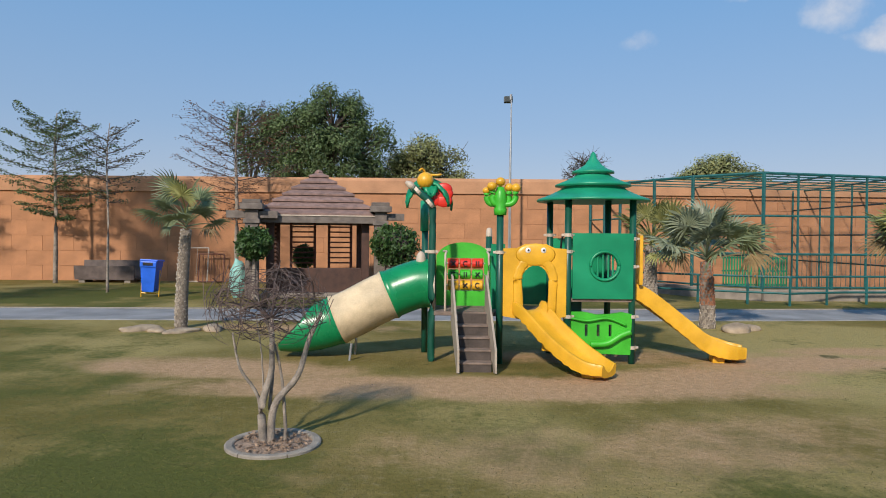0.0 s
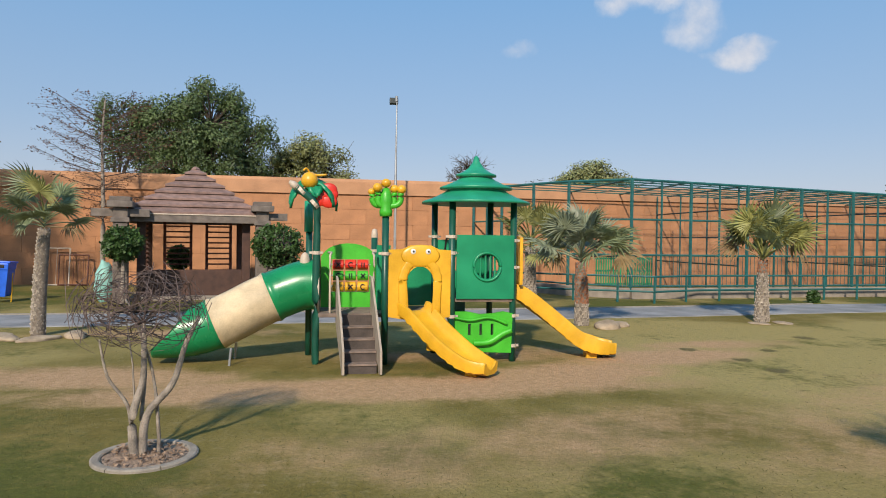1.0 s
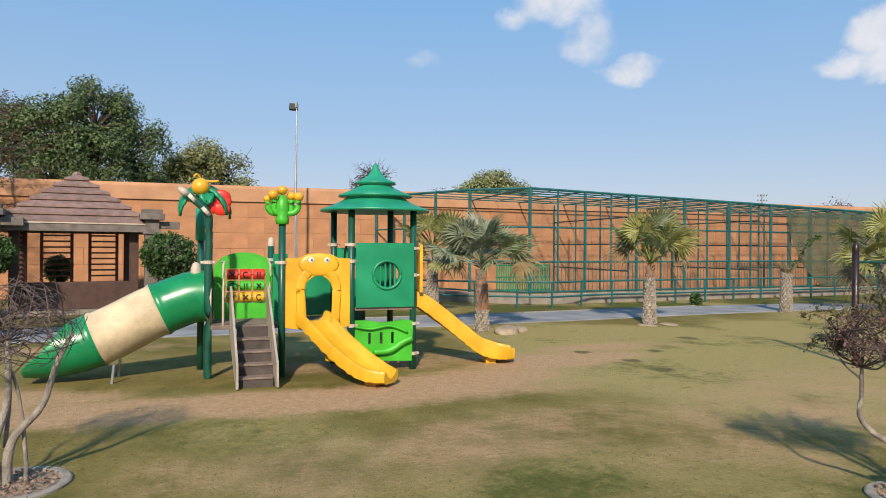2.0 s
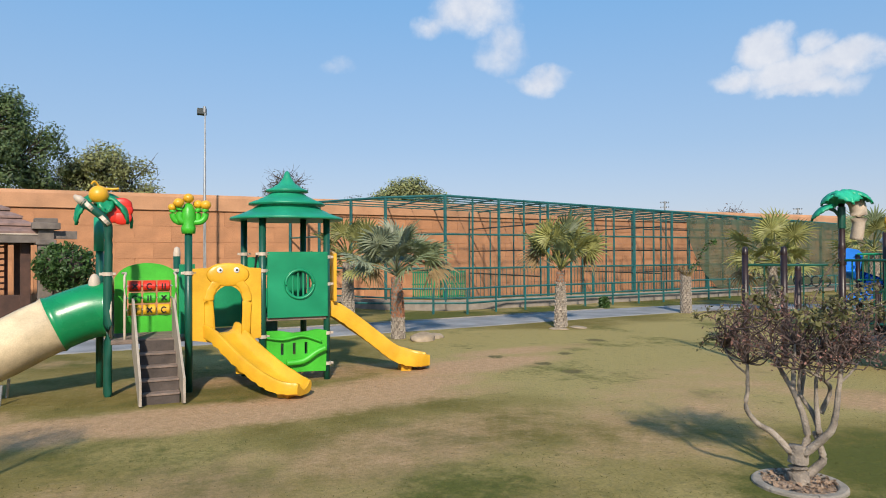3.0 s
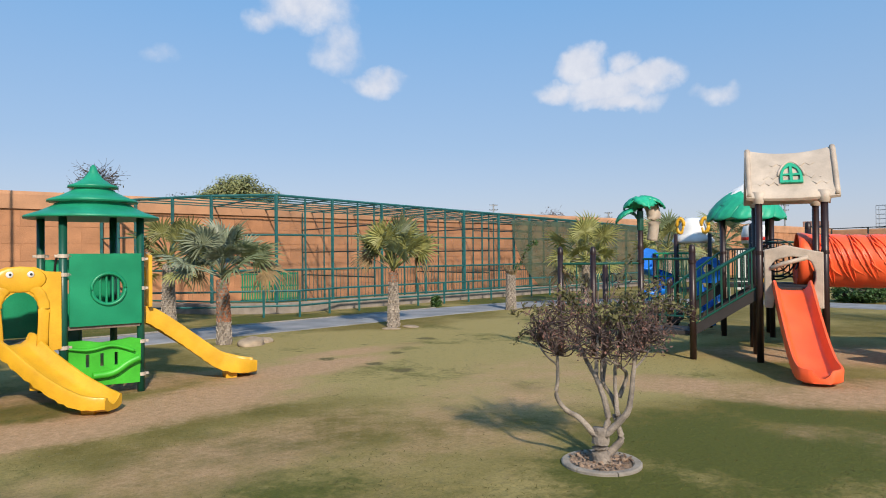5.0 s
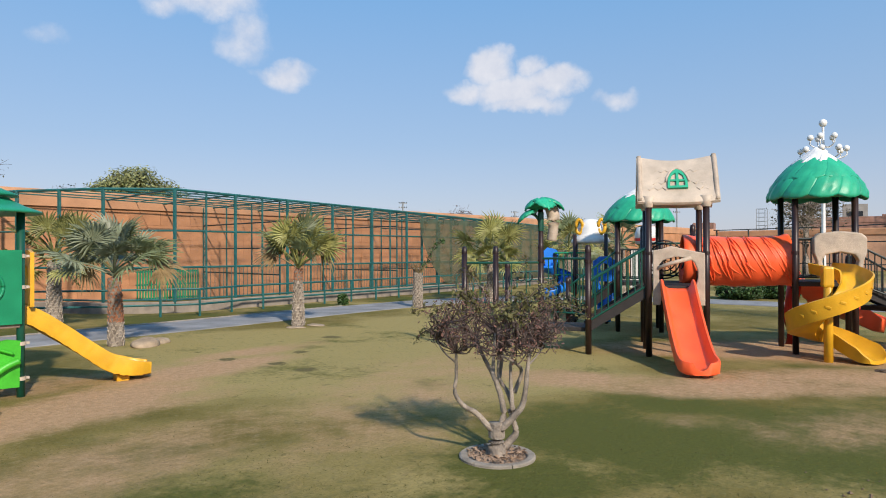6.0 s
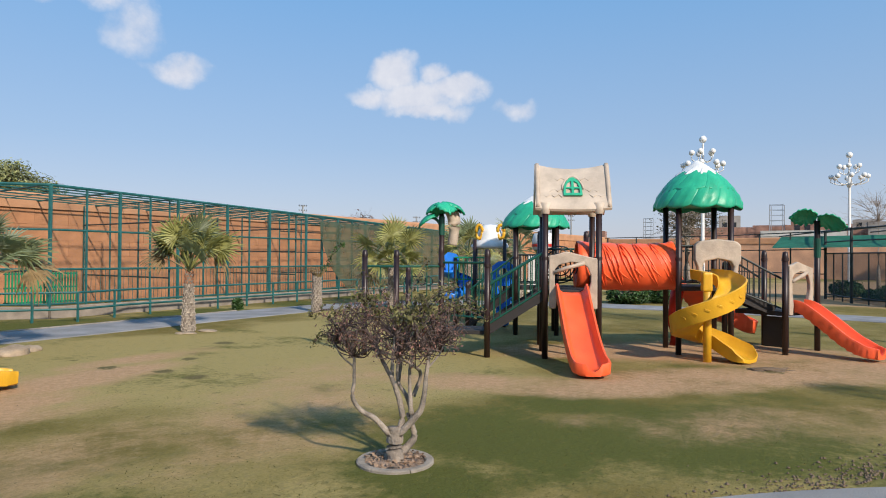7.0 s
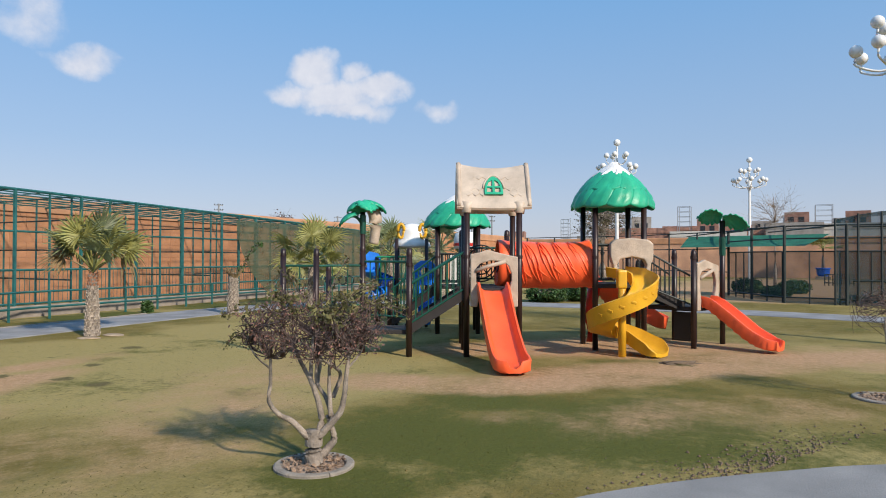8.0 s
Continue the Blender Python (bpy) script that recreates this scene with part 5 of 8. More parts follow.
def frame_panel(m, label):
    """A stone coloured moulded gate frame with an uneven opening."""
    bm = nb()
    outl = [(0.0, 0.0), (0.13, 0.0), (0.16, 0.22), (0.11, 0.48), (0.11, 0.74), (0.18, 0.82), (0.40, 0.88), (0.62, 0.86), (0.72, 0.78), (0.78, 0.62), (0.78, 0.50), (0.70, 0.22), (0.70, 0.0), (0.9, 0.0), (0.9, 0.95), (0.74, 0.98), (0.32, 1.08), (0.16, 1.03), (0.0, 1.0)]
    plate(bm, outl, [], 0.08, m)
    ob = part("gate_frame", bm, M["stone_plastic"], ps2, label)
    bv = ob.modifiers.new("round", "BEVEL")
    bv.width, bv.segments, bv.limit_method = 0.018, 2, "ANGLE"
    bm = nb()
    tube(bm, [m @ Vector(p) for p in ((0.10, 0.0, 0.68), (0.30, -0.02, 0.76), (0.66, 0.0, 0.86))], 0.038, 8)
    part("branch", bm, M["stone_plastic"], ob, smooth=True)
    return ob


frame_panel(pose(0.07, -0.07, 0.95), "stone coloured moulded gate frame")
frame_panel(pose(4.92, 1.19, 0.78, 0, 0, 38.7), "stone coloured moulded gate frame")
chute("slide", [(0.5, 0.02, 1.26), (0.5, -0.18, 1.18), (0.52, -0.62, 0.86), (0.56, -1.15, 0.46), (0.60, -1.62, 0.19), (0.63, -1.95, 0.12), (0.64, -2.12, 0.12)], 0.52, 0.16, M["orange"], ps2, "orange red plastic slide", wave=0.3, flare=1.12)
chute("slide", [(5.24, 1.56, 0.90), (5.36, 1.42, 0.86), (5.62, 1.10, 0.58), (5.86, 0.80, 0.30), (6.06, 0.55, 0.15), (6.22, 0.35, 0.12)], 0.44, 0.17, M["orange"], ps2, "short orange red plastic slide", wave=1.5)
chute("slide", [(3.3, 2.0, 1.3), (3.5, 2.45, 1.08), (3.85, 2.95, 0.78), (4.25, 3.2, 0.52), (4.65, 3.2, 0.34), (4.95, 3.1, 0.26)], 0.6, 0.3, M["orange"], ps2, "orange red slide behind the tower", wave=1.2)
rear_slide = [inv @ Vector(p) for p in ((15.7, 7.2, 1.12), (15.95, 7.05, 1.02), (16.4, 6.85, 0.66), (16.85, 6.68, 0.34), (17.25, 6.55, 0.22))]
chute("slide", rear_slide, 0.5, 0.18, M["yellow"], ps2, "yellow slide behind the cottage tower", wave=0.5)
bm = nb()
tube(bm, [(2.95, 2.35, -0.05), (2.95, 2.35, 0.5), (2.97, 2.32, 0.9), (3.0, 2.2, 1.3)], [0.12, 0.14, 0.13, 0.14], 12)
part("climbing_pole", bm, M["red"], ps2, "red moulded climbing pole", smooth=True)

# crawl tunnel with raised leaf veins
bm = nb()
ax = spline([(0.72, 1.45, 1.76), (1.4, 1.45, 1.735), (1.85, 1.44, 1.72), (2.3, 1.43, 1.735), (2.7, 1.42, 1.76)], 5)
rows = []
for i, (p, t, s, u) in enumerate(ring_frames(ax)):
    r = 0.49 + (0.02 if i in (0, 1, len(ax) - 2, len(ax) - 1) else 0.008 * math.sin(i * 1.7))
    rows.append([bm.verts.new(p + s * math.cos(a) * r + u * math.sin(a) * r) for a in [2 * math.pi * k / 28 for k in range(28)]])
for a, b in zip(rows, rows[1:]):
    for k in range(28):
        bm.faces.new((a[k], a[(k + 1) % 28], b[(k + 1) % 28], b[k]))
crawl = part("crawl_tunnel", bm, M["orange"], ps2, "orange red crawl tunnel with moulded leaf veins", smooth=True)
so = crawl.modifiers.new("thick", "SOLIDIFY")
so.thickness = 0.02
for k in range(5):
    x0 = 0.98 + k * 0.34
    for lean, a0, a1, side_, wide in ((0.50, 1.75, 4.25, 0.0, 0.022), (0.50, 1.80, 4.20, 0.10, 0.014), (0.50, 1.80, 4.20, -0.10, 0.014), (0.24, 2.3, 3.0, 0.05, 0.016), (0.24, 3.0, 3.7, -0.06, 0.016)):
        bm = nb()
        pts = []
        for j in range(11):
            t = j / 10
            a = a0 + (a1 - a0) * t
            pts.append((x0 - 0.14 + lean * t + side_ * math.sin(math.pi * t) + 0.03 * math.sin(t * 5 + k), 1.445 + 0.497 * math.cos(a), 1.738 + 0.497 * math.sin(a)))
        tube(bm, pts, [0.005 + wide * math.sin(math.pi * j / 10) for j in range(11)], 6)
        part("leaf_vein", bm, M["orange"], crawl, smooth=True)

# leaf roofs


def leaf_dome(cx, cy, rim_z, top_z, radius, parent):
    """A dome of overlapping moulded leaves with raised veins and pointed tips, white at its crown."""
    h = top_z - rim_z
    for tier, (s0, s1, n, material, ph) in enumerate(((0.0, 0.66, 11, "leaf_teal", 0.0), (0.36, 0.90, 8, "leaf_teal", 0.4), (0.66, 1.0, 9, "white", 0.1))):
        for k in range(n):
            a = 2 * math.pi * (k + ph) / n
            half = math.pi / n * 1.14
            bm = nb()
            rows = []
            for i in range(19):
                t = i / 18
                u = s0 + (s1 - s0) * t
                r, z = radius * (1 - u ** 1.75), rim_z + h * u
                row = []
                for j in range(11):
                    q = -1 + j / 5
                    aa = a + half * q * (1 - 0.10 * t) + 0.40 * t
                    vein = max(0.0, math.sin(2 * math.pi * (4.0 * t - 1.0 * abs(q))))
                    rib = max(0.0, 1 - abs(q) / 0.22)
                    lift = 1 + (0.055 * (1 - q * q) + 0.022 * vein * (1 - abs(q)) - 0.034 * rib) * (1 - 0.55 * t) + 0.018 * tier
                    tip = -0.075 * (1 - abs(q) ** 1.5) * (1 - t) ** 4
                    row.append(bm.verts.new((cx + r * lift * math.cos(aa), cy + r * lift * math.sin(aa), z + tip + 0.012 * tier)))
                rows.append(row)
            for p, q in zip(rows, rows[1:]):
                for j in range(10):
                    bm.faces.new((p[j], p[j + 1], q[j + 1], q[j]))
            bmesh.ops.remove_doubles(bm, verts=bm.verts, dist=1e-4)
            ob = part("roof_leaf", bm, M[material], parent, smooth=True)
            sm = ob.modifiers.new("thick", "SOLIDIFY")
            sm.thickness = 0.02


bm = nb()
tube(bm, [(3.18, 1.4, 3.0), (3.18, 1.4, 3.1)], [0.78, 0.64], 24)
dome_a = part("roof_base", bm, M["leaf_teal"], ps2, "green leaf shaped dome roof with a white top")
leaf_dome(3.18, 1.4, 2.97, 3.92, 0.83, dome_a)
bm = nb()
tube(bm, [(0.0, 4.3, 2.72), (0.0, 4.3, 2.8)], [0.8, 0.66], 24)
dome_b = part("roof_base", bm, M["leaf_teal"], ps2, "green leaf shaped dome roof")
leaf_dome(0.0, 4.3, 2.71, 3.5, 0.82, dome_b)

# moulded cottage roof
bm = nb()
n = 14
rows = []
for i in range(n + 1):
    x = -0.13 + 1.26 * i / n
    sag = 0.10 * (2 * i / n - 1) ** 2
    rows.append([bm.verts.new((x, 0.42 + (y - 0.5) * 0.62, z)) for y, z in ((-0.26, 2.80 + sag * 0.3), (-0.30, 2.84 + sag * 0.3), (-0.28, 2.92 + sag * 0.3), (-0.16, 3.02 + sag * 0.5), (0.10, 3.33 + sag * 0.8), (0.40, 3.62 + sag), (0.5, 3.67 + sag), (0.6, 3.62 + sag),
                                                 (0.9, 3.33 + sag * 0.8), (1.16, 3.02 + sag * 0.5), (1.28, 2.92), (1.30, 2.84), (1.26, 2.80), (0.9, 3.02), (0.5, 3.3 + sag), (0.1, 3.02))])
for a, b in zip(rows, rows[1:]):
    for j in range(16):
        bm.faces.new((a[j], a[(j + 1) % 16], b[(j + 1) % 16], b[j]))
bm.faces.new(rows[0][::-1])
bm.faces.new(rows[-1])
cottage = part("cottage_roof", bm, M["cream"], ps2, "cream moulded cottage roof with shingle relief", smooth=True)
es = cottage.modifiers.new("edge", "EDGE_SPLIT")
es.split_angle = radians(40)
for r in range(4):
    for c in range(9):
        t0 = (r + 0.2) / 4.6
        x = -0.06 + c * 0.128 + (0.06 if r % 2 else 0)
        if 0.42 < x < 0.74 and r < 3 or x > 1.08:
            continue
        y, z = -0.10 + 0.48 * t0, 3.10 + 0.52 * t0
        bm = nb()
        box(bm, (-0.047, -0.047, -0.012), (0.047, 0.047, 0.004), 0.004, pose(x, 0.42 + (y - 0.5) * 0.62 - 0.004, z + 0.010, 58, 0, 0) @ pose(0, 0, 0, -5, 0, 45 + random.uniform(-5, 5)))
        part("shingle", bm, M["cream"], cottage)
for x in (-0.09, 1.09):
    bm = nb()
    tube(bm, spline([(x, -0.06, 2.88), (x, 0.17, 3.38), (x, 0.41, 3.76)], 4), 0.04, 8)
    part("verge", bm, M["stone_plastic"], cottage, smooth=True)
W2 = pose(0.5, 0.01, 3.12, -32, 0, 0) @ Matrix.Diagonal((1.05, 1, 1.2, 1))
bm = nb()
arc = [(-0.15, 0.0), (0.15, 0.0), (0.145, 0.12)] + [(0.15 * math.cos(radians(a)) * (1 - 0.25 * math.sin(radians(a))), 0.12 + 0.24 * math.sin(radians(a))) for a in range(20, 170, 20)] + [(-0.145, 0.12)]
plate(bm, arc, [rect(-0.11, 0.04, -0.02, 0.13), rect(0.02, 0.04, 0.11, 0.13), [(-0.105, 0.16), (-0.02, 0.16), (-0.02, 0.29), (-0.08, 0.24)], [(0.02, 0.16), (0.105, 0.16), (0.08, 0.24), (0.02, 0.29)]], 0.04, pose(0, 0, 0) @ W2)
part("roof_window", bm, M["leaf_teal"], cottage, "green moulded arched window")
bm = nb()
tube(bm, [W2 @ Vector((1.18 * x, 0.02, 1.08 * z)) for x, z in arc[2:]], 0.018, 8)
part("window_hood", bm, M["cream"], cottage, smooth=True)
for x, y in ((0, 0), (1, 0), (0, 1), (1, 1)):
    bm = nb()
    lathe(bm, [(0.075, 2.74), (0.10, 2.80), (0.11, 2.95), (0.0, 2.96)], 12, pose(x, y, 0))
    part("post_cap", bm, M["cream"], ps2, smooth=True)
cottage.matrix_basis = Matrix.Translation((0.52, 0, 3.2)) @ Matrix.Diagonal((1.13, 1.06, 1.0, 1)) @ Matrix.Translation((-0.5, 0, -3.22))

# spiral slide
SC = Vector((2.98, 0.02, 0))
sp_path = []
for k in range(37):
    t = k / 36
    a = radians(40 - 295 * t)
    sp_path.append((SC.x + 0.42 * math.cos(a), SC.y + 0.42 * math.sin(a), 1.50 - 1.26 * t if t < 0.746 else 0.56 - 0.72 * (t - 0.746)))
end = Vector(sp_path[-1])
sp_path = [(3.10, 0.86, 1.56), (3.16, 0.66, 1.54), (3.23, 0.46, 1.52)] + sp_path + spline([(end.x + 0.14, end.y + 0.0, 0.38), (end.x + 0.36, end.y - 0.12, 0.29), (end.x + 0.56, end.y - 0.30, 0.17), (end.x + 0.70, end.y - 0.47, 0.10), (end.x + 0.80, end.y - 0.62, 0.085)], 3)
profs = []
for i in range(len(sp_path)):
    out_h = 0.27 if 9 < i < 30 else (0.14 + 0.014 * i if i <= 9 else max(0.19, 0.27 - 0.012 * (i - 29)))
    left = len(sp_path) - 1 - i
    if left < 13:                      # the flared mouth, its lips running out at the tip
        k = (1.0 + 0.22 * (1 - left / 13)) * math.sqrt(1 - (max(0, 5 - left) / 6.2) ** 2)
        hi = 0.19 * min(1.0, (left + 0.6) / 4)
        profs.append([(-0.27 * k, hi + 0.02), (-0.24 * k, hi + 0.035), (-0.19 * k, 0.06 * min(1, hi / 0.1)), (-0.11, 0.0), (0.11, 0.0), (0.19 * k, 0.06 * min(1, hi / 0.1)), (0.24 * k, hi), (0.27 * k, hi - 0.01), (0.23 * k, -0.05), (0.0, -0.07), (-0.23 * k, -0.05)])
        continue
    profs.append([(-0.25, out_h), (-0.22, out_h + 0.015), (-0.19, 0.06), (-0.12, 0.0), (0.12, 0.0), (0.19, 0.06), (0.22, 0.15), (0.25, 0.14), (0.22, -0.05), (0.0, -0.07), (-0.22, -0.05)])
bm = nb()
sweep(bm, sp_path, profs)
spiral = part("spiral_slide", bm, M["yellow"], ps2, "yellow plastic spiral slide", smooth=True)
es = spiral.modifiers.new("edge", "EDGE_SPLIT")
es.split_angle = radians(48)
bm = nb()
tube(bm, [(SC.x, SC.y, -0.1), (SC.x, SC.y, 1.62)], 0.075, 14)
part("column", bm, M["yellow"], spiral, smooth=True)
bm = nb()
box(bm, (SC.x - 0.10, SC.y - 0.09, 1.30), (SC.x + 0.08, SC.y + 0.11, 1.66), 0.04)
part("entry_block", bm, M["yellow"], spiral)
for k in range(7):
    t = 0.24 + 0.064 * k
    a = radians(40 - 295 * t)
    r = 0.652
    bm = nb()
    box(bm, (-0.05, -0.012, -0.022), (0.05, 0.012, 0.022), 0.01, pose(SC.x + r * math.cos(a), SC.y + r * math.sin(a), 1.50 - 1.26 * t + 0.12, 0, 0, math.degrees(a) + 90) @ pose(0, 0, 0, 9, 18, 0))
    part("boss", bm, M["yellow"], spiral)
# stone coloured hood over the spiral's entry
bm = nb()
hood = [(0.05, 0.0), (0.12, 0.0), (0.13, 0.15), (0.10, 0.30), (0.15, 0.41), (0.36, 0.46), (0.57, 0.41), (0.62, 0.30), (0.59, 0.15), (0.60, 0.0), (0.67, 0.0), (0.69, 0.30), (0.74, 0.45), (0.74, 0.72), (0.66, 0.80), (0.36, 0.84), (0.06, 0.80), (-0.02, 0.72), (-0.02, 0.45), (0.03, 0.30)]
plate(bm, hood, [], 0.18, pose(2.96, 0.66, 1.44) @ Matrix.Diagonal((1.15, 1, 1.02, 1)))
hd = part("entry_hood", bm, M["stone_plastic"], ps2, "stone coloured moulded entry hood")
bv = hd.modifiers.new("round", "BEVEL")
bv.width, bv.segments, bv.limit_method = 0.03, 3, "ANGLE"

# leaf finials
lp = Vector((-2.03, 0.57, 0))
leafpost = post(lp.x, lp.y, 2.78, B, ps2, 0.05)
bm = nb()
tube(bm, [lp + UP * 2.35, lp + UP * 2.72], 0.062, 12)
part("sleeve", bm, TEAL, leafpost)
for turn, ln_, w_, z, dr in ((15, 0.55, 0.24, 3.0, 1.2), (200, 0.42, 0.22, 2.98, 1.5), (-60, 0.5, 0.22, 3.0, 1.4), (110, 0.5, 0.22, 2.98, 1.4)):
    moulded_leaf(leafpost, pose(lp.x, lp.y, z, 0, -10, turn), ln_, w_, dr, M["leaf_teal"], label="scalloped green plastic leaf")
moulded_leaf(leafpost, pose(lp.x - 0.12, lp.y - 0.1, 2.76, 0, 0, 195), 0.45, 0.2, 1.3, M["leaf_teal"])
bm = nb()
tube(bm, spline([(lp.x, lp.y, 2.5), (lp.x - 0.1, lp.y - 0.02, 2.66), (lp.x - 0.3, lp.y - 0.05, 2.74)], 4), 0.03, 8)
part("stem", bm, TEAL, leafpost, smooth=True)
bm = nb()
tube(bm, spline([(lp.x + 0.20, lp.y + 0.15, 2.15), (lp.x + 0.24, lp.y + 0.15, 2.45), (lp.x + 0.22, lp.y + 0.15, 2.75), (lp.x + 0.10, lp.y + 0.15, 2.88)], 5), [0.10] * 6 + [0.13] * 6 + [0.12, 0.11, 0.1, 0.06], 12)
part("trunk_ornament", bm, M["stone_plastic"], ps2, "stone coloured curved trunk ornament", smooth=True)
for turn, ln_, up_ in ((150, 0.5, 0.04), (-20, 0.55, 0.0)):
    moulded_leaf(p_leaf2, pose(5.77, 1.92, 2.76 + up_, 48 if turn > 0 else -42, -22 if turn > 0 else -5, turn), ln_ * 1.15, 0.24, 1.1, M["leaf_teal"], label="scalloped green plastic leaf")

# blue play set further back
ps3 = base("play_structure", pose(15.95, 8.95, 0, 0, 0, -61), "small blue playground set with a white robot roof", "playground")
for x, y, top in ((-0.36, 0, 2.4), (0.46, 0, 2.4), (-0.36, 0.9, 2.4), (0.46, 0.9, 2.4), (-0.9, 0.1, 1.9), (-0.9, 0.9, 1.9)):
    post(x, y, top, B, ps3, 0.05)
bm = nb()
box(bm, (-0.36, 0, 0.9), (0.46, 0.9, 0.98))
part("deck", bm, M["dark_deck"], ps3)
bm = nb()
lathe(bm, [(0.30, 2.34), (0.56, 2.22), (0.58, 2.28), (0.50, 2.40), (0.40, 2.46), (0.39, 2.62), (0.33, 2.76), (0.20, 2.87), (0.0, 2.90)], 20, pose(0.05, 0.45, -0.06) @ Matrix.Diagonal((0.92, 0.92, 1, 1)))
robo = part("roof", bm, M["white"], ps3, "white moulded robot roof", smooth=True)
for dx in (-0.30, 0.30):
    bm = nb()
    tube(bm, [(0.05 + dx + 0.09 * math.cos(a), 0.2, 2.62 + 0.19 * math.sin(a)) for a in [k * math.pi / 8 for k in range(17)]], 0.045, 8)
    part("ear", bm, M["yellow"], robo, smooth=True)
bm = nb()
plate(bm, [(0.0, 0.3), (0.16, 0.3), (0.2, 0.95), (0.62, 0.95), (0.66, 0.3), (0.85, 0.3), (0.85, 1.7), (0.6, 1.88), (0.25, 1.88), (0.0, 1.7)], [circle(0.42, 1.45, 0.17)], 0.08, pose(0.12, -0.1, 0.45) @ Matrix.Diagonal((0.72, 1, 0.72, 1)))
part("arch_panel", bm, M["blue"], ps3, "bright blue plastic arch")
chute("slide", [(0.42, -0.1, 1.0), (0.42, -0.4, 0.8), (0.42, -0.8, 0.45), (0.4, -1.1, 0.2)], 0.3, 0.15, M["blue"], ps3, "blue plastic slide")
bm = nb()
hp = [(-0.85 + 0.27 * math.cos(radians(200 - 330 * k / 20)), 0.0 + 0.27 * math.sin(radians(200 - 330 * k / 20)), 1.55 - 0.8 * k / 20) for k in range(21)]
sweep(bm, hp, [(-0.18, 0.2), (-0.15, 0.02), (0, -0.02), (0.15, 0.02), (0.18, 0.15), (0.16, -0.06), (-0.16, -0.06)])
part("spiral_slide", bm, M["blue"], ps3, "blue plastic spiral slide", smooth=True)
bm = nb()
plate(bm, [(0, 1.5), (0.3, 1.5), (0.36, 1.9), (0.28, 2.0), (0.05, 2.05), (-0.05, 1.95)], [], 0.1, pose(-1.15, 0.05, 0, 0, 0, 10))
part("panel", bm, M["blue"], ps3)
railing_panel((-0.9, 0.0), (0.0, 0.0), (1.3, 1.3), (1.9, 1.9), parent=ps3, material=M["plastic_green"])
bm = nb()
plate(bm, rect(0, 0.95, 0.7, 2.0), [], 0.06, pose(1.1, 0.4, 0))
part("panel", bm, M["white"], ps3)
bm = nb()
tube(bm, [(1.9, 1.2, 0.0), (1.9, 1.2, 2.6)], 0.05, 10)
part("post", bm, B, ps3)
bm = nb()
lathe(bm, [(0.0, 2.14), (0.35, 2.14), (0.36, 2.4), (0.3, 2.6), (0.0, 2.64)], 16, pose(1.6, 0.9, 0))
tower_c = part("capsule", bm, M["white"], ps3, "white capsule with a red band", smooth=True)
bm = nb()
lathe(bm, [(0.362, 2.22), (0.368, 2.26), (0.364, 2.3)], 16, pose(1.6, 0.9, 0))
part("stripe", bm, M["red"], tower_c)

# ---- fan palms ----


def fan_mesh(name, rng, blades=20, spread=250.0, petiole=0.75, radius=0.72, droop=0.25, material=None):
    """One palm leaf: a stalk and a fan of narrow folded blades. Local x outwards."""
    bm = nb()
    tube(bm, spline([(0, 0, 0), (petiole * 0.5, 0, 0.03), (petiole, 0, -0.03)], 3), [0.022 - 0.0015 * k for k in range(7)], 5)
    for k in range(blades):
        a = radians(-spread / 2 + spread * k / (blades - 1)) + rng.uniform(-0.04, 0.04)
        L = radius * (0.72 + 0.28 * math.cos(a * 0.62)) * rng.uniform(0.88, 1.08)
        d = Vector((math.cos(a), math.sin(a), 0))
        n = Vector((-d.y, d.x, 0))
        hub = Vector((petiole - 0.03, 0, -0.03))
        prev = None
        sag = droop * rng.uniform(0.6, 1.6)
        for t, w in ((0.04, 0.008), (0.42, 0.030), (0.7, 0.019), (1.0, 0.002)):
            c = hub + d * L * t + UP * (0.05 * math.sin(t * 3) - sag * L * t ** 2.6)
            tri = [bm.verts.new(c - n * w + UP * 0.012 * w / 0.03), bm.verts.new(c - UP * 0.012 * w / 0.03), bm.verts.new(c + n * w + UP * 0.012 * w / 0.03)]
            if prev:
                bm.faces.new((prev[0], prev[1], tri[1], tri[0]))
                bm.faces.new((prev[1], prev[2], tri[2], tri[1]))
            prev = tri
    me = bpy.data.meshes.new(name)
    bm.to_mesh(me)
    bm.free()
    me.materials.append(material)
    return me


prng = random.Random(5)
FANS = {k: [fan_mesh("frond", prng, 22 + i, 230 + 20 * i, 0.66 + 0.09 * i, 0.50 + 0.05 * i, dr, M[k]) for i in range(3)] for k, dr in (("palm_leaf", 0.15), ("palm_grey", 0.13), ("palm_olive", 0.11), ("palm_dry", 0.6))}


def boot_mesh(name, material):
    """One cut leaf base on the trunk."""
    bm = nb()
    plate(bm, [(-0.05, -0.05), (0.05, -0.05), (0.03, 0.05), (0.0, 0.075), (-0.03, 0.05)], [], 0.03, pose(0, 0, 0, 14, 0, 0))
    me = bpy.data.meshes.new(name)
    bm.to_mesh(me)
    bm.free()
    me.materials.append(material)
    return me


BOOTS = {k: boot_mesh("leaf_base", M[k]) for k in ("palm_bark", "palm_red")}


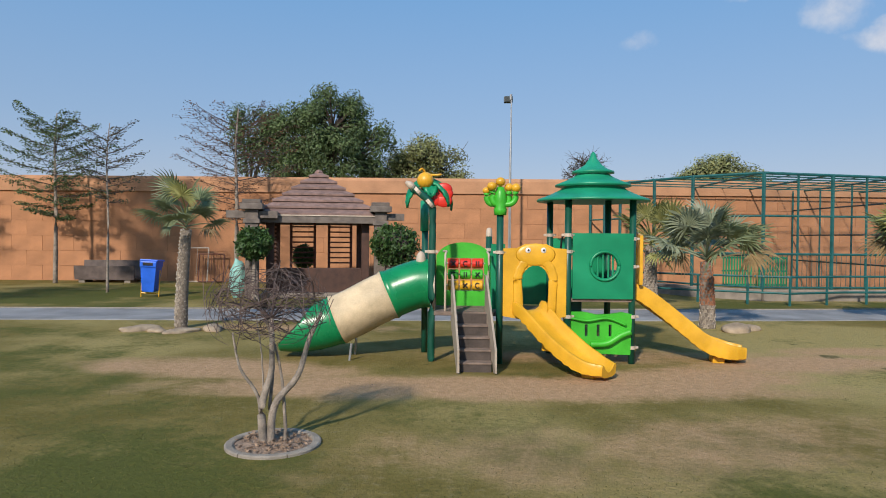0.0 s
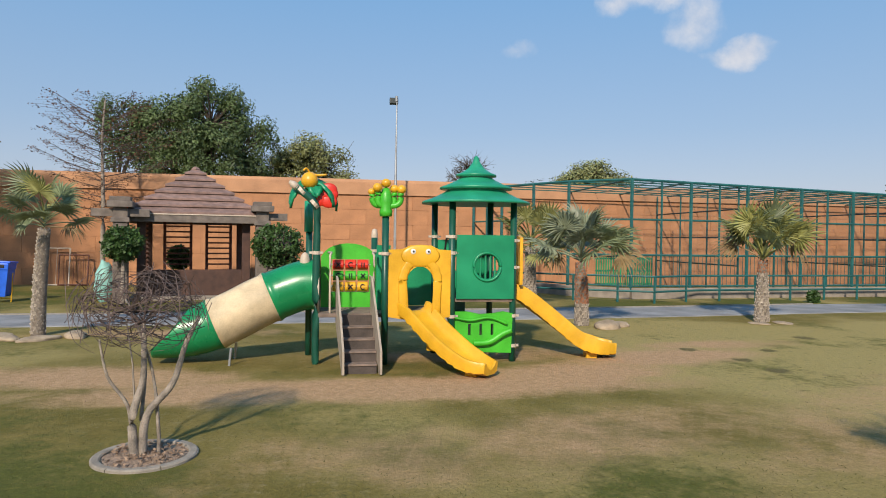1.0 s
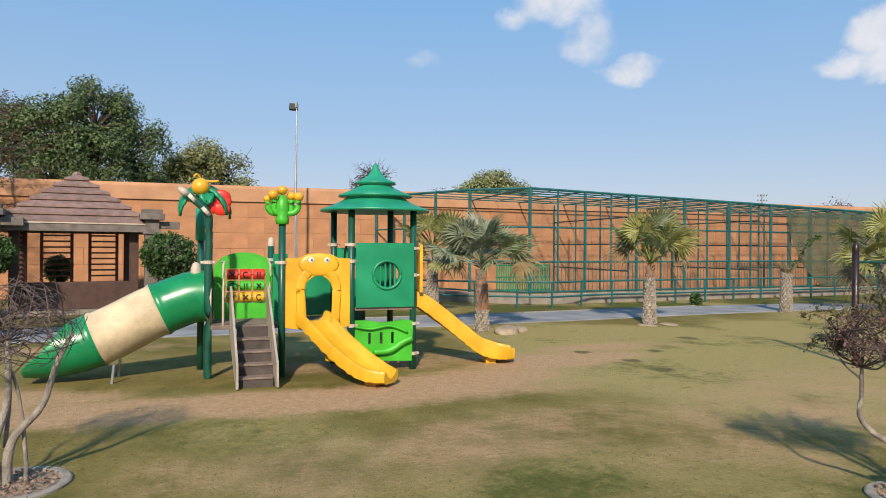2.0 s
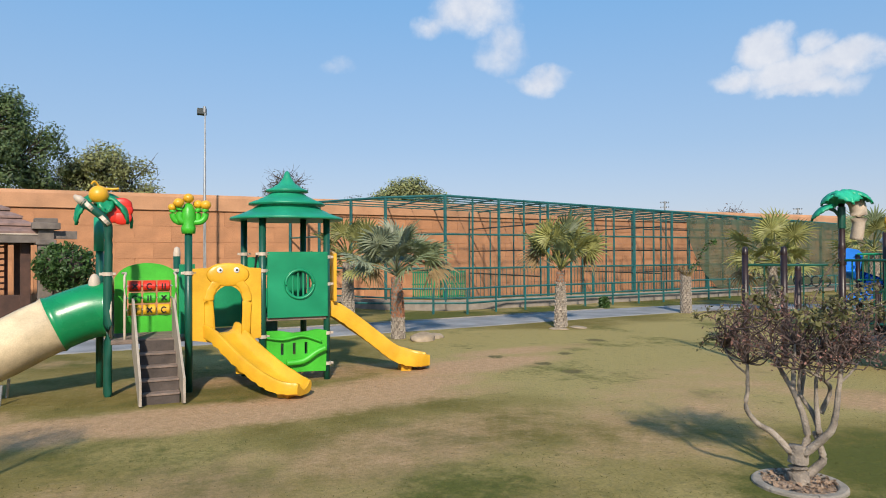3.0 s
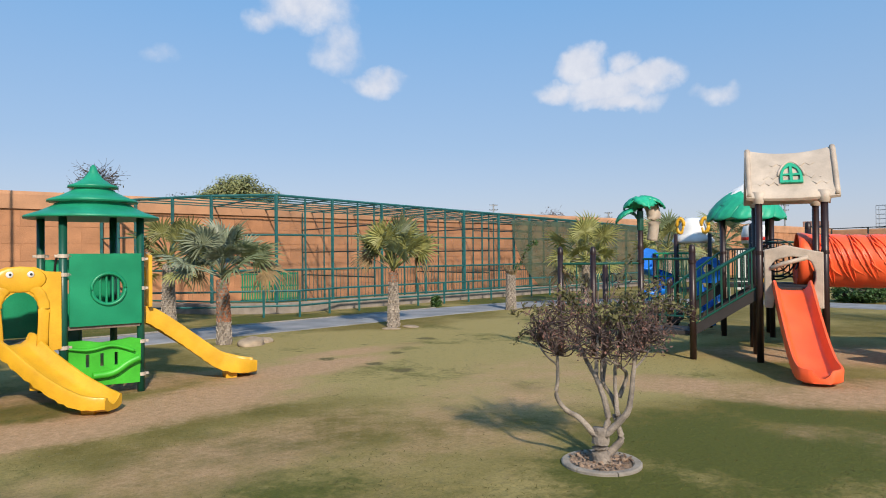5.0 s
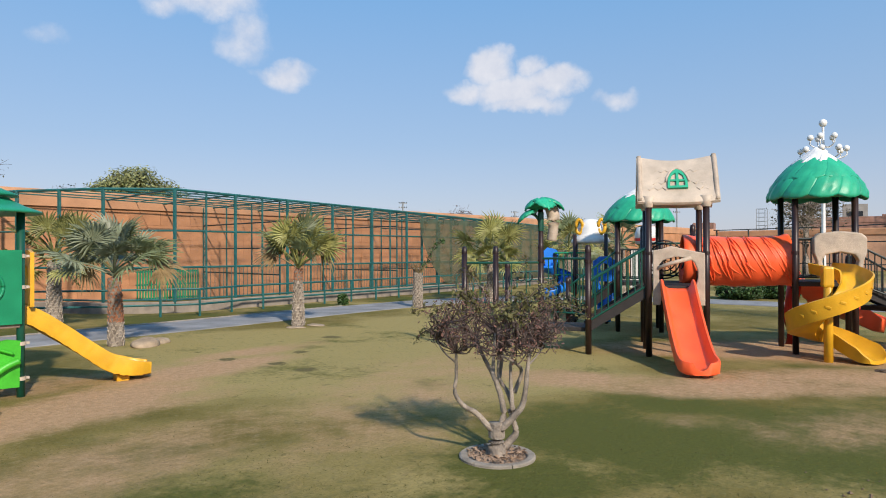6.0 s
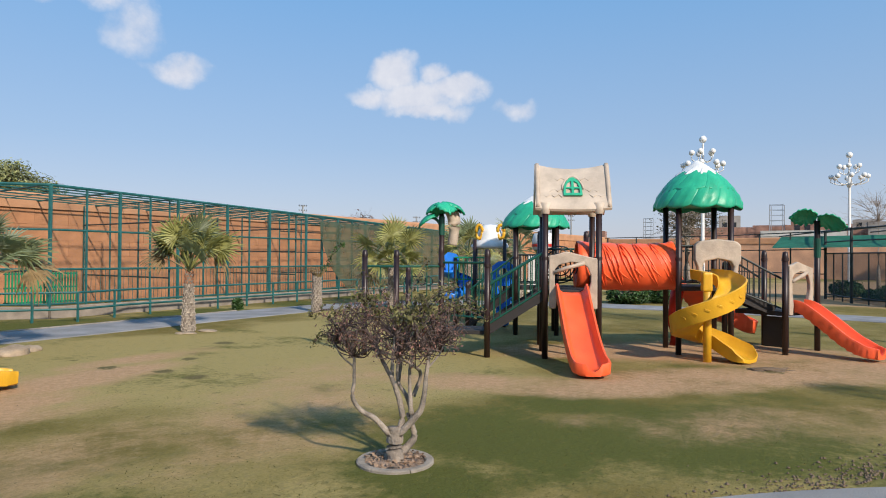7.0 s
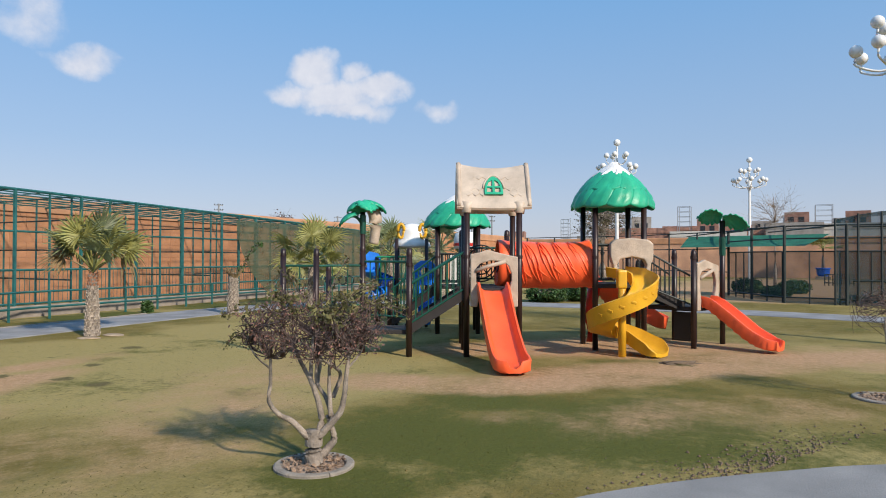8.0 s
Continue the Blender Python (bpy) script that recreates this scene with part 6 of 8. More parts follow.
def palm(x, y, trunk_h, r0, r1, fronds, size, seed, kinds, label, lean=(0, 0), red_from=2.0, spread_low=-22):
    rng = random.Random(seed)
    ob = base("fan_palm", pose(x, y, 0), label, "palm tree", "palms along the path")
    top = Vector((lean[0], lean[1], trunk_h))
    bm = nb()
    pts = spline([(0, 0, -0.05), (lean[0] * 0.3, lean[1] * 0.3, trunk_h * 0.4), top], 6)
    tube(bm, pts, [r0 * 1.02 + (r1 - r0) * (i / 12) for i in range(len(pts))], 14)
    trunk = part("trunk", bm, M["palm_core"], ob, "rough diamond patterned palm trunk", smooth=True)
    rows = int(trunk_h / 0.075)
    for i in range(rows):
        t = (i + 0.5) / rows
        c = Vector((lean[0] * t * t, lean[1] * t * t, trunk_h * t))
        rr = r0 * 1.08 + (r1 - r0) * t
        nn = 9
        for k in range(nn):
            a = 2 * math.pi * (k + (i % 2) * 0.5) / nn + rng.uniform(-0.13, 0.13)
            m = Matrix.Translation(c + UP * rng.uniform(-0.015, 0.015) + Vector((math.cos(a), math.sin(a), 0)) * (rr - 0.012)) @ Matrix.Rotation(a + math.pi / 2, 4, "Z") @ Matrix.Rotation(rng.uniform(-0.15, 0.1), 4, "X") @ Matrix.Diagonal((rng.uniform(0.6, 1.05) * rr / 0.15, 1.0, rng.uniform(0.65, 0.95), 1))
            shared("leaf_base", BOOTS["palm_red" if t > red_from else "palm_bark"], trunk, m)
    for k in range(fronds):
        t = (k + 0.5) / fronds
        a = k * 2.39996 + rng.uniform(-0.25, 0.25)
        el = radians(spread_low + (70 - spread_low) * t ** 1.15 + rng.uniform(-8, 8))
        kind = kinds[rng.randrange(len(kinds))] if t > 0.10 else ("palm_dry" if rng.random() < 0.4 else kinds[0])
        s = size * rng.uniform(0.85, 1.12)
        m = Matrix.Translation(top + UP * (0.02 + 0.22 * t)) @ Matrix.Rotation(a, 4, "Z") @ Matrix.Rotation(-el, 4, "Y") @ Matrix.Rotation(rng.uniform(-1.0, 1.0), 4, "X") @ Matrix.Diagonal((s, s, s, 1))
        shared("frond", FANS[kind][rng.randrange(3)], ob, m)
    return ob


palm(-5.34, 13.45, 2.0, 0.125, 0.10, 14, 0.74, 17, ["palm_leaf", "palm_leaf", "palm_olive"], "fan palm with a slim grey trunk and green leaves", lean=(0.10, 0.0), spread_low=0)
palm(5.7, 14.15, 1.42, 0.165, 0.12, 20, 1.08, 2, ["palm_grey", "palm_grey", "palm_leaf"], "fan palm with reddish trunk top and grey green leaves", lean=(-0.04, 0.0), red_from=0.35, spread_low=14)
palm(10.43, 14.42, 1.48, 0.175, 0.10, 24, 1.14, 3, ["palm_olive", "palm_olive", "palm_leaf"], "fan palm with a pale trunk and olive leaves", red_from=0.80, spread_low=32)
palm(6.0, 19.0, 1.7, 0.2, 0.14, 24, 1.1, 4, ["palm_olive"], "yellowish fan palm behind the path")
palm(20.1, 15.6, 1.55, 0.19, 0.13, 22, 1.30, 6, ["palm_olive"], "fan palm with olive leaves")
palm(21.3, 12.9, 1.9, 0.19, 0.13, 17, 1.1, 7, ["palm_olive", "palm_leaf"], "fan palm beyond the playground")
palm(27.5, 14.0, 2.2, 0.19, 0.13, 17, 1.2, 9, ["palm_leaf"], "tall fan palm beyond the playground")
palm(16.5, 16.0, 1.35, 0.18, 0.15, 0, 1, 8, ["palm_olive"], "palm stump with a tuft of cut stalks and a vine")
stump = base("climbing_vine", pose(16.5, 15.95, 1.2), "leafy vine growing on the palm stump", "vine")
vr = np.random.default_rng(12)
bm = nb()
for k in range(26):
    a = k * 2.4
    tube(bm, [(0.1 * math.cos(a), 0.1 * math.sin(a), 0), (0.3 * math.cos(a), 0.3 * math.sin(a), 0.25 + 0.02 * (k % 7))], [0.02, 0.008], 5)
part("cut_stalk_tuft", bm, M["palm_dry"], stump, kind="stuff")
bm = nb()
vine = spline([(0, -0.1, 0.1), (0.35, -0.1, 0.45), (0.6, -0.15, 0.85), (0.9, -0.2, 1.1), (1.05, -0.2, 1.12)], 6)
tube(bm, vine, 0.012, 5)
part("stem", bm, M["twig"], stump)
v, f = leaf_mesh(vr, [tuple(p) for p in vine], 0.05, 0.05, 8)
from_arrays("leaves", v, f, M["leaf_bush"], stump, kind="stuff")

# stones round two palm feet


def stone(x, y, sx, sy, sz, seed):
    rng = random.Random(seed)
    bm = nb()
    bmesh.ops.create_icosphere(bm, subdivisions=3, radius=1.0)
    for v in bm.verts:
        k = 1 + 0.22 * noise.noise(v.co * 1.3 + Vector((seed, 0, 0))) + 0.07 * noise.noise(v.co * 4)
        v.co = Vector((v.co.x * sx * k, v.co.y * sy * k, v.co.z * sz * k))
    ob = part("stone", bm, M["rock"], smooth=True)
    ob.matrix_basis = pose(x, y, sz * 0.25, 0, 0, rng.uniform(0, 180))
    return tagged(ob, "flat tan garden stone at a palm foot", "stone", "stones at palm feet")


for i, (x, y, sx, sy, sz) in enumerate(((-6.0, 13.1, 0.42, 0.22, 0.13), (-5.1, 12.85, 0.38, 0.18, 0.10), (-4.6, 13.2, 0.34, 0.2, 0.14), (-5.6, 12.9, 0.25, 0.15, 0.1), (6.15, 13.75, 0.48, 0.30, 0.19), (6.5, 13.9, 0.25, 0.2, 0.13),
                                        (10.75, 14.1, 0.3, 0.2, 0.05), (10.1, 14.05, 0.25, 0.2, 0.05))):
    stone(x, y, sx, sy, sz * 0.65, i + 3)

# ---- planted shrubs in concrete rings ----


def kerb_ring(x, y, r, label):
    """Cast ring in six curved lengths with mulch inside."""
    ob = base("planting_ring", pose(x, y, 0), label, "planter", "planting rings")
    for k in range(6):
        bm = nb()
        a0, a1 = k * math.pi / 3 + 0.004, (k + 1) * math.pi / 3 - 0.004
        pts = [(r * math.cos(a0 + (a1 - a0) * i / 8), r * math.sin(a0 + (a1 - a0) * i / 8), 0) for i in range(9)]
        sweep(bm, pts, [(-0.04, -0.06), (-0.04, 0.02), (-0.026, 0.03), (0.026, 0.03), (0.04, 0.02), (0.04, -0.06)])
        part("kerb_stone", bm, M["kerb"], ob)
    bm = nb()
    lathe(bm, [(0.0, 0.024), (r * 0.4, 0.018), (r - 0.03, 0.006)], 24)
    for v in bm.verts:
        v.co.z += 0.02 * noise.noise(v.co * 9)
    soil = part("soil", bm, M["mulch"], ob, "dry leaf mulch", smooth=True)
    rng = np.random.default_rng(int(abs(x * 100)))
    a, q = rng.uniform(0, 6.28, 260), r * 0.9 * np.sqrt(rng.uniform(0, 1, 260))
    v, f = leaf_mesh(rng, np.stack([q * np.cos(a), q * np.sin(a), np.full(260, 0.04)], 1), 0.022, 0.006, 1, flat=0.7)
    from_arrays("litter", v, f, M["mulch"], ob, kind="stuff")
    return ob


def shrub(x, y, stems, crown_c, crown_r, twigs, leaves, seed, label, sprays=(), leaf="leaf_purple", curl=1.0, turn=0.0):
    """A pruned shrub: bare forked stems and a tangled crown of thin twigs."""
    rng = random.Random(seed)
    ob = base("shrub_tree", pose(x, y, 0, 0, 0, turn), label, "shrub")
    tips = []
    for pts, r in stems:
        bm = nb()
        sm = spline(pts, 5)
        sm = [p + Vector((rng.uniform(-1, 1), rng.uniform(-1, 1), 0)) * 0.0022 for p in sm]
        tube(bm, sm, [0.72 * r * (1 - (0.6 if r < 0.1 else 0.12) * i / len(sm)) * rng.uniform(0.985, 1.02) for i in range(len(sm))], 10)
        part("stem", bm, M["bark"], ob, smooth=True)
        if sm[-1].z > 0.85:
            tips.append(sm[-1])
    cc, cr = Vector(crown_c), Vector(crown_r)
    bm = nb()
    ends = []
    for k in range(twigs):
        d = Vector((rng.gauss(0, 1), rng.gauss(0, 1), rng.gauss(0.1, 0.8))).normalized()
        q = cc + Vector((d.x * cr.x, d.y * cr.y, d.z * cr.z)) * rng.uniform(0.72, 1.06)
        near = sorted(tips, key=lambda p: (p - q).length)
        src = near[rng.randrange(3)] if curl < 0.6 else tips[k % len(tips)]
        tang = d.cross(Vector((rng.gauss(0, 1), rng.gauss(0, 1), rng.gauss(0, 1)))).normalized()
        swing = 0.20 * curl * rng.uniform(0.4, 1.4)
        if curl < 0.6:
            path = [src, src.lerp(q, 0.4) + Vector((rng.gauss(0, 1), rng.gauss(0, 1), rng.gauss(0.3, 1))) * 0.07, src.lerp(q, 0.75) + tang * 0.05, q + UP * 0.03]
        elif k % 3 == 0:
            path = [src, src.lerp(q, 0.45) + tang * swing * 0.4 + UP * 0.04, q, q + tang * swing - UP * 0.03 * curl]
        else:
            q2 = q + tang * swing * 1.6
            back = (cc - q2).normalized()
            path = [q - tang * swing, q + d * 0.02, q + tang * swing * 0.8, q2 + back * swing * 0.6]
        path = spline(path, 3)
        tube(bm, path, [(0.0056 if curl < 0.6 else 0.0040) * (1 - 0.6 * i / len(path)) * (1.5 if k % 3 == 0 else 1.0) for i in range(len(path))], 3, caps=False)
        ends += [p for p in path[3::3]]
        if curl < 0.6:
            for j in range(2):
                p = path[rng.randrange(4, len(path))]
                e = p + Vector((rng.gauss(0, 1), rng.gauss(0, 1), rng.gauss(0.35, 0.8))).normalized() * rng.uniform(0.07, 0.17)
                tube(bm, [p, p.lerp(e, 0.5) + UP * 0.012, e], [0.004, 0.003, 0.0015], 3, caps=False)
                ends.append(e)
    for a, b, c in sprays:
        path = spline([a, b, c], 6)
        tube(bm, path, [0.007 * (1 - 0.7 * i / len(path)) for i in range(len(path))], 4, caps=False)
    part("twig_tangle", bm, M["twig"], ob, "tangle of thin dark twigs", kind="stuff")
    nrng = np.random.default_rng(seed)
    if leaves:
        pick = [tuple(e) for e in ends if nrng.random() < leaves]
        v, f = leaf_mesh(nrng, pick, 0.015, 0.03, 3)
        from_arrays("leaves", v, f, M[leaf], ob, "sparse small dry leaves", kind="stuff")
    if sprays:
        pts = [tuple(p) for a, b, c in sprays for p in spline([a, b, c], 8)]
        v, f = leaf_mesh(nrng, pts, 0.020, 0.028, 4)
        from_arrays("spray_leaves", v, f, M["leaf_spray"], ob, "small green leaves on long sprays", kind="stuff")
    return ob


kerb_ring(-1.53, 5.98, 0.39, "round pale concrete planting ring with dry mulch")
shrub(-1.58, 5.98, [([(-0.03, -0.02, 0), (-0.05, -0.03, 0.35), (0.03, 0, 0.7), (0.02, 0.02, 1.15)], 0.06), ([(0.02, 0, 0), (0.06, 0, 0.36), (0.26, 0.03, 0.62), (0.36, 0.05, 0.95), (0.47, 0.06, 1.2)], 0.055),
                    ([(-0.06, 0.02, 0.05), (-0.10, 0.03, 0.42), (-0.26, 0, 0.7), (-0.32, -0.02, 1.02)], 0.028), ([(0.15, 0.05, 0), (0.13, 0.05, 0.4), (0.07, 0.06, 0.8), (-0.1, 0.08, 1.25)], 0.026),
                    ([(0.0, 0.05, 0.3), (0.02, 0.08, 0.7), (-0.02, 0.1, 1.1), (-0.15, 0.1, 1.35)], 0.024), ([(-0.04, 0, 0.4), (-0.06, 0, 0.8), (-0.10, -0.05, 1.2)], 0.014)],
      (0.0, 0.02, 1.28), (0.54, 0.50, 0.31), 210, 0.0, 21, "bare grey shrub with a clipped tangle of curled twigs", curl=1.2)
srng = random.Random(61)
SPRAYS = []
for k in range(16):
    a = srng.uniform(-2.6, 0.9)
    r, z = srng.uniform(0.25, 0.5), srng.uniform(1.25, 1.45)
    e = srng.uniform(0.25, 0.5)
    SPRAYS.append(((math.cos(a) * r, math.sin(a) * r, z), (math.cos(a) * (r + e * 0.5), math.sin(a) * (r + e * 0.5), z + 0.14), (math.cos(a) * (r + e), math.sin(a) * (r + e), z + srng.uniform(0.05, 0.25))))
kerb_ring(5.12, 3.62, 0.32, "round pale concrete planting ring at the shrub foot")
shrub(5.11, 3.61, [([(0, 0, -0.02), (-0.01, 0.0, 0.15), (0.0, 0.0, 0.33)], 0.118), ([(-0.06, -0.02, 0.27), (-0.19, -0.05, 0.42), (-0.31, -0.08, 0.50), (-0.39, -0.1, 0.62), (-0.38, -0.1, 0.78), (-0.38, -0.12, 1.0)], 0.042),
                   ([(0.03, 0.0, 0.28), (0.06, 0.0, 0.43), (0.01, 0.02, 0.65), (-0.05, 0.04, 0.79), (-0.13, 0.06, 0.94), (-0.19, 0.1, 1.08)], 0.046), ([(-0.04, 0.04, 0.77), (-0.03, 0.1, 0.96), (-0.02, 0.14, 1.15)], 0.03), ([(0.02, 0.2, 0.7), (0.05, 0.24, 0.96), (0.0, 0.3, 1.1)], 0.028),
                   ([(0.03, -0.03, 0.27), (0.16, -0.06, 0.41), (0.23, -0.08, 0.51), (0.26, -0.1, 0.65), (0.28, -0.12, 0.87), (0.31, -0.1, 1.06)], 0.05), ([(0.16, -0.03, 0.42), (0.11, 0.06, 0.58), (0.01, 0.16, 0.75), (0.03, 0.22, 1.0)], 0.034),
                   ([(0.14, -0.03, 0.45), (0.13, 0.02, 0.69), (0.13, 0.02, 0.89), (0.18, 0.0, 1.05)], 0.032), ([(0.16, 0.04, 0.6), (0.23, 0.05, 0.8), (0.16, -0.1, 0.91), (0.02, -0.2, 1.0)], 0.03), ([(0.05, 0.03, 0.08), (0.17, 0.05, 0.21), (0.15, 0.03, 0.34), (0.11, 0.0, 0.45)], 0.055),
                   ([(-0.38, -0.1, 0.9), (-0.5, -0.15, 1.02), (-0.56, -0.1, 1.12)], 0.014), ([(0.28, -0.1, 0.88), (0.4, 0.0, 1.0), (0.46, 0.1, 1.1)], 0.016)],
      (-0.04, 0.0, 1.27), (0.66, 0.62, 0.32), 240, 0.5, 33, "clipped purplish shrub with twisted grey stems",
      sprays=[((0.3, 0.0, 1.3), (0.6, 0.0, 1.42), (0.86, 0.05, 1.32)), ((0.2, 0.0, 1.4), (0.42, 0.0, 1.62), (0.56, 0.05, 1.68)), ((0.3, 0.1, 1.3), (0.62, 0.2, 1.5), (0.8, 0.2, 1.46)), ((-0.4, 0, 1.3), (-0.62, 0, 1.42), (-0.82, 0.05, 1.36)),
              ((0.1, 0, 1.5), (0.2, 0.1, 1.72), (0.3, 0.15, 1.88)), ((-0.1, 0.1, 1.5), (-0.2, 0.2, 1.66), (-0.32, 0.3, 1.74)), ((-0.5, -0.1, 1.15), (-0.66, -0.1, 1.2), (-0.76, -0.1, 1.1)), *SPRAYS], leaf="leaf_purple", curl=0.3, turn=-51.8)
kerb_ring(10.95, -1.35, 0.36, "round concrete planting ring near the far slide")
shrub(10.95, -1.45, [([(0, 0, 0), (0.0, 0.0, 0.4), (0.05, 0, 0.8), (0.1, 0, 1.2)], 0.05), ([(0.02, 0, 0.2), (-0.2, 0.1, 0.6), (-0.3, 0.15, 1.1)], 0.03), ([(0, 0, 0.2), (0.2, -0.1, 0.7), (0.3, -0.1, 1.1)], 0.03)],
      (0.0, 0.0, 1.2), (0.5, 0.5, 0.3), 150, 0.1, 44, "bare clipped shrub in a planting ring")

# ---- trees ----


def tree(x, y, trunk_h, trunk_r, lobes, seed, leaf, label, clumps=90, count=60, leaf_size=0.14, puff=0.42, bark="bark_dark", twiggy=0):
    """A broad tree: trunk, forked limbs and leaf clumps heaped on several rounded lobes (x, y, z, radius, height)."""
    rng = random.Random(seed)
    ob = base("tree", pose(x, y, 0), label, "tree")
    cl = []
    weight = [l[3] * l[4] for l in lobes]
    while len(cl) < clumps:
        lx, ly, lz, lr, lh = rng.choices(lobes, weight)[0]
        d = Vector((rng.gauss(0, 1), rng.gauss(0, 1), rng.gauss(0.25, 1))).normalized()
        lump = 0.86 + 0.42 * noise.noise(d * 2.1 + Vector((seed + lx, lz, 0)))
        r = lump * rng.uniform(0.35, 1.0) ** 0.45
        cl.append(Vector((lx + d.x * lr * r, ly + d.y * lr * r, lz + d.z * lh * r)))
    bm = nb()
    p1 = Vector((0, 0, trunk_h))
    tube(bm, [(0, 0, -0.1), (rng.uniform(-0.1, 0.1), 0, trunk_h * 0.5), p1], [trunk_r * 1.25, trunk_r, trunk_r * 0.8], 10)
    part("trunk", bm, M[bark], ob, smooth=True)
    bm = nb()
    forks = [Vector((l[0] * 0.8, l[1] * 0.8, l[2] - 0.3 * l[4])) for l in lobes]
    for q in forks:
        tube(bm, spline([p1, p1.lerp(q, 0.5) + UP * 0.2, q], 3), [trunk_r * (0.45 - 0.04 * k) for k in range(7)], 6, caps=False)
    for c in cl:
        q = min(forks, key=lambda g: (g - c).length)
        br = spline([q, q.lerp(c, 0.5) + Vector((rng.uniform(-0.2, 0.2), rng.uniform(-0.2, 0.2), 0.15)), c], 3)
        tube(bm, br, [trunk_r * 0.15 * (1 - 0.11 * k) for k in range(7)], 4, caps=False)
        for k in range(2 + twiggy):
            e = c + Vector((rng.gauss(0, 1), rng.gauss(0, 1), rng.gauss(0.4, 0.8))) * puff * (1.0 + 0.3 * min(1, twiggy))
            tw = min(0.03, trunk_r * 0.085)
            tube(bm, [br[4], c.lerp(e, 0.5) + UP * 0.05, e], [tw, tw * 0.66, tw * 0.3], 3, caps=False)
    part("limb_work", bm, M[bark], ob, kind="stuff")
    if count:
        v, f = leaf_mesh(np.random.default_rng(seed), [tuple(c) for c in cl], leaf_size, puff, count, outward=0.62)
        from_arrays("crown", v, f, M[leaf], ob, kind="stuff")
    return ob


tree(-7.1, 41.0, 4.6, 0.4, [(0.2, 0, 9.0, 2.4, 2.2), (-1.9, 0.3, 8.0, 2.1, 2.3), (2.3, 0, 7.3, 1.9, 1.9), (0.4, -0.8, 6.6, 2.6, 2.0), (2.9, 0.2, 5.7, 1.3, 1.3), (-2.4, 0, 6.0, 1.7, 1.6)], 101, "leaf_dark",
     "large dense dark green tree behind the wall", clumps=190, count=230, leaf_size=0.085, puff=0.34)
tree(-12.2, 41.5, 4.4, 0.25, [(0.4, 0, 8.4, 1.5, 1.5), (1.6, 0, 8.6, 1.3, 1.3), (-0.6, 0, 8.8, 1.0, 1.2), (0.8, 0, 6.9, 1.9, 1.4)], 106, "leaf_dark", "dull green tree with a loose crown behind the wall", clumps=80, count=110, leaf_size=0.085, puff=0.32, twiggy=1)
tree(-1.1, 43.0, 4.0, 0.3, [(-0.3, 0, 7.1, 1.7, 1.4), (1.2, 0, 6.4, 1.5, 1.3), (-1.5, 0, 6.3, 1.3, 1.2), (2.0, 0, 5.4, 1.2, 0.9)], 102, "leaf_olive", "rounded olive green tree behind the wall", clumps=90, count=110, leaf_size=0.09, puff=0.32, twiggy=1)
tree(-3.6, 44.0, 4.0, 0.2, [(0, 0, 5.9, 1.1, 1.2), (0.5, 0, 6.4, 0.8, 0.9)], 112, "leaf_rust", "half bare rust brown tree behind the wall", clumps=40, count=24, leaf_size=0.07, puff=0.34, twiggy=3)
tree(9.4, 45.0, 4.0, 0.2, [(0, 0, 6.1, 1.6, 1.5), (0.6, 0, 6.8, 1.1, 0.9)], 104, "leaf_grey", "sparse bare tree behind the wall", clumps=70, count=5, leaf_size=0.07, puff=0.3, twiggy=3)
tree(18.6, 45.0, 4.0, 0.3, [(0, 0, 6.2, 2.0, 1.35), (1.7, 0, 5.9, 1.5, 1.1), (-1.6, 0, 5.7, 1.3, 1.0)], 105, "leaf_olive", "rounded yellow green tree behind the wall", clumps=110, count=120, leaf_size=0.09, puff=0.3)
tree(15.3, 47.0, 3.6, 0.2, [(0, 0, 5.2, 1.2, 1.0)], 113, "leaf_grey", "dry bush like tree behind the wall", clumps=30, count=40, leaf_size=0.08, puff=0.3, twiggy=3)
tree(27.0, 50.0, 4.6, 0.2, [(0, 0, 5.6, 0.65, 0.6)], 107, "leaf_olive", "small round tree top behind the wall", clumps=16, count=70, leaf_size=0.10, puff=0.2)
tree(52.0, 45.0, 3.4, 0.2, [(0, 0, 4.9, 1.9, 1.4)], 109, "leaf_rust", "far bare brown tree behind the wall", clumps=40, count=24, leaf_size=0.10, puff=0.35, twiggy=3)
tree(52.4, 12.6, 2.4, 0.25, [(0, 0, 4.6, 2.4, 1.8), (1.4, 0, 5.0, 1.6, 1.4), (-1.5, 0, 4.4, 1.6, 1.5)], 110, "leaf_grey", "bare pale tree beyond the enclosure", clumps=90, count=14, leaf_size=0.09, puff=0.5, bark="bark", twiggy=3)
tree(50.0, 0.4, 2.4, 0.10, [(0, 0, 4.8, 1.9, 1.5)], 111, "leaf_grey", "leafless tree beyond the far wall", clumps=36, count=0, puff=0.5, bark="bark", twiggy=3)


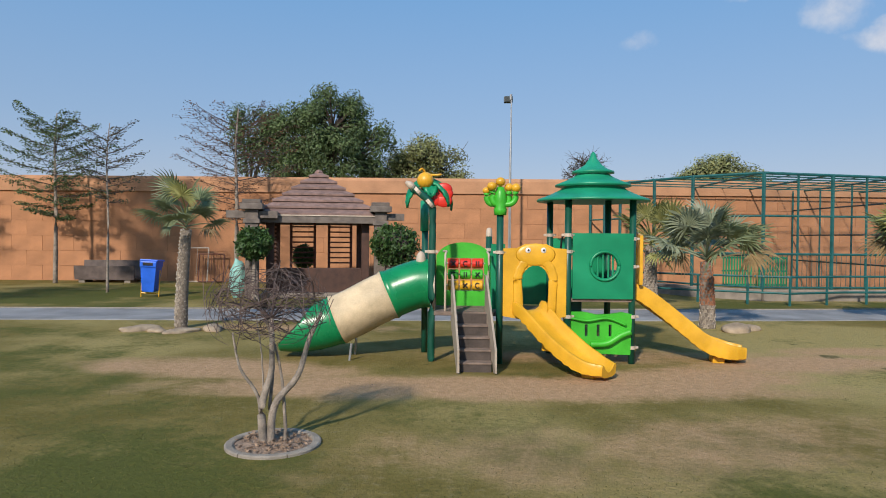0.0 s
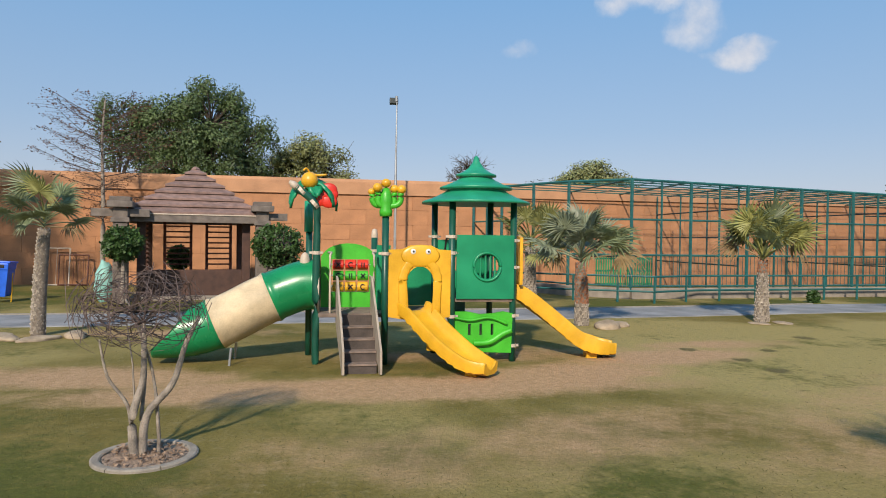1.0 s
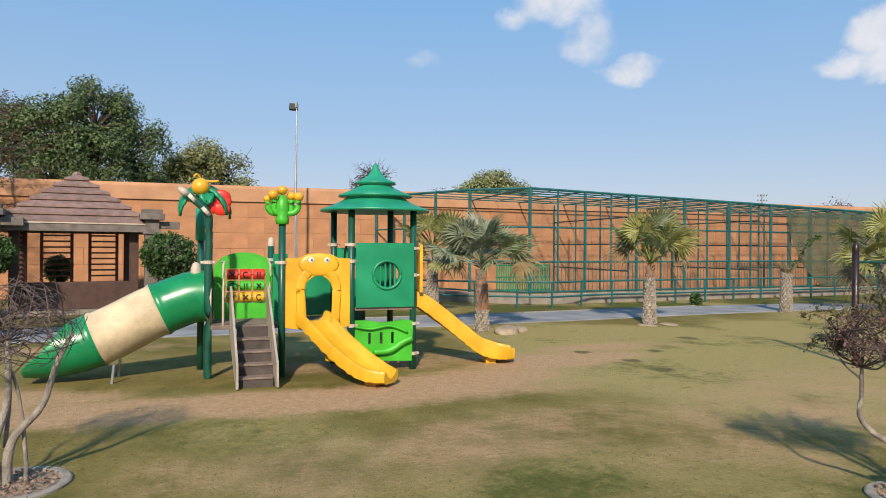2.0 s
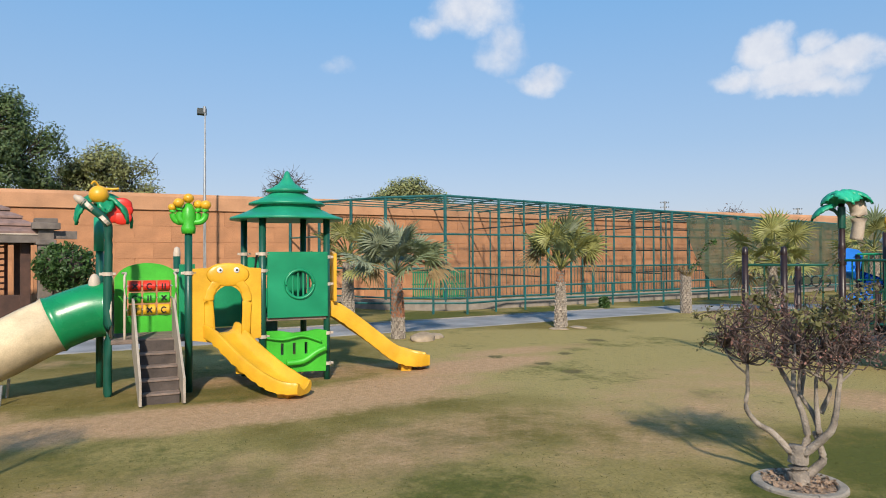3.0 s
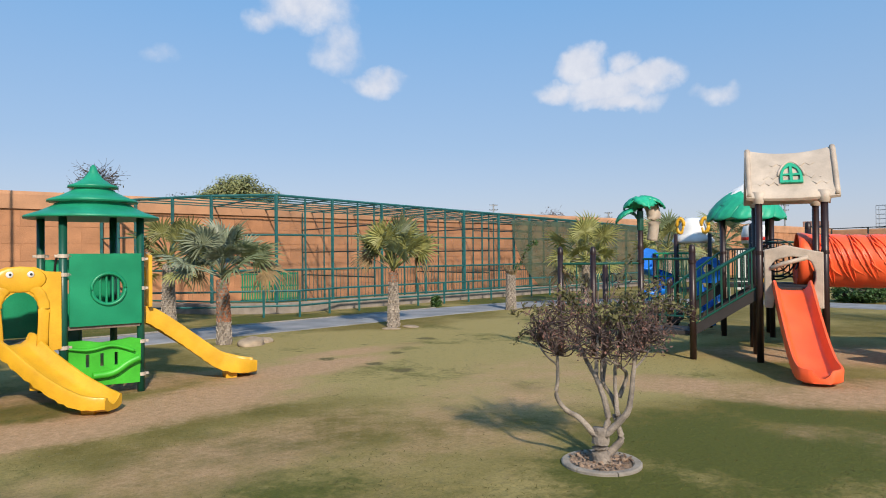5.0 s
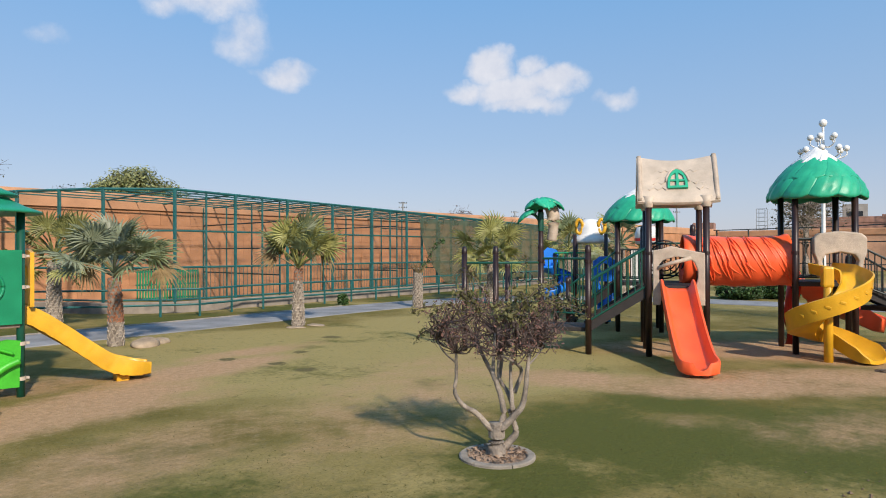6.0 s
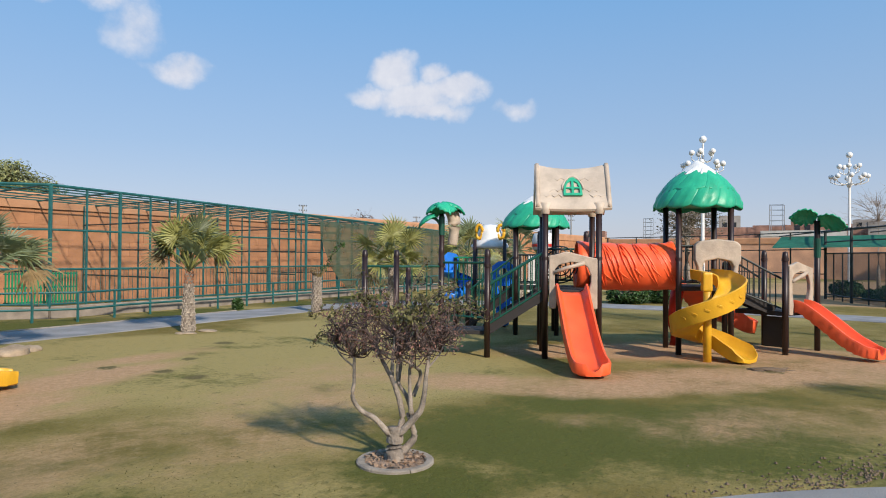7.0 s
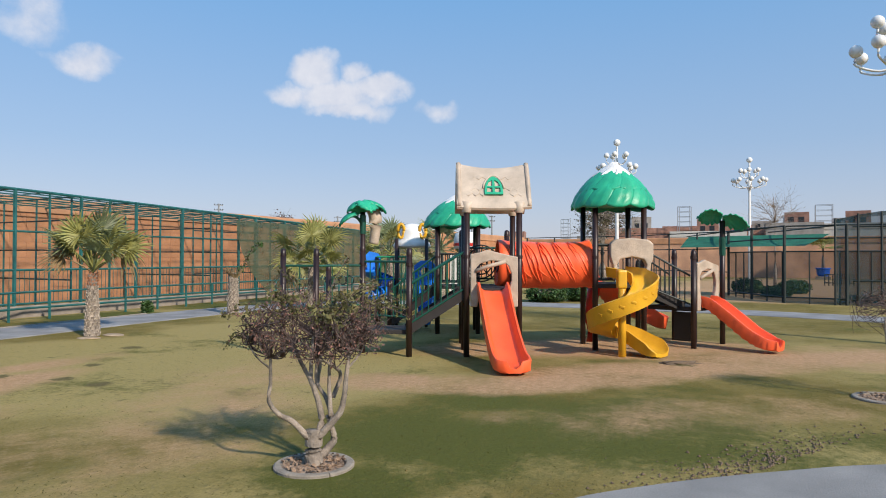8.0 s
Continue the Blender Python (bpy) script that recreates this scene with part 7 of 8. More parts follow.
def layered_tree(x, y, height, width, trunk_r, seed, leaf, label, density, low=0.36, branches=30, size=0.040):
    """A slim young tree: straight limbs that climb outwards in open tiers, each edged with flat sprays of fine leaves."""
    rng = random.Random(seed)
    ob = base("tree", pose(x, y, 0), label, "tree")
    bm = nb()
    pts = spline([(0, 0, -0.1), (0.03, 0, height * 0.4), (-0.02, 0.02, height * 0.75), (0.08, 0, height * 0.97)], 5)
    tube(bm, pts, [trunk_r * (1 - 0.85 * i / len(pts)) for i in range(len(pts))], 8)
    part("trunk", bm, M["bark"], ob, smooth=True)
    bm = nb()
    tips = []
    for k in range(branches):
        t = (k + rng.random()) / branches
        z = height * (low + (0.90 - low) * t)
        w = width / 2 * min(1.0, 0.45 + 1.4 * t) * (1.0 if t < 0.7 else 1.0 - 1.5 * (t - 0.7)) * rng.uniform(0.7, 1.15)
        a = k * 2.39996 + rng.uniform(-0.4, 0.4)
        out = Vector((math.cos(a), math.sin(a), 0))
        side = Vector((-out.y, out.x, 0))
        rise = (0.10 + 0.50 * t) * rng.uniform(0.7, 1.3)
        br = spline([Vector((0, 0, z)), out * w * 0.5 + UP * (z + rise * w * 0.42), out * w + UP * (z + rise * w)], 5)
        tube(bm, br, [0.018 * (1 - 0.75 * i / len(br)) for i in range(len(br))], 4, caps=False)
        for i, p in enumerate(br[2:]):
            for q in (-1, 1):
                reach = 0.34 * w * (1 - 0.6 * i / len(br)) * rng.uniform(0.5, 1.2)
                e = p + side * q * reach + out * reach * 0.8 + UP * rng.uniform(-0.02, 0.10)
                tube(bm, [p, p.lerp(e, 0.5) + UP * 0.015, e], [0.007, 0.005, 0.002], 3, caps=False)
                tips += [tuple(p.lerp(e, u)) for u in (0.35, 0.7, 1.0)]
    part("branch_work", bm, M["bark_dark"], ob, kind="stuff")
    v, f = leaf_mesh(np.random.default_rng(seed), tips, size, 0.045, density, flat=0.6)
    from_arrays("crown", v, f, M[leaf], ob, kind="stuff")
    return ob


layered_tree(-15.0, 25.5, 6.75, 4.0, 0.09, 201, "leaf_dark", "young tree with open tiers of fine dark foliage", 6, branches=34)
layered_tree(-11.0, 21.6, 5.7, 2.5, 0.05, 202, "leaf_grey", "thin young tree with sparse grey foliage", 1, low=0.5, branches=22)
layered_tree(-7.85, 25.0, 6.9, 4.4, 0.10, 203, "leaf_rust", "half bare spreading tree with rust brown leaves before the wall", 2, low=0.34, branches=40, size=0.036)
layered_tree(-20.5, 24.5, 6.4, 3.2, 0.09, 206, "leaf_dark", "young tree by the wall with tiered foliage", 6)
layered_tree(-17.0, 12.0, 8.5, 4.6, 0.12, 204, "leaf_dark", "taller tiered tree on the lawn", 12)
layered_tree(-15.0, 18.0, 11.0, 3.6, 0.14, 205, "leaf_dark", "tall tiered tree on the lawn near the path", 7, low=0.5, branches=44, size=0.06)

# ---- gazebo ----
gz = base("gazebo", pose(-4.2, 22.26, 0, 0, 0, 10.5) @ Matrix.Diagonal((0.92, 0.92, 0.968, 1)), "brown shingled pyramid roof gazebo with dark timber posts", "gazebo")
H2 = 2.08
for r in range(7):
    t0, t1 = r / 7, (r + 1) / 7
    for sd in range(4):
        bm = nb()
        a = H2 * (1 - t0) + 0.06
        b = H2 * (1 - t1)
        z0, z1 = 2.58 + 1.58 * t0 + 0.055, 2.58 + 1.58 * t1 - 0.02
        q = [(-a, -a, z0), (a, -a, z0), (b, -b, z1), (-b, -b, z1)]
        vs = [bm.verts.new(c) for c in q] + [bm.verts.new((c[0], c[1], c[2] + 0.06)) for c in q]
        for fi in ((0, 1, 2, 3), (4, 5, 6, 7), (0, 1, 5, 4), (1, 2, 6, 5), (2, 3, 7, 6), (3, 0, 4, 7)):
            bm.faces.new([vs[i] for i in fi])
        bmesh.ops.transform(bm, matrix=pose(0, 0, 0, 0, 0, 90 * sd), verts=bm.verts)
        part("roof_course", bm, M["tile"], gz)
bm = nb()
lathe(bm, [(0.14, 4.14), (0.15, 4.19), (0.08, 4.26), (0.0, 4.28)], 4)
part("roof_cap", bm, M["tile"], gz)
for sd in range(4):
    bm = nb()
    box(bm, (-H2 - 0.06, -H2 - 0.07, 2.38), (H2 + 0.06, -H2 + 0.02, 2.60), 0.012, pose(0, 0, 0, 0, 0, 90 * sd))
    part("fascia", bm, M["column"], gz)
    bm = nb()
    box(bm, (-H2 - 0.08, -H2 - 0.095, 2.60), (H2 + 0.08, -H2 - 0.02, 2.635), 0.006, pose(0, 0, 0, 0, 0, 90 * sd))
    part("drip_edge", bm, M["cream"], gz, "pale drip edge")
for x, y in ((-1.6, -1.6), (1.6, -1.6), (-1.6, 1.6), (1.6, 1.6)):
    bm = nb()
    box(bm, (x - 0.13, y - 0.13, 0), (x + 0.13, y + 0.13, 2.42), 0.015)
    part("post", bm, M["timber"], gz)
bm = nb()
box(bm, (-1.9, -1.9, -0.05), (1.9, 1.9, 0.12), 0.02)
part("floor_slab", bm, M["concrete"], gz)
bm = nb()
box(bm, (-1.6, -1.55, 0.12), (1.6, -1.4, 0.92), 0.02)
part("low_wall", bm, M["timber"], gz, "dark low front wall")
for x0, x1 in ((-1.05, -0.15), (0.4, 1.25)):
    for x in (x0, x1):
        bm = nb()
        box(bm, (x - 0.05, 1.55, 0.1), (x + 0.05, 1.65, 2.45))
        part("screen_post", bm, M["slat"], gz)
    for k in range(8):
        z = 0.95 + k * 0.19
        bm = nb()
        box(bm, (x0, 1.57, z), (x1, 1.62, z + 0.055))
        part("slat", bm, M["slat"], gz)
for k in range(10):
    bm = nb()
    z = 0.9 + k * 0.15
    box(bm, (-1.64, -1.45, z), (-1.59, 1.45, z + 0.06))
    part("slat", bm, M["slat"], gz)


def capped_column(x, y, h):
    ob = base("garden_column", pose(x, y, 0, 0, 0, 10), "grey brown column with a stepped cap and cross beams", "column", "gazebo columns")
    bm = nb()
    box(bm, (-0.19, -0.19, 0), (0.19, 0.19, h - 0.2), 0.02)
    part("shaft", bm, M["column"], ob)
    for z0, z1, w in ((h - 0.62, h - 0.48, 0.24), (h - 0.2, h - 0.02, 0.33), (h - 0.02, h + 0.1, 0.27)):
        bm = nb()
        box(bm, (-w, -w, z0), (w, w, z1), 0.02)
        part("cap_slab", bm, M["column"], ob)
    bm = nb()
    box(bm, (-0.75, -0.09, h - 0.46), (0.75, 0.09, h - 0.24), 0.015)
    part("beam", bm, M["column"], ob)
    return ob


capped_column(-5.75, 19.87, 2.89)
capped_column(-1.98, 20.8, 2.87)


def bush(x, y, z, rx, rz, seed, label, planter=0.0):
    ob = base("bush", pose(x, y, 0), label, "bush")
    rng = np.random.default_rng(seed)
    n = 520
    d = rng.normal(size=(n, 3))
    d /= np.linalg.norm(d, axis=1)[:, None]
    c = d * rng.uniform(0.72, 1.02, (n, 1)) * np.array([rx, rx, rz]) + np.array([0, 0, z])
    v, f = leaf_mesh(rng, c, 0.055, 0.06, 9)
    from_arrays("foliage", v, f, M["leaf_bush"], ob, kind="stuff")
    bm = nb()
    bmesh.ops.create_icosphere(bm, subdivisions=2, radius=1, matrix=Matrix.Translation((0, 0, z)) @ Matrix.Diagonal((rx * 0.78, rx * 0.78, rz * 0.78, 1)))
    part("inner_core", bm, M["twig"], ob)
    bm = nb()
    tube(bm, [(0, 0, -0.05), (0.03, 0, z)], [0.07, 0.04], 8)
    part("stem", bm, M["bark"], ob)
    return ob


bush(-1.49, 20.42, 1.64, 0.72, 0.63, 7, "dense clipped round green bush beside the gazebo")
bush(-5.52, 19.23, 1.67, 0.48, 0.42, 8, "clipped green bush on a bare stem")
bush(-5.25, 24.9, 1.12, 0.34, 0.4, 9, "small green bush behind the gazebo")
bush(27.8, 9.0, 0.35, 0.9, 0.38, 10, "low clipped hedge bush beyond the play tunnel")
bush(29.0, 7.8, 0.35, 0.8, 0.36, 11, "low clipped hedge bush beyond the play tunnel")
for ix, iy, iz, ir in ((37.0, 0.2, 0.25, 0.7), (39.5, 1.6, 0.4, 0.8), (41.0, -0.6, 0.35, 0.8)):
    bush(ix, iy, iz, ir, iz * 0.95, int(ix * 10), "dim leafy bush inside the netted enclosure")
bush(15.6, 19.0, 0.15, 0.07, 0.15, 12, "small weed bush by the railing")

# planter wall right of the gazebo
bm = nb()
box(bm, (-1.72, 19.98, -0.05), (-0.65, 20.98, 0.95), 0.03)
tagged(part("planter_box", bm, M["column"]), "grey brown raised planter box", "planter")

# teal tarp bundle
bm = nb()
bmesh.ops.create_icosphere(bm, subdivisions=3, radius=1)
for v in bm.verts:
    k = 1 + 0.25 * noise.noise(v.co * 2.2)
    v.co = Vector((v.co.x * 0.26 * k, v.co.y * 0.22 * k, v.co.z * 0.6 * k + 0.55))
ob = part("folded_tarp", bm, M["tarp"], smooth=True)
ob.matrix_basis = pose(-6.25, 20.1, 0)
tagged(ob, "pale teal tarp bundle against the column", "tarp")

# bin
bn_ = base("litter_bin", pose(-8.98, 20.2, 0, 0, 3, 0) @ Matrix.Diagonal((0.88, 0.9, 1.04, 1)), "blue plastic litter bin hung in a yellow frame", "bin")
bm = nb()
sweep(bm, [(0, 0, 0.16), (0, 0, 0.2), (0, 0, 0.92)], [[(-0.19, -0.19), (0.19, -0.19), (0.19, 0.19), (-0.19, 0.19)], [(-0.21, -0.2), (0.21, -0.2), (0.21, 0.2), (-0.21, 0.2)], [(-0.27, -0.25), (0.27, -0.25), (0.27, 0.25), (-0.27, 0.25)]])
part("body", bm, M["bin_blue"], bn_)
bm = nb()
box(bm, (-0.29, -0.285, 0.88), (0.29, 0.28, 1.06), 0.03)
part("lid", bm, M["bin_blue"], bn_)
bm = nb()
box(bm, (-0.17, -0.300, 0.93), (0.17, -0.27, 1.02), 0.01)
part("slot", bm, M["black"], bn_)
bm = nb()
box(bm, (-0.31, -0.27, 1.05), (0.31, 0.31, 1.10), 0.02, pose(0, 0, 0, -2, 0, 0))
part("lid_rim", bm, M["bin_blue"], bn_)
for sx in (-1, 1):
    bm = nb()
    tube(bm, [(sx * 0.31, 0, -0.03), (sx * 0.31, 0, 0.8)], 0.02, 8)
    part("frame_leg", bm, M["yellow"], bn_)
bm = nb()
tube(bm, [(-0.31, 0, 0.1), (0.31, 0, 0.1)], 0.018, 8)
part("frame_bar", bm, M["yellow"], bn_)

# rusty trough and leaning frames by the wall
tr = base("steel_trough", pose(-13.3, 26.2, 0), "long rusty grey steel trough lying by the wall", "trough")
bm = nb()
sweep(bm, [(-1.15, 0, 0.12), (1.2, 0, 0.12)], [(-0.35, 0.0), (0.35, 0.0), (0.42, 0.55), (0.36, 0.55), (0.30, 0.08), (-0.30, 0.08), (-0.36, 0.75), (-0.42, 0.75)])
part("shell", bm, M["tank"], tr)
for x in (-0.9, 0.9):
    bm = nb()
    box(bm, (x - 0.12, -0.3, -0.03), (x + 0.12, 0.3, 0.13), 0.01)
    part("block", bm, M["concrete"], tr)
for i, (x, w, h, ang) in enumerate(((-9.95, 0.9, 1.4, 0), (-9.35, 1.0, 1.15, 2))):
    fr = base("leaning_frame", pose(x, 26.55, 0, -8, 0, ang), "pale metal frame leaning on the wall" if i == 0 else "rusty mesh frame leaning on the wall", "frame")
    mt = M["cream"] if i == 0 else M["slat"]
    for a, b in (((-w / 2, 0, 0), (-w / 2, 0, h)), ((w / 2, 0, 0), (w / 2, 0, h)), ((-w / 2, 0, h), (w / 2, 0, h)), ((-w / 2, 0, 0.03), (w / 2, 0, 0.03))):
        bm = nb()
        tube(bm, [a, b], 0.028, 6)
        part("bar", bm, mt, fr)
    for k in range(1, 6 if i else 2):
        bm = nb()
        x2 = -w / 2 + w * k / (6 if i else 2)
        tube(bm, [(x2, 0, 0), (x2, 0, h)], 0.010, 5)
        part("wire", bm, mt, fr)

# ---- far side: dark enclosure, lamps, buildings ----
fe = base("dark_enclosure", pose(32, -2, 0), "dark steel tube enclosure with a green shade roof", "cage")
FO = Vector((32, -2, 0))
fpts = [(37.2, 2.4, 0), (34.2, 1.2, 0), (32.2, -0.15, 0), (31.7, -2.4, 0), (31.8, -9, 0)]
for p in fpts:
    member("post", (p[0], p[1], 0), (p[0], p[1], 3.3), 0.07, M["cage_dark"], fe, FO)
for p in line_at(fpts, 1.1):
    member("post", (p.x, p.y, 0), (p.x, p.y, 2.2), 0.035, M["cage_dark"], fe, FO)
for a, b in zip(fpts, fpts[1:]):
    for z in (0.25, 2.2, 2.75, 3.28):
        member("rail", (a[0], a[1], z), (b[0], b[1], z), 0.035, M["cage_dark"], fe, FO)
    member("roof_beam", (a[0], a[1], 3.3), (a[0] + 8, a[1] + 3, 3.3), 0.035, M["cage_dark"], fe, FO)
for p in line_at([(37.2, 2.4, 0), (42, 8, 0), (44, 16, 0)], 2.2):
    member("post", (p.x, p.y, 0), (p.x, p.y, 3.3), 0.045, M["cage_dark"], fe, FO)
for z in (1.2, 2.4, 3.28):
    member("rail", (37.2, 2.4, z), (42, 8, z), 0.03, M["cage_dark"], fe, FO)
    member("rail", (42, 8, z), (44, 16, z), 0.03, M["cage_dark"], fe, FO)
bm = nb()
q = [(36.0, 4.6, 2.45), (35.5, -1.0, 2.5), (38.5, -2.2, 3.15), (39.5, 4.6, 3.1)]
rows = []
for i in range(9):
    t = i / 8
    a, b = Vector(q[0]).lerp(Vector(q[1]), t), Vector(q[3]).lerp(Vector(q[2]), t)
    rows.append([bm.verts.new(a.lerp(b, j / 6) - FO - UP * 0.12 * math.sin(math.pi * j / 6) * math.sin(math.pi * t)) for j in range(7)])
for a, b in zip(rows, rows[1:]):
    for j in range(6):
        bm.faces.new((a[j], a[j + 1], b[j + 1], b[j]))
part("shade_roof", bm, M["net_green"], fe, "bright green shade cloth")
for a, b in zip(fpts, fpts[1:]):
    bm = nb()
    vs = [bm.verts.new(Vector((*a[:2], 0.05)) - FO), bm.verts.new(Vector((*b[:2], 0.05)) - FO), bm.verts.new(Vector((*b[:2], 2.2)) - FO), bm.verts.new(Vector((*a[:2], 2.2)) - FO)]
    bm.faces.new(vs)
    part("netting", bm, M["mid_net"], fe, "fine dark netting")
nd = base("netted_aviary", pose(33.5, -5.2, 0), "dark netted aviary with a domed frame", "cage")
NO = Vector((33.5, -5.2, 0))
for k in range(9):
    y = -2.0 - k * 0.8
    member("hoop", (31.7, y, 0), (31.7, y, 3.3 + 0.5 * math.sin(math.pi * min(1, (k + 1) / 6))), 0.05, M["cage_dark"], nd, NO)
for z in (1.0, 2.2, 3.2):
    member("rail", (31.7, -2.6, z), (31.7, -9.0, z), 0.04, M["cage_dark"], nd, NO)
bm = nb()
rows = []
for i in range(10):
    y = -2.05 - 6.95 * i / 9
    top_z = 3.3 + 0.55 * math.sin(math.pi * min(1, (i + 1) / 8))
    rows.append([bm.verts.new(Vector((31.72, y, z)) - NO) for z in (0.1, 1.2, 2.2, top_z)] + [bm.verts.new(Vector((35.5, y, top_z)) - NO)])
for a, b in zip(rows, rows[1:]):
    for j in range(4):
        bm.faces.new((a[j], a[j + 1], b[j + 1], b[j]))
part("netting", bm, M["dark_net"], nd, "dark netting")
# potted palm by the far wall and a short fence inside
pot = base("potted_palm", pose(71.0, -3.35, 0), "small palm in a blue pot on a low plinth", "potted plant")
bm = nb()
box(bm, (-0.6, -0.6, -0.02), (0.6, 0.6, 0.28), 0.03)
part("plinth", bm, M["concrete"], pot)
bm = nb()
lathe(bm, [(0.0, 0.28), (0.42, 0.28), (0.55, 0.6), (0.56, 0.95), (0.66, 1.0), (0.66, 1.08), (0.5, 1.08), (0.48, 0.9), (0.0, 0.9)], 18)
part("pot", bm, M["bin_blue"], pot, "glazed blue pot", smooth=True)
bm = nb()
tube(bm, [(0, 0, 0.85), (0.05, 0, 1.9), (0.0, 0, 2.9)], [0.14, 0.11, 0.10], 8)
part("trunk", bm, M["palm_core"], pot, smooth=True)
pot_rng = random.Random(9)
for k in range(14):
    shared("frond", FANS["palm_olive"][k % 3], pot, Matrix.Translation((0, 0, 2.9)) @ Matrix.Rotation(k * 2.4, 4, "Z") @ Matrix.Rotation(-radians(pot_rng.uniform(0, 65)), 4, "Y") @ Matrix.Diagonal((1.5, 1.5, 1.5, 1)))
lf = base("low_fence", pose(54.5, -3.5, 0), "short dark steel fence inside the enclosure", "fence")
LO = Vector((54.5, -3.5, 0))
for k in range(8):
    member("post", (54.5, -2.7 - 0.25 * k, 0), (54.5, -2.7 - 0.25 * k, 0.8), 0.04, M["cage_dark"], lf, LO)
for z in (0.2, 0.78):
    member("rail", (54.5, -2.65, z), (54.5, -4.5, z), 0.04, M["cage_dark"], lf, LO)
# basin on the ground inside
bm = nb()
lathe(bm, [(0.0, 0.05), (0.42, 0.08), (0.55, 0.3), (0.62, 0.32), (0.6, 0.2), (0.45, 0.0), (0.0, 0.0)], 18)
ob = part("stone_basin", bm, M["concrete"], smooth=True)
ob.matrix_basis = pose(34.2, -3.2, 0)
tagged(ob, "shallow pale stone basin on bare earth", "basin")


def globe_lamp(x, y, h, label, s=1.0):
    ob = base("street_lamp", pose(x, y, 0), label, "street lamp", "white globe lamps")
    bm = nb()
    tube(bm, [(0, 0, -0.1), (0, 0, 1.0), (0, 0, h * 0.78), (0, 0, h - 0.2)], [0.13 * s, 0.10 * s, 0.07 * s, 0.05 * s], 10)
    part("pole", bm, M["lamp_white"], ob)
    bm = nb()
    lathe(bm, [(0.07, h * 0.76), (0.15 * s, h * 0.78), (0.15 * s, h * 0.80), (0.07, h * 0.84)], 12)
    part("collar", bm, M["lamp_white"], ob)
    for zi, (z, n, reach, ph) in enumerate(((h - 1.35 * s, 8, 0.92 * s, 0.2), (h - 0.75 * s, 5, 0.52 * s, 0.5))):
        for k in range(n):
            a = 2 * math.pi * (k + ph) / n
            c, s2 = math.cos(a), math.sin(a)
            bm = nb()
            tube(bm, spline([(0, 0, z - 0.25 * s), (c * reach * 0.5, s2 * reach * 0.5, z - 0.38 * s), (c * reach, s2 * reach, z - 0.22 * s), (c * reach, s2 * reach, z - 0.05 * s)], 4), 0.028 * s, 6)
            arm = part("arm", bm, M["lamp_white"], ob, smooth=True)
            bm = nb()
            ball(bm, (c * reach, s2 * reach, z + 0.1 * s), 0.145 * s, 12)
            part("globe", bm, M["lamp_white"], arm, "white glass globe", smooth=True)
    bm = nb()
    ball(bm, (0, 0, h), 0.18 * s, 12)
    part("globe", bm, M["lamp_white"], ob, smooth=True)
    return ob


globe_lamp(45.2, 1.75, 8.0, "white lamp post with many globes, far off")
globe_lamp(34.6, 7.5, 7.85, "white lamp post with many globes behind the dome roof")
globe_lamp(17.9, -2.5, 7.8, "white lamp post with many globes near the path")

brng = random.Random(77)


def building(x, y, w, d, h, material, label, turn=0.0, tank=True):
    """A flat roofed brick or rendered house with parapet, windows and roof clutter."""
    ob = base("building", pose(x, y, 0, 0, 0, turn), label, "building")
    bm = nb()
    box(bm, (-w / 2, 0, -0.1), (w / 2, d, h))
    part("wall", bm, M[material], ob)
    bm = nb()
    for a, b in (((-w / 2, -0.06), (w / 2, 0.12)), ((-w / 2, d - 0.12), (w / 2, d + 0.06)), ((-w / 2 - 0.06, 0.12), (-w / 2 + 0.12, d - 0.12)), ((w / 2 - 0.12, 0.12), (w / 2 + 0.06, d - 0.12))):
        box(bm, (a[0], a[1], h), (b[0], b[1], h + 0.7))
    part("parapet", bm, M[material], ob)
    n = max(1, int(w / 3))
    for s in range(int(h // 3)):
        for k in range(n):
            cx = -w / 2 + w * (k + 0.5) / n + brng.uniform(-0.3, 0.3)
            z = 1.0 + s * 3.0
            bm = nb()
            box(bm, (cx - 0.5, -0.05, z), (cx + 0.5, 0.01, z + 1.3))
            win = part("window", bm, M["render_grey"], ob)
            bm = nb()
            box(bm, (cx - 0.43, -0.065, z + 0.07), (cx + 0.43, -0.05, z + 1.23))
            part("pane", bm, M["glass_dark"], win)
    if tank:
        bx = brng.uniform(-w / 4, w / 4)
        bm = nb()
        lathe(bm, [(0.0, h + 0.7), (0.4, h + 0.7), (0.42, h + 1.5), (0.2, h + 1.7), (0.0, h + 1.7)], 14, pose(bx, d / 2, 0))
        part("water_tank", bm, M["render_white"], ob, smooth=True)
    rx_ = brng.uniform(-w / 3, w / 3)
    bm = nb()
    box(bm, (rx_ - 1.3, 1.0, h), (rx_ + 1.3, 4.0, h + brng.uniform(1.6, 2.4)))
    room = part("roof_room", bm, M["brickred" if material != "brickred" else "render_grey"], ob, "small stair room on the roof")
    for dx in (-0.6, 0.5):
        bm = nb()
        box(bm, (rx_ + dx - 0.3, 0.96, h + 0.8), (rx_ + dx + 0.3, 1.0, h + 1.4))
        part("window", bm, M["glass_dark"], room)
    return ob


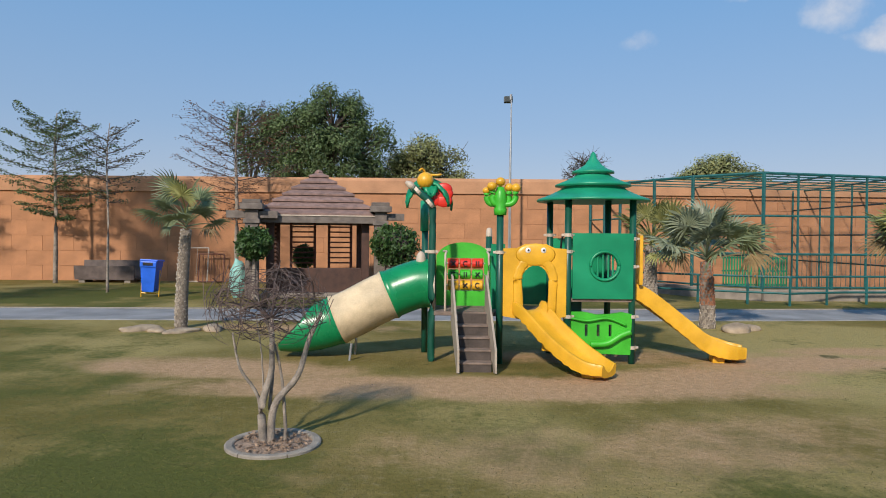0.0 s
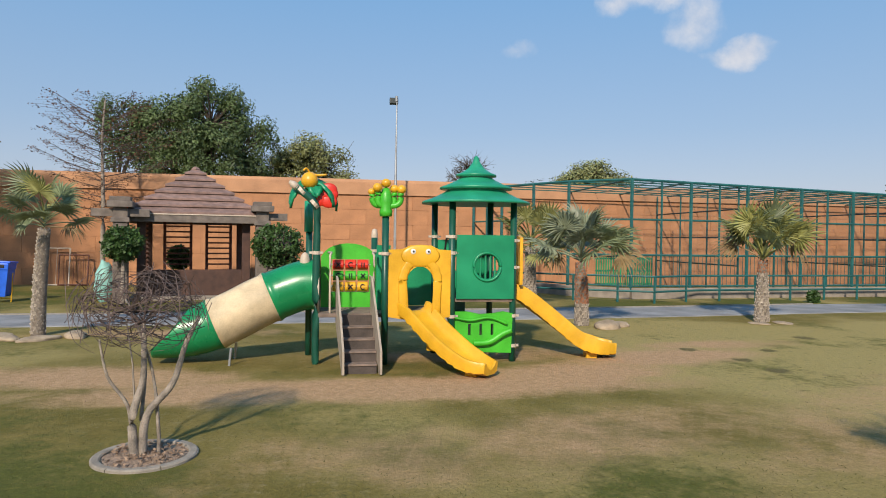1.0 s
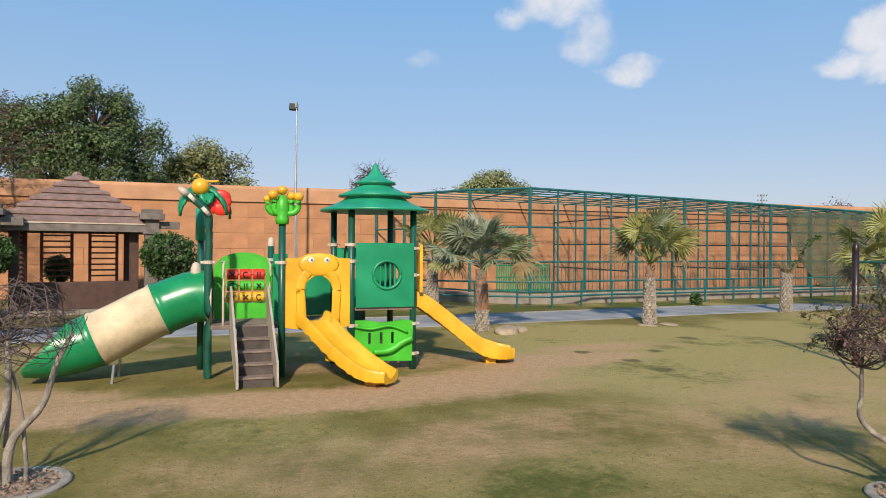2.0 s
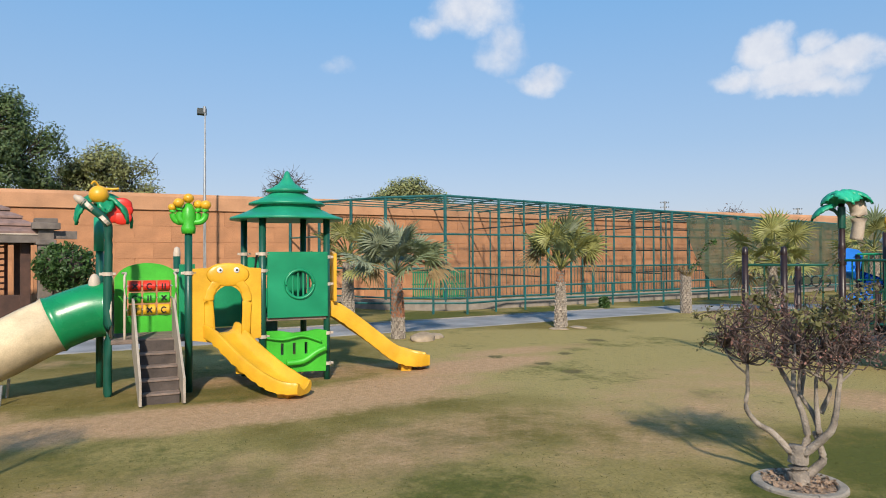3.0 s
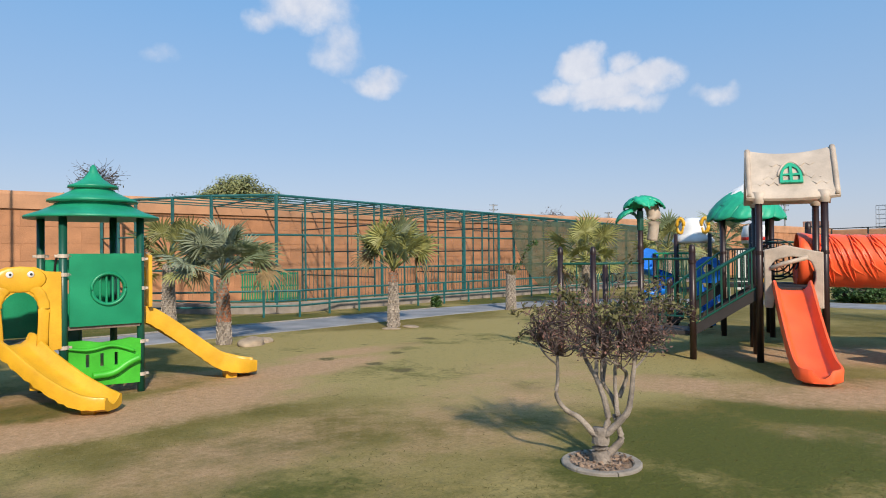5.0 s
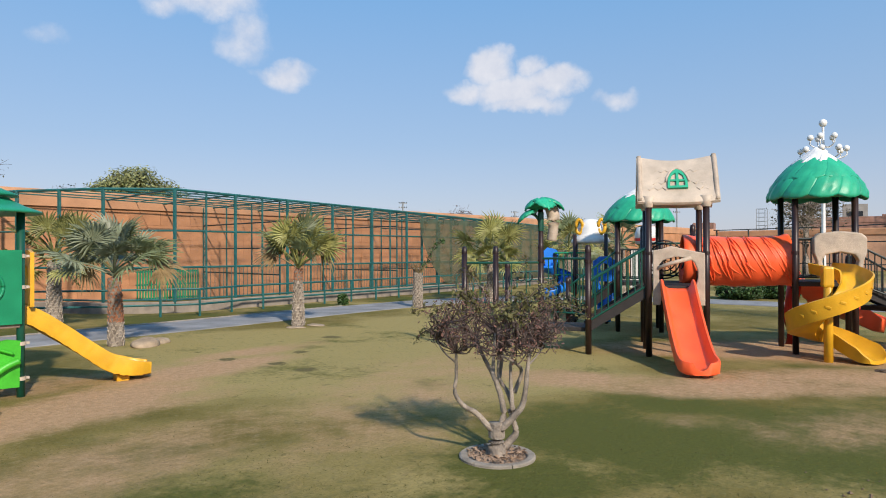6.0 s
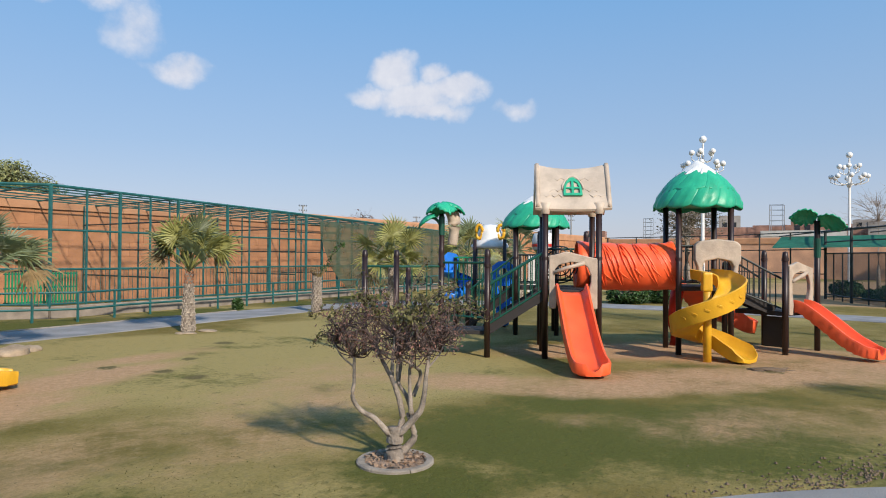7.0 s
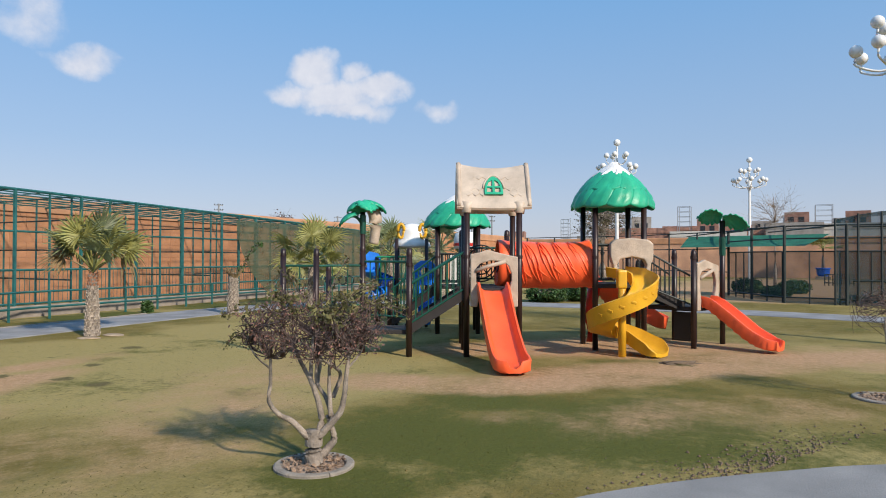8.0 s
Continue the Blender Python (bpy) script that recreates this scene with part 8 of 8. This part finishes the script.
def scaffold(x, y, h, w):
    ob = base("roof_frame_tower", pose(x, y, 0), "thin metal lattice tower above the roofs", "tower")
    for sx in (-1, 1):
        for sy in (-1, 1):
            bm = nb()
            tube(bm, [(sx * w, sy * w, 0), (sx * w, sy * w, h)], 0.04, 5)
            part("leg", bm, M["metal"], ob)
    for k in range(7):
        z = h * (0.55 + 0.45 * k / 6)
        for a, b in (((-w, -w, z), (w, -w, z)), ((-w, w, z), (w, w, z)), ((-w, -w, z), (-w, w, z)), ((w, -w, z), (w, w, z))):
            bm = nb()
            tube(bm, [a, b], 0.025, 4)
            part("rung", bm, M["metal"], ob)
    return ob


for bx, by, w, d, h, mt, tn in ((88, 30, 14, 8, 3.6, "render_white", -75), (92, 17, 9, 8, 5.2, "brickred", -78), (90, 8.5, 9, 8, 4.6, "render_white", -85), (95, 2.5, 10, 8, 5.0, "brickred", -88), (88, -1.2, 6, 8, 5.4, "render_grey", -92),
                                (92, -6.5, 9, 8, 5.4, "render_white", -94), (96, -14, 10, 8, 4.8, "render_grey", -96), (104, 22, 14, 8, 4.6, "render_grey", -78), (110, 9, 16, 8, 6.2, "brickred", -84), (108, -6, 12, 8, 6.0, "brickred", -93), (90, -24, 14, 9, 5.0, "brickred", -100)):
    building(bx, by, w, d, h + 0.1, mt, {"render_white": "pale flat roofed house beyond the park", "brickred": "red brick flat roofed house beyond the park", "render_grey": "grey rendered house beyond the park"}[mt], tn, tank=(w < 11))
scaffold(92, 11.5, 8.7, 0.75)
scaffold(92, -4.4, 8.4, 0.9)
scaffold(105, 31.5, 8.2, 0.6)
for px_, py_, ph_ in ((60, 62, 8.5), (75, 55, 7.6), (85, 36, 7.8), (87, 40, 7.2)):
    ob = base("power_pole", pose(px_, py_, 0), "distant grey power pole with cross arms", "power pole")
    bm = nb()
    tube(bm, [(0, 0, 0), (0, 0, ph_)], [0.16, 0.1], 8)
    part("pole", bm, M["metal"], ob)
    for z in (ph_ - 0.2, ph_ - 0.8):
        bm = nb()
        tube(bm, [(-0.45, 0.26, z), (0.45, -0.26, z)], 0.035, 6)
        arm = part("cross_arm", bm, M["metal"], ob)
        for k in (-1, -0.4, 0.4, 1):
            bm = nb()
            ball(bm, (0.42 * k, -0.24 * k, z + 0.10), 0.07, 8)
            part("insulator", bm, M["cage_dark"], arm)

# ---- worn ground: grass tufts, scattered dirt clods ----
grng = np.random.default_rng(3)


def bare_at(x, y):
    k = np.full(x.shape, -1.0)
    for bx, by, hl, hw, turn, weight in BARE:
        c, s = math.cos(radians(turn)), math.sin(radians(turn))
        u, v = ((x - bx) * c + (y - by) * s) / hl, ((y - by) * c - (x - bx) * s) / hw
        k = np.maximum(k, (1 - u * u - v * v) * weight)
    return k


n = 50000
az, rad = grng.uniform(radians(-40), radians(102), n), 4.2 + 13 * grng.uniform(0, 1, n) ** 1.4
x, y = rad * np.sin(az), rad * np.cos(az)
ok = (bare_at(x, y) < grng.uniform(-0.4, 0.35, n)) & ~((y < 1.75 - np.maximum(0, x - 3.6) * 0.55) & (x < 10)) & (np.hypot(x + 1.53, y - 5.98) > 0.5) & (np.hypot(x - 5.12, y - 3.62) > 0.5) & (y < 14.3)
x, y = x[ok], y[ok]
n = len(x)
a, h, w = grng.uniform(0, 6.28, n), grng.uniform(0.004, 0.011, n), grng.uniform(0.003, 0.007, n)
lx, ly = grng.normal(size=n) * 0.016, grng.normal(size=n) * 0.016
V = np.stack([np.stack([x - w * np.cos(a), y - w * np.sin(a), np.zeros(n)], 1), np.stack([x + w * np.cos(a), y + w * np.sin(a), np.zeros(n)], 1), np.stack([x + lx, y + ly, h], 1)], 1).reshape(-1, 3)
ob = from_arrays("grass", V.tolist(), np.arange(3 * n).reshape(n, 3).tolist(), M["grass"])
tagged(ob, "short dry olive green grass blades", "grass", kind="stuff")
cl = []
cn = 620
ex = np.clip(grng.normal(6.9, 0.95, cn), 4.6, 9.4)
ey = 1.84 - 0.55 * np.maximum(0, ex - 3.6) + np.abs(grng.normal(0, 0.27, cn))
cx = np.concatenate([ex, grng.uniform(-4, 7, 60), grng.uniform(8, 15, 60)])
cy = np.concatenate([ey, grng.uniform(7.2, 9.4, 60), grng.uniform(-0.6, 4, 60)])
oct_v = np.array([(1, 0, 0), (0, 1, 0), (-1, 0, 0), (0, -1, 0), (0, 0, 0.8), (0, 0, -0.4)], float)
oct_f = np.array([(0, 1, 4), (1, 2, 4), (2, 3, 4), (3, 0, 4), (1, 0, 5), (2, 1, 5), (3, 2, 5), (0, 3, 5)])
sz = grng.uniform(0.005, 0.020, (len(cx), 1, 1)) * np.where(np.arange(len(cx)) < cn, 1.0, 0.5)[:, None, None] * grng.uniform(0.6, 1.4, (len(cx), 6, 1))
V = (oct_v[None] * sz + np.stack([cx, cy, np.full(len(cx), 0.006)], 1)[:, None]).reshape(-1, 3)
Fc = (oct_f[None] + 6 * np.arange(len(cx))[:, None, None]).reshape(-1, 3)
bm = nb()
bmesh.ops.create_icosphere(bm, subdivisions=4, radius=1.0)
for v in bm.verts:
    k = 1 + 0.5 * noise.noise(v.co * 2.3 + Vector((5, 1, 0))) + 0.3 * noise.noise(v.co * 6)
    v.co = Vector((v.co.x * 0.34 * k, v.co.y * 0.15 * k, v.co.z * 0.035 * k))
mound = part("soil_mound", bm, M["soil"], smooth=True)
mound.matrix_basis = pose(12.85, 1.53, 0.004, 0, 0, -55)
tagged(mound, "small dark crumbled soil heap by the spiral slide", "soil")
tagged(from_arrays("soil_clods", V.tolist(), Fc.tolist(), M["soil"]), "dry crumbled soil clods on the lawn", "soil", kind="stuff")

# ---- wall blocks, last ----


def block_mesh(w, h):
    bm = nb()
    box(bm, (0.001, 0, 0.001), (w - 0.001, 0.06, h - 0.001))
    for v in bm.verts:
        if v.co.y < 0.01:
            v.co.x += 0.004 if v.co.x < w / 2 else -0.004
            v.co.z += 0.004 if v.co.z < h / 2 else -0.004
    me = bpy.data.meshes.new("wall_block")
    bm.to_mesh(me)
    bm.free()
    me.materials.append(M["wall"])
    return me


BW, BH = 1.28, 0.614
blocks = block_mesh(BW, BH)
kb = random.Random(4)
vb, fb = [], []
for r in range(6):
    k = 0
    while True:
        x = (k + (0.5 if r % 2 else 0.0)) * BW
        if x + BW > 117:
            break
        proud = kb.uniform(-0.006, 0.006)
        if 18 < x < 79 and (x < 62 or r > 2):
            shared("wall_block", blocks, wall_north, pose(x, proud, r * BH))
        else:
            i0 = len(vb)
            vb += [(x + px, proud + py, r * BH + pz) for px, py, pz in ((0.016, 0, 0.016), (BW - 0.016, 0, 0.016), (BW - 0.016, 0, BH - 0.016), (0.016, 0, BH - 0.016), (0.008, 0.06, 0.008), (BW - 0.008, 0.06, 0.008), (BW - 0.008, 0.06, BH - 0.008), (0.008, 0.06, BH - 0.008))]
            fb += [tuple(i0 + j for j in q) for q in ((0, 1, 2, 3), (0, 4, 5, 1), (1, 5, 6, 2), (2, 6, 7, 3), (3, 7, 4, 0))]
        k += 1
from_arrays("wall_block_rest", vb, fb, M["wall"], wall_north, kind="stuff")
for w_, length in ((wall_south, 117), (wall_west, 74)):
    vb, fb = [], []
    for r in range(5):
        for k in range(int(length / BW) - 1):
            x = (k + (0.5 if r % 2 else 0.0)) * BW
            i0 = len(vb)
            h = 0.57
            vb += [(x + px, py, r * h + pz) for px, py, pz in ((0.016, 0, 0.016), (BW - 0.016, 0, 0.016), (BW - 0.016, 0, h - 0.016), (0.016, 0, h - 0.016), (0.008, 0.06, 0.008), (BW - 0.008, 0.06, 0.008), (BW - 0.008, 0.06, h - 0.008), (0.008, 0.06, h - 0.008))]
            fb += [tuple(i0 + j for j in q) for q in ((0, 1, 2, 3), (0, 4, 5, 1), (1, 5, 6, 2), (2, 6, 7, 3), (3, 7, 4, 0))]
    from_arrays("wall_block_rest", vb, fb, M["wall"], w_, kind="stuff")
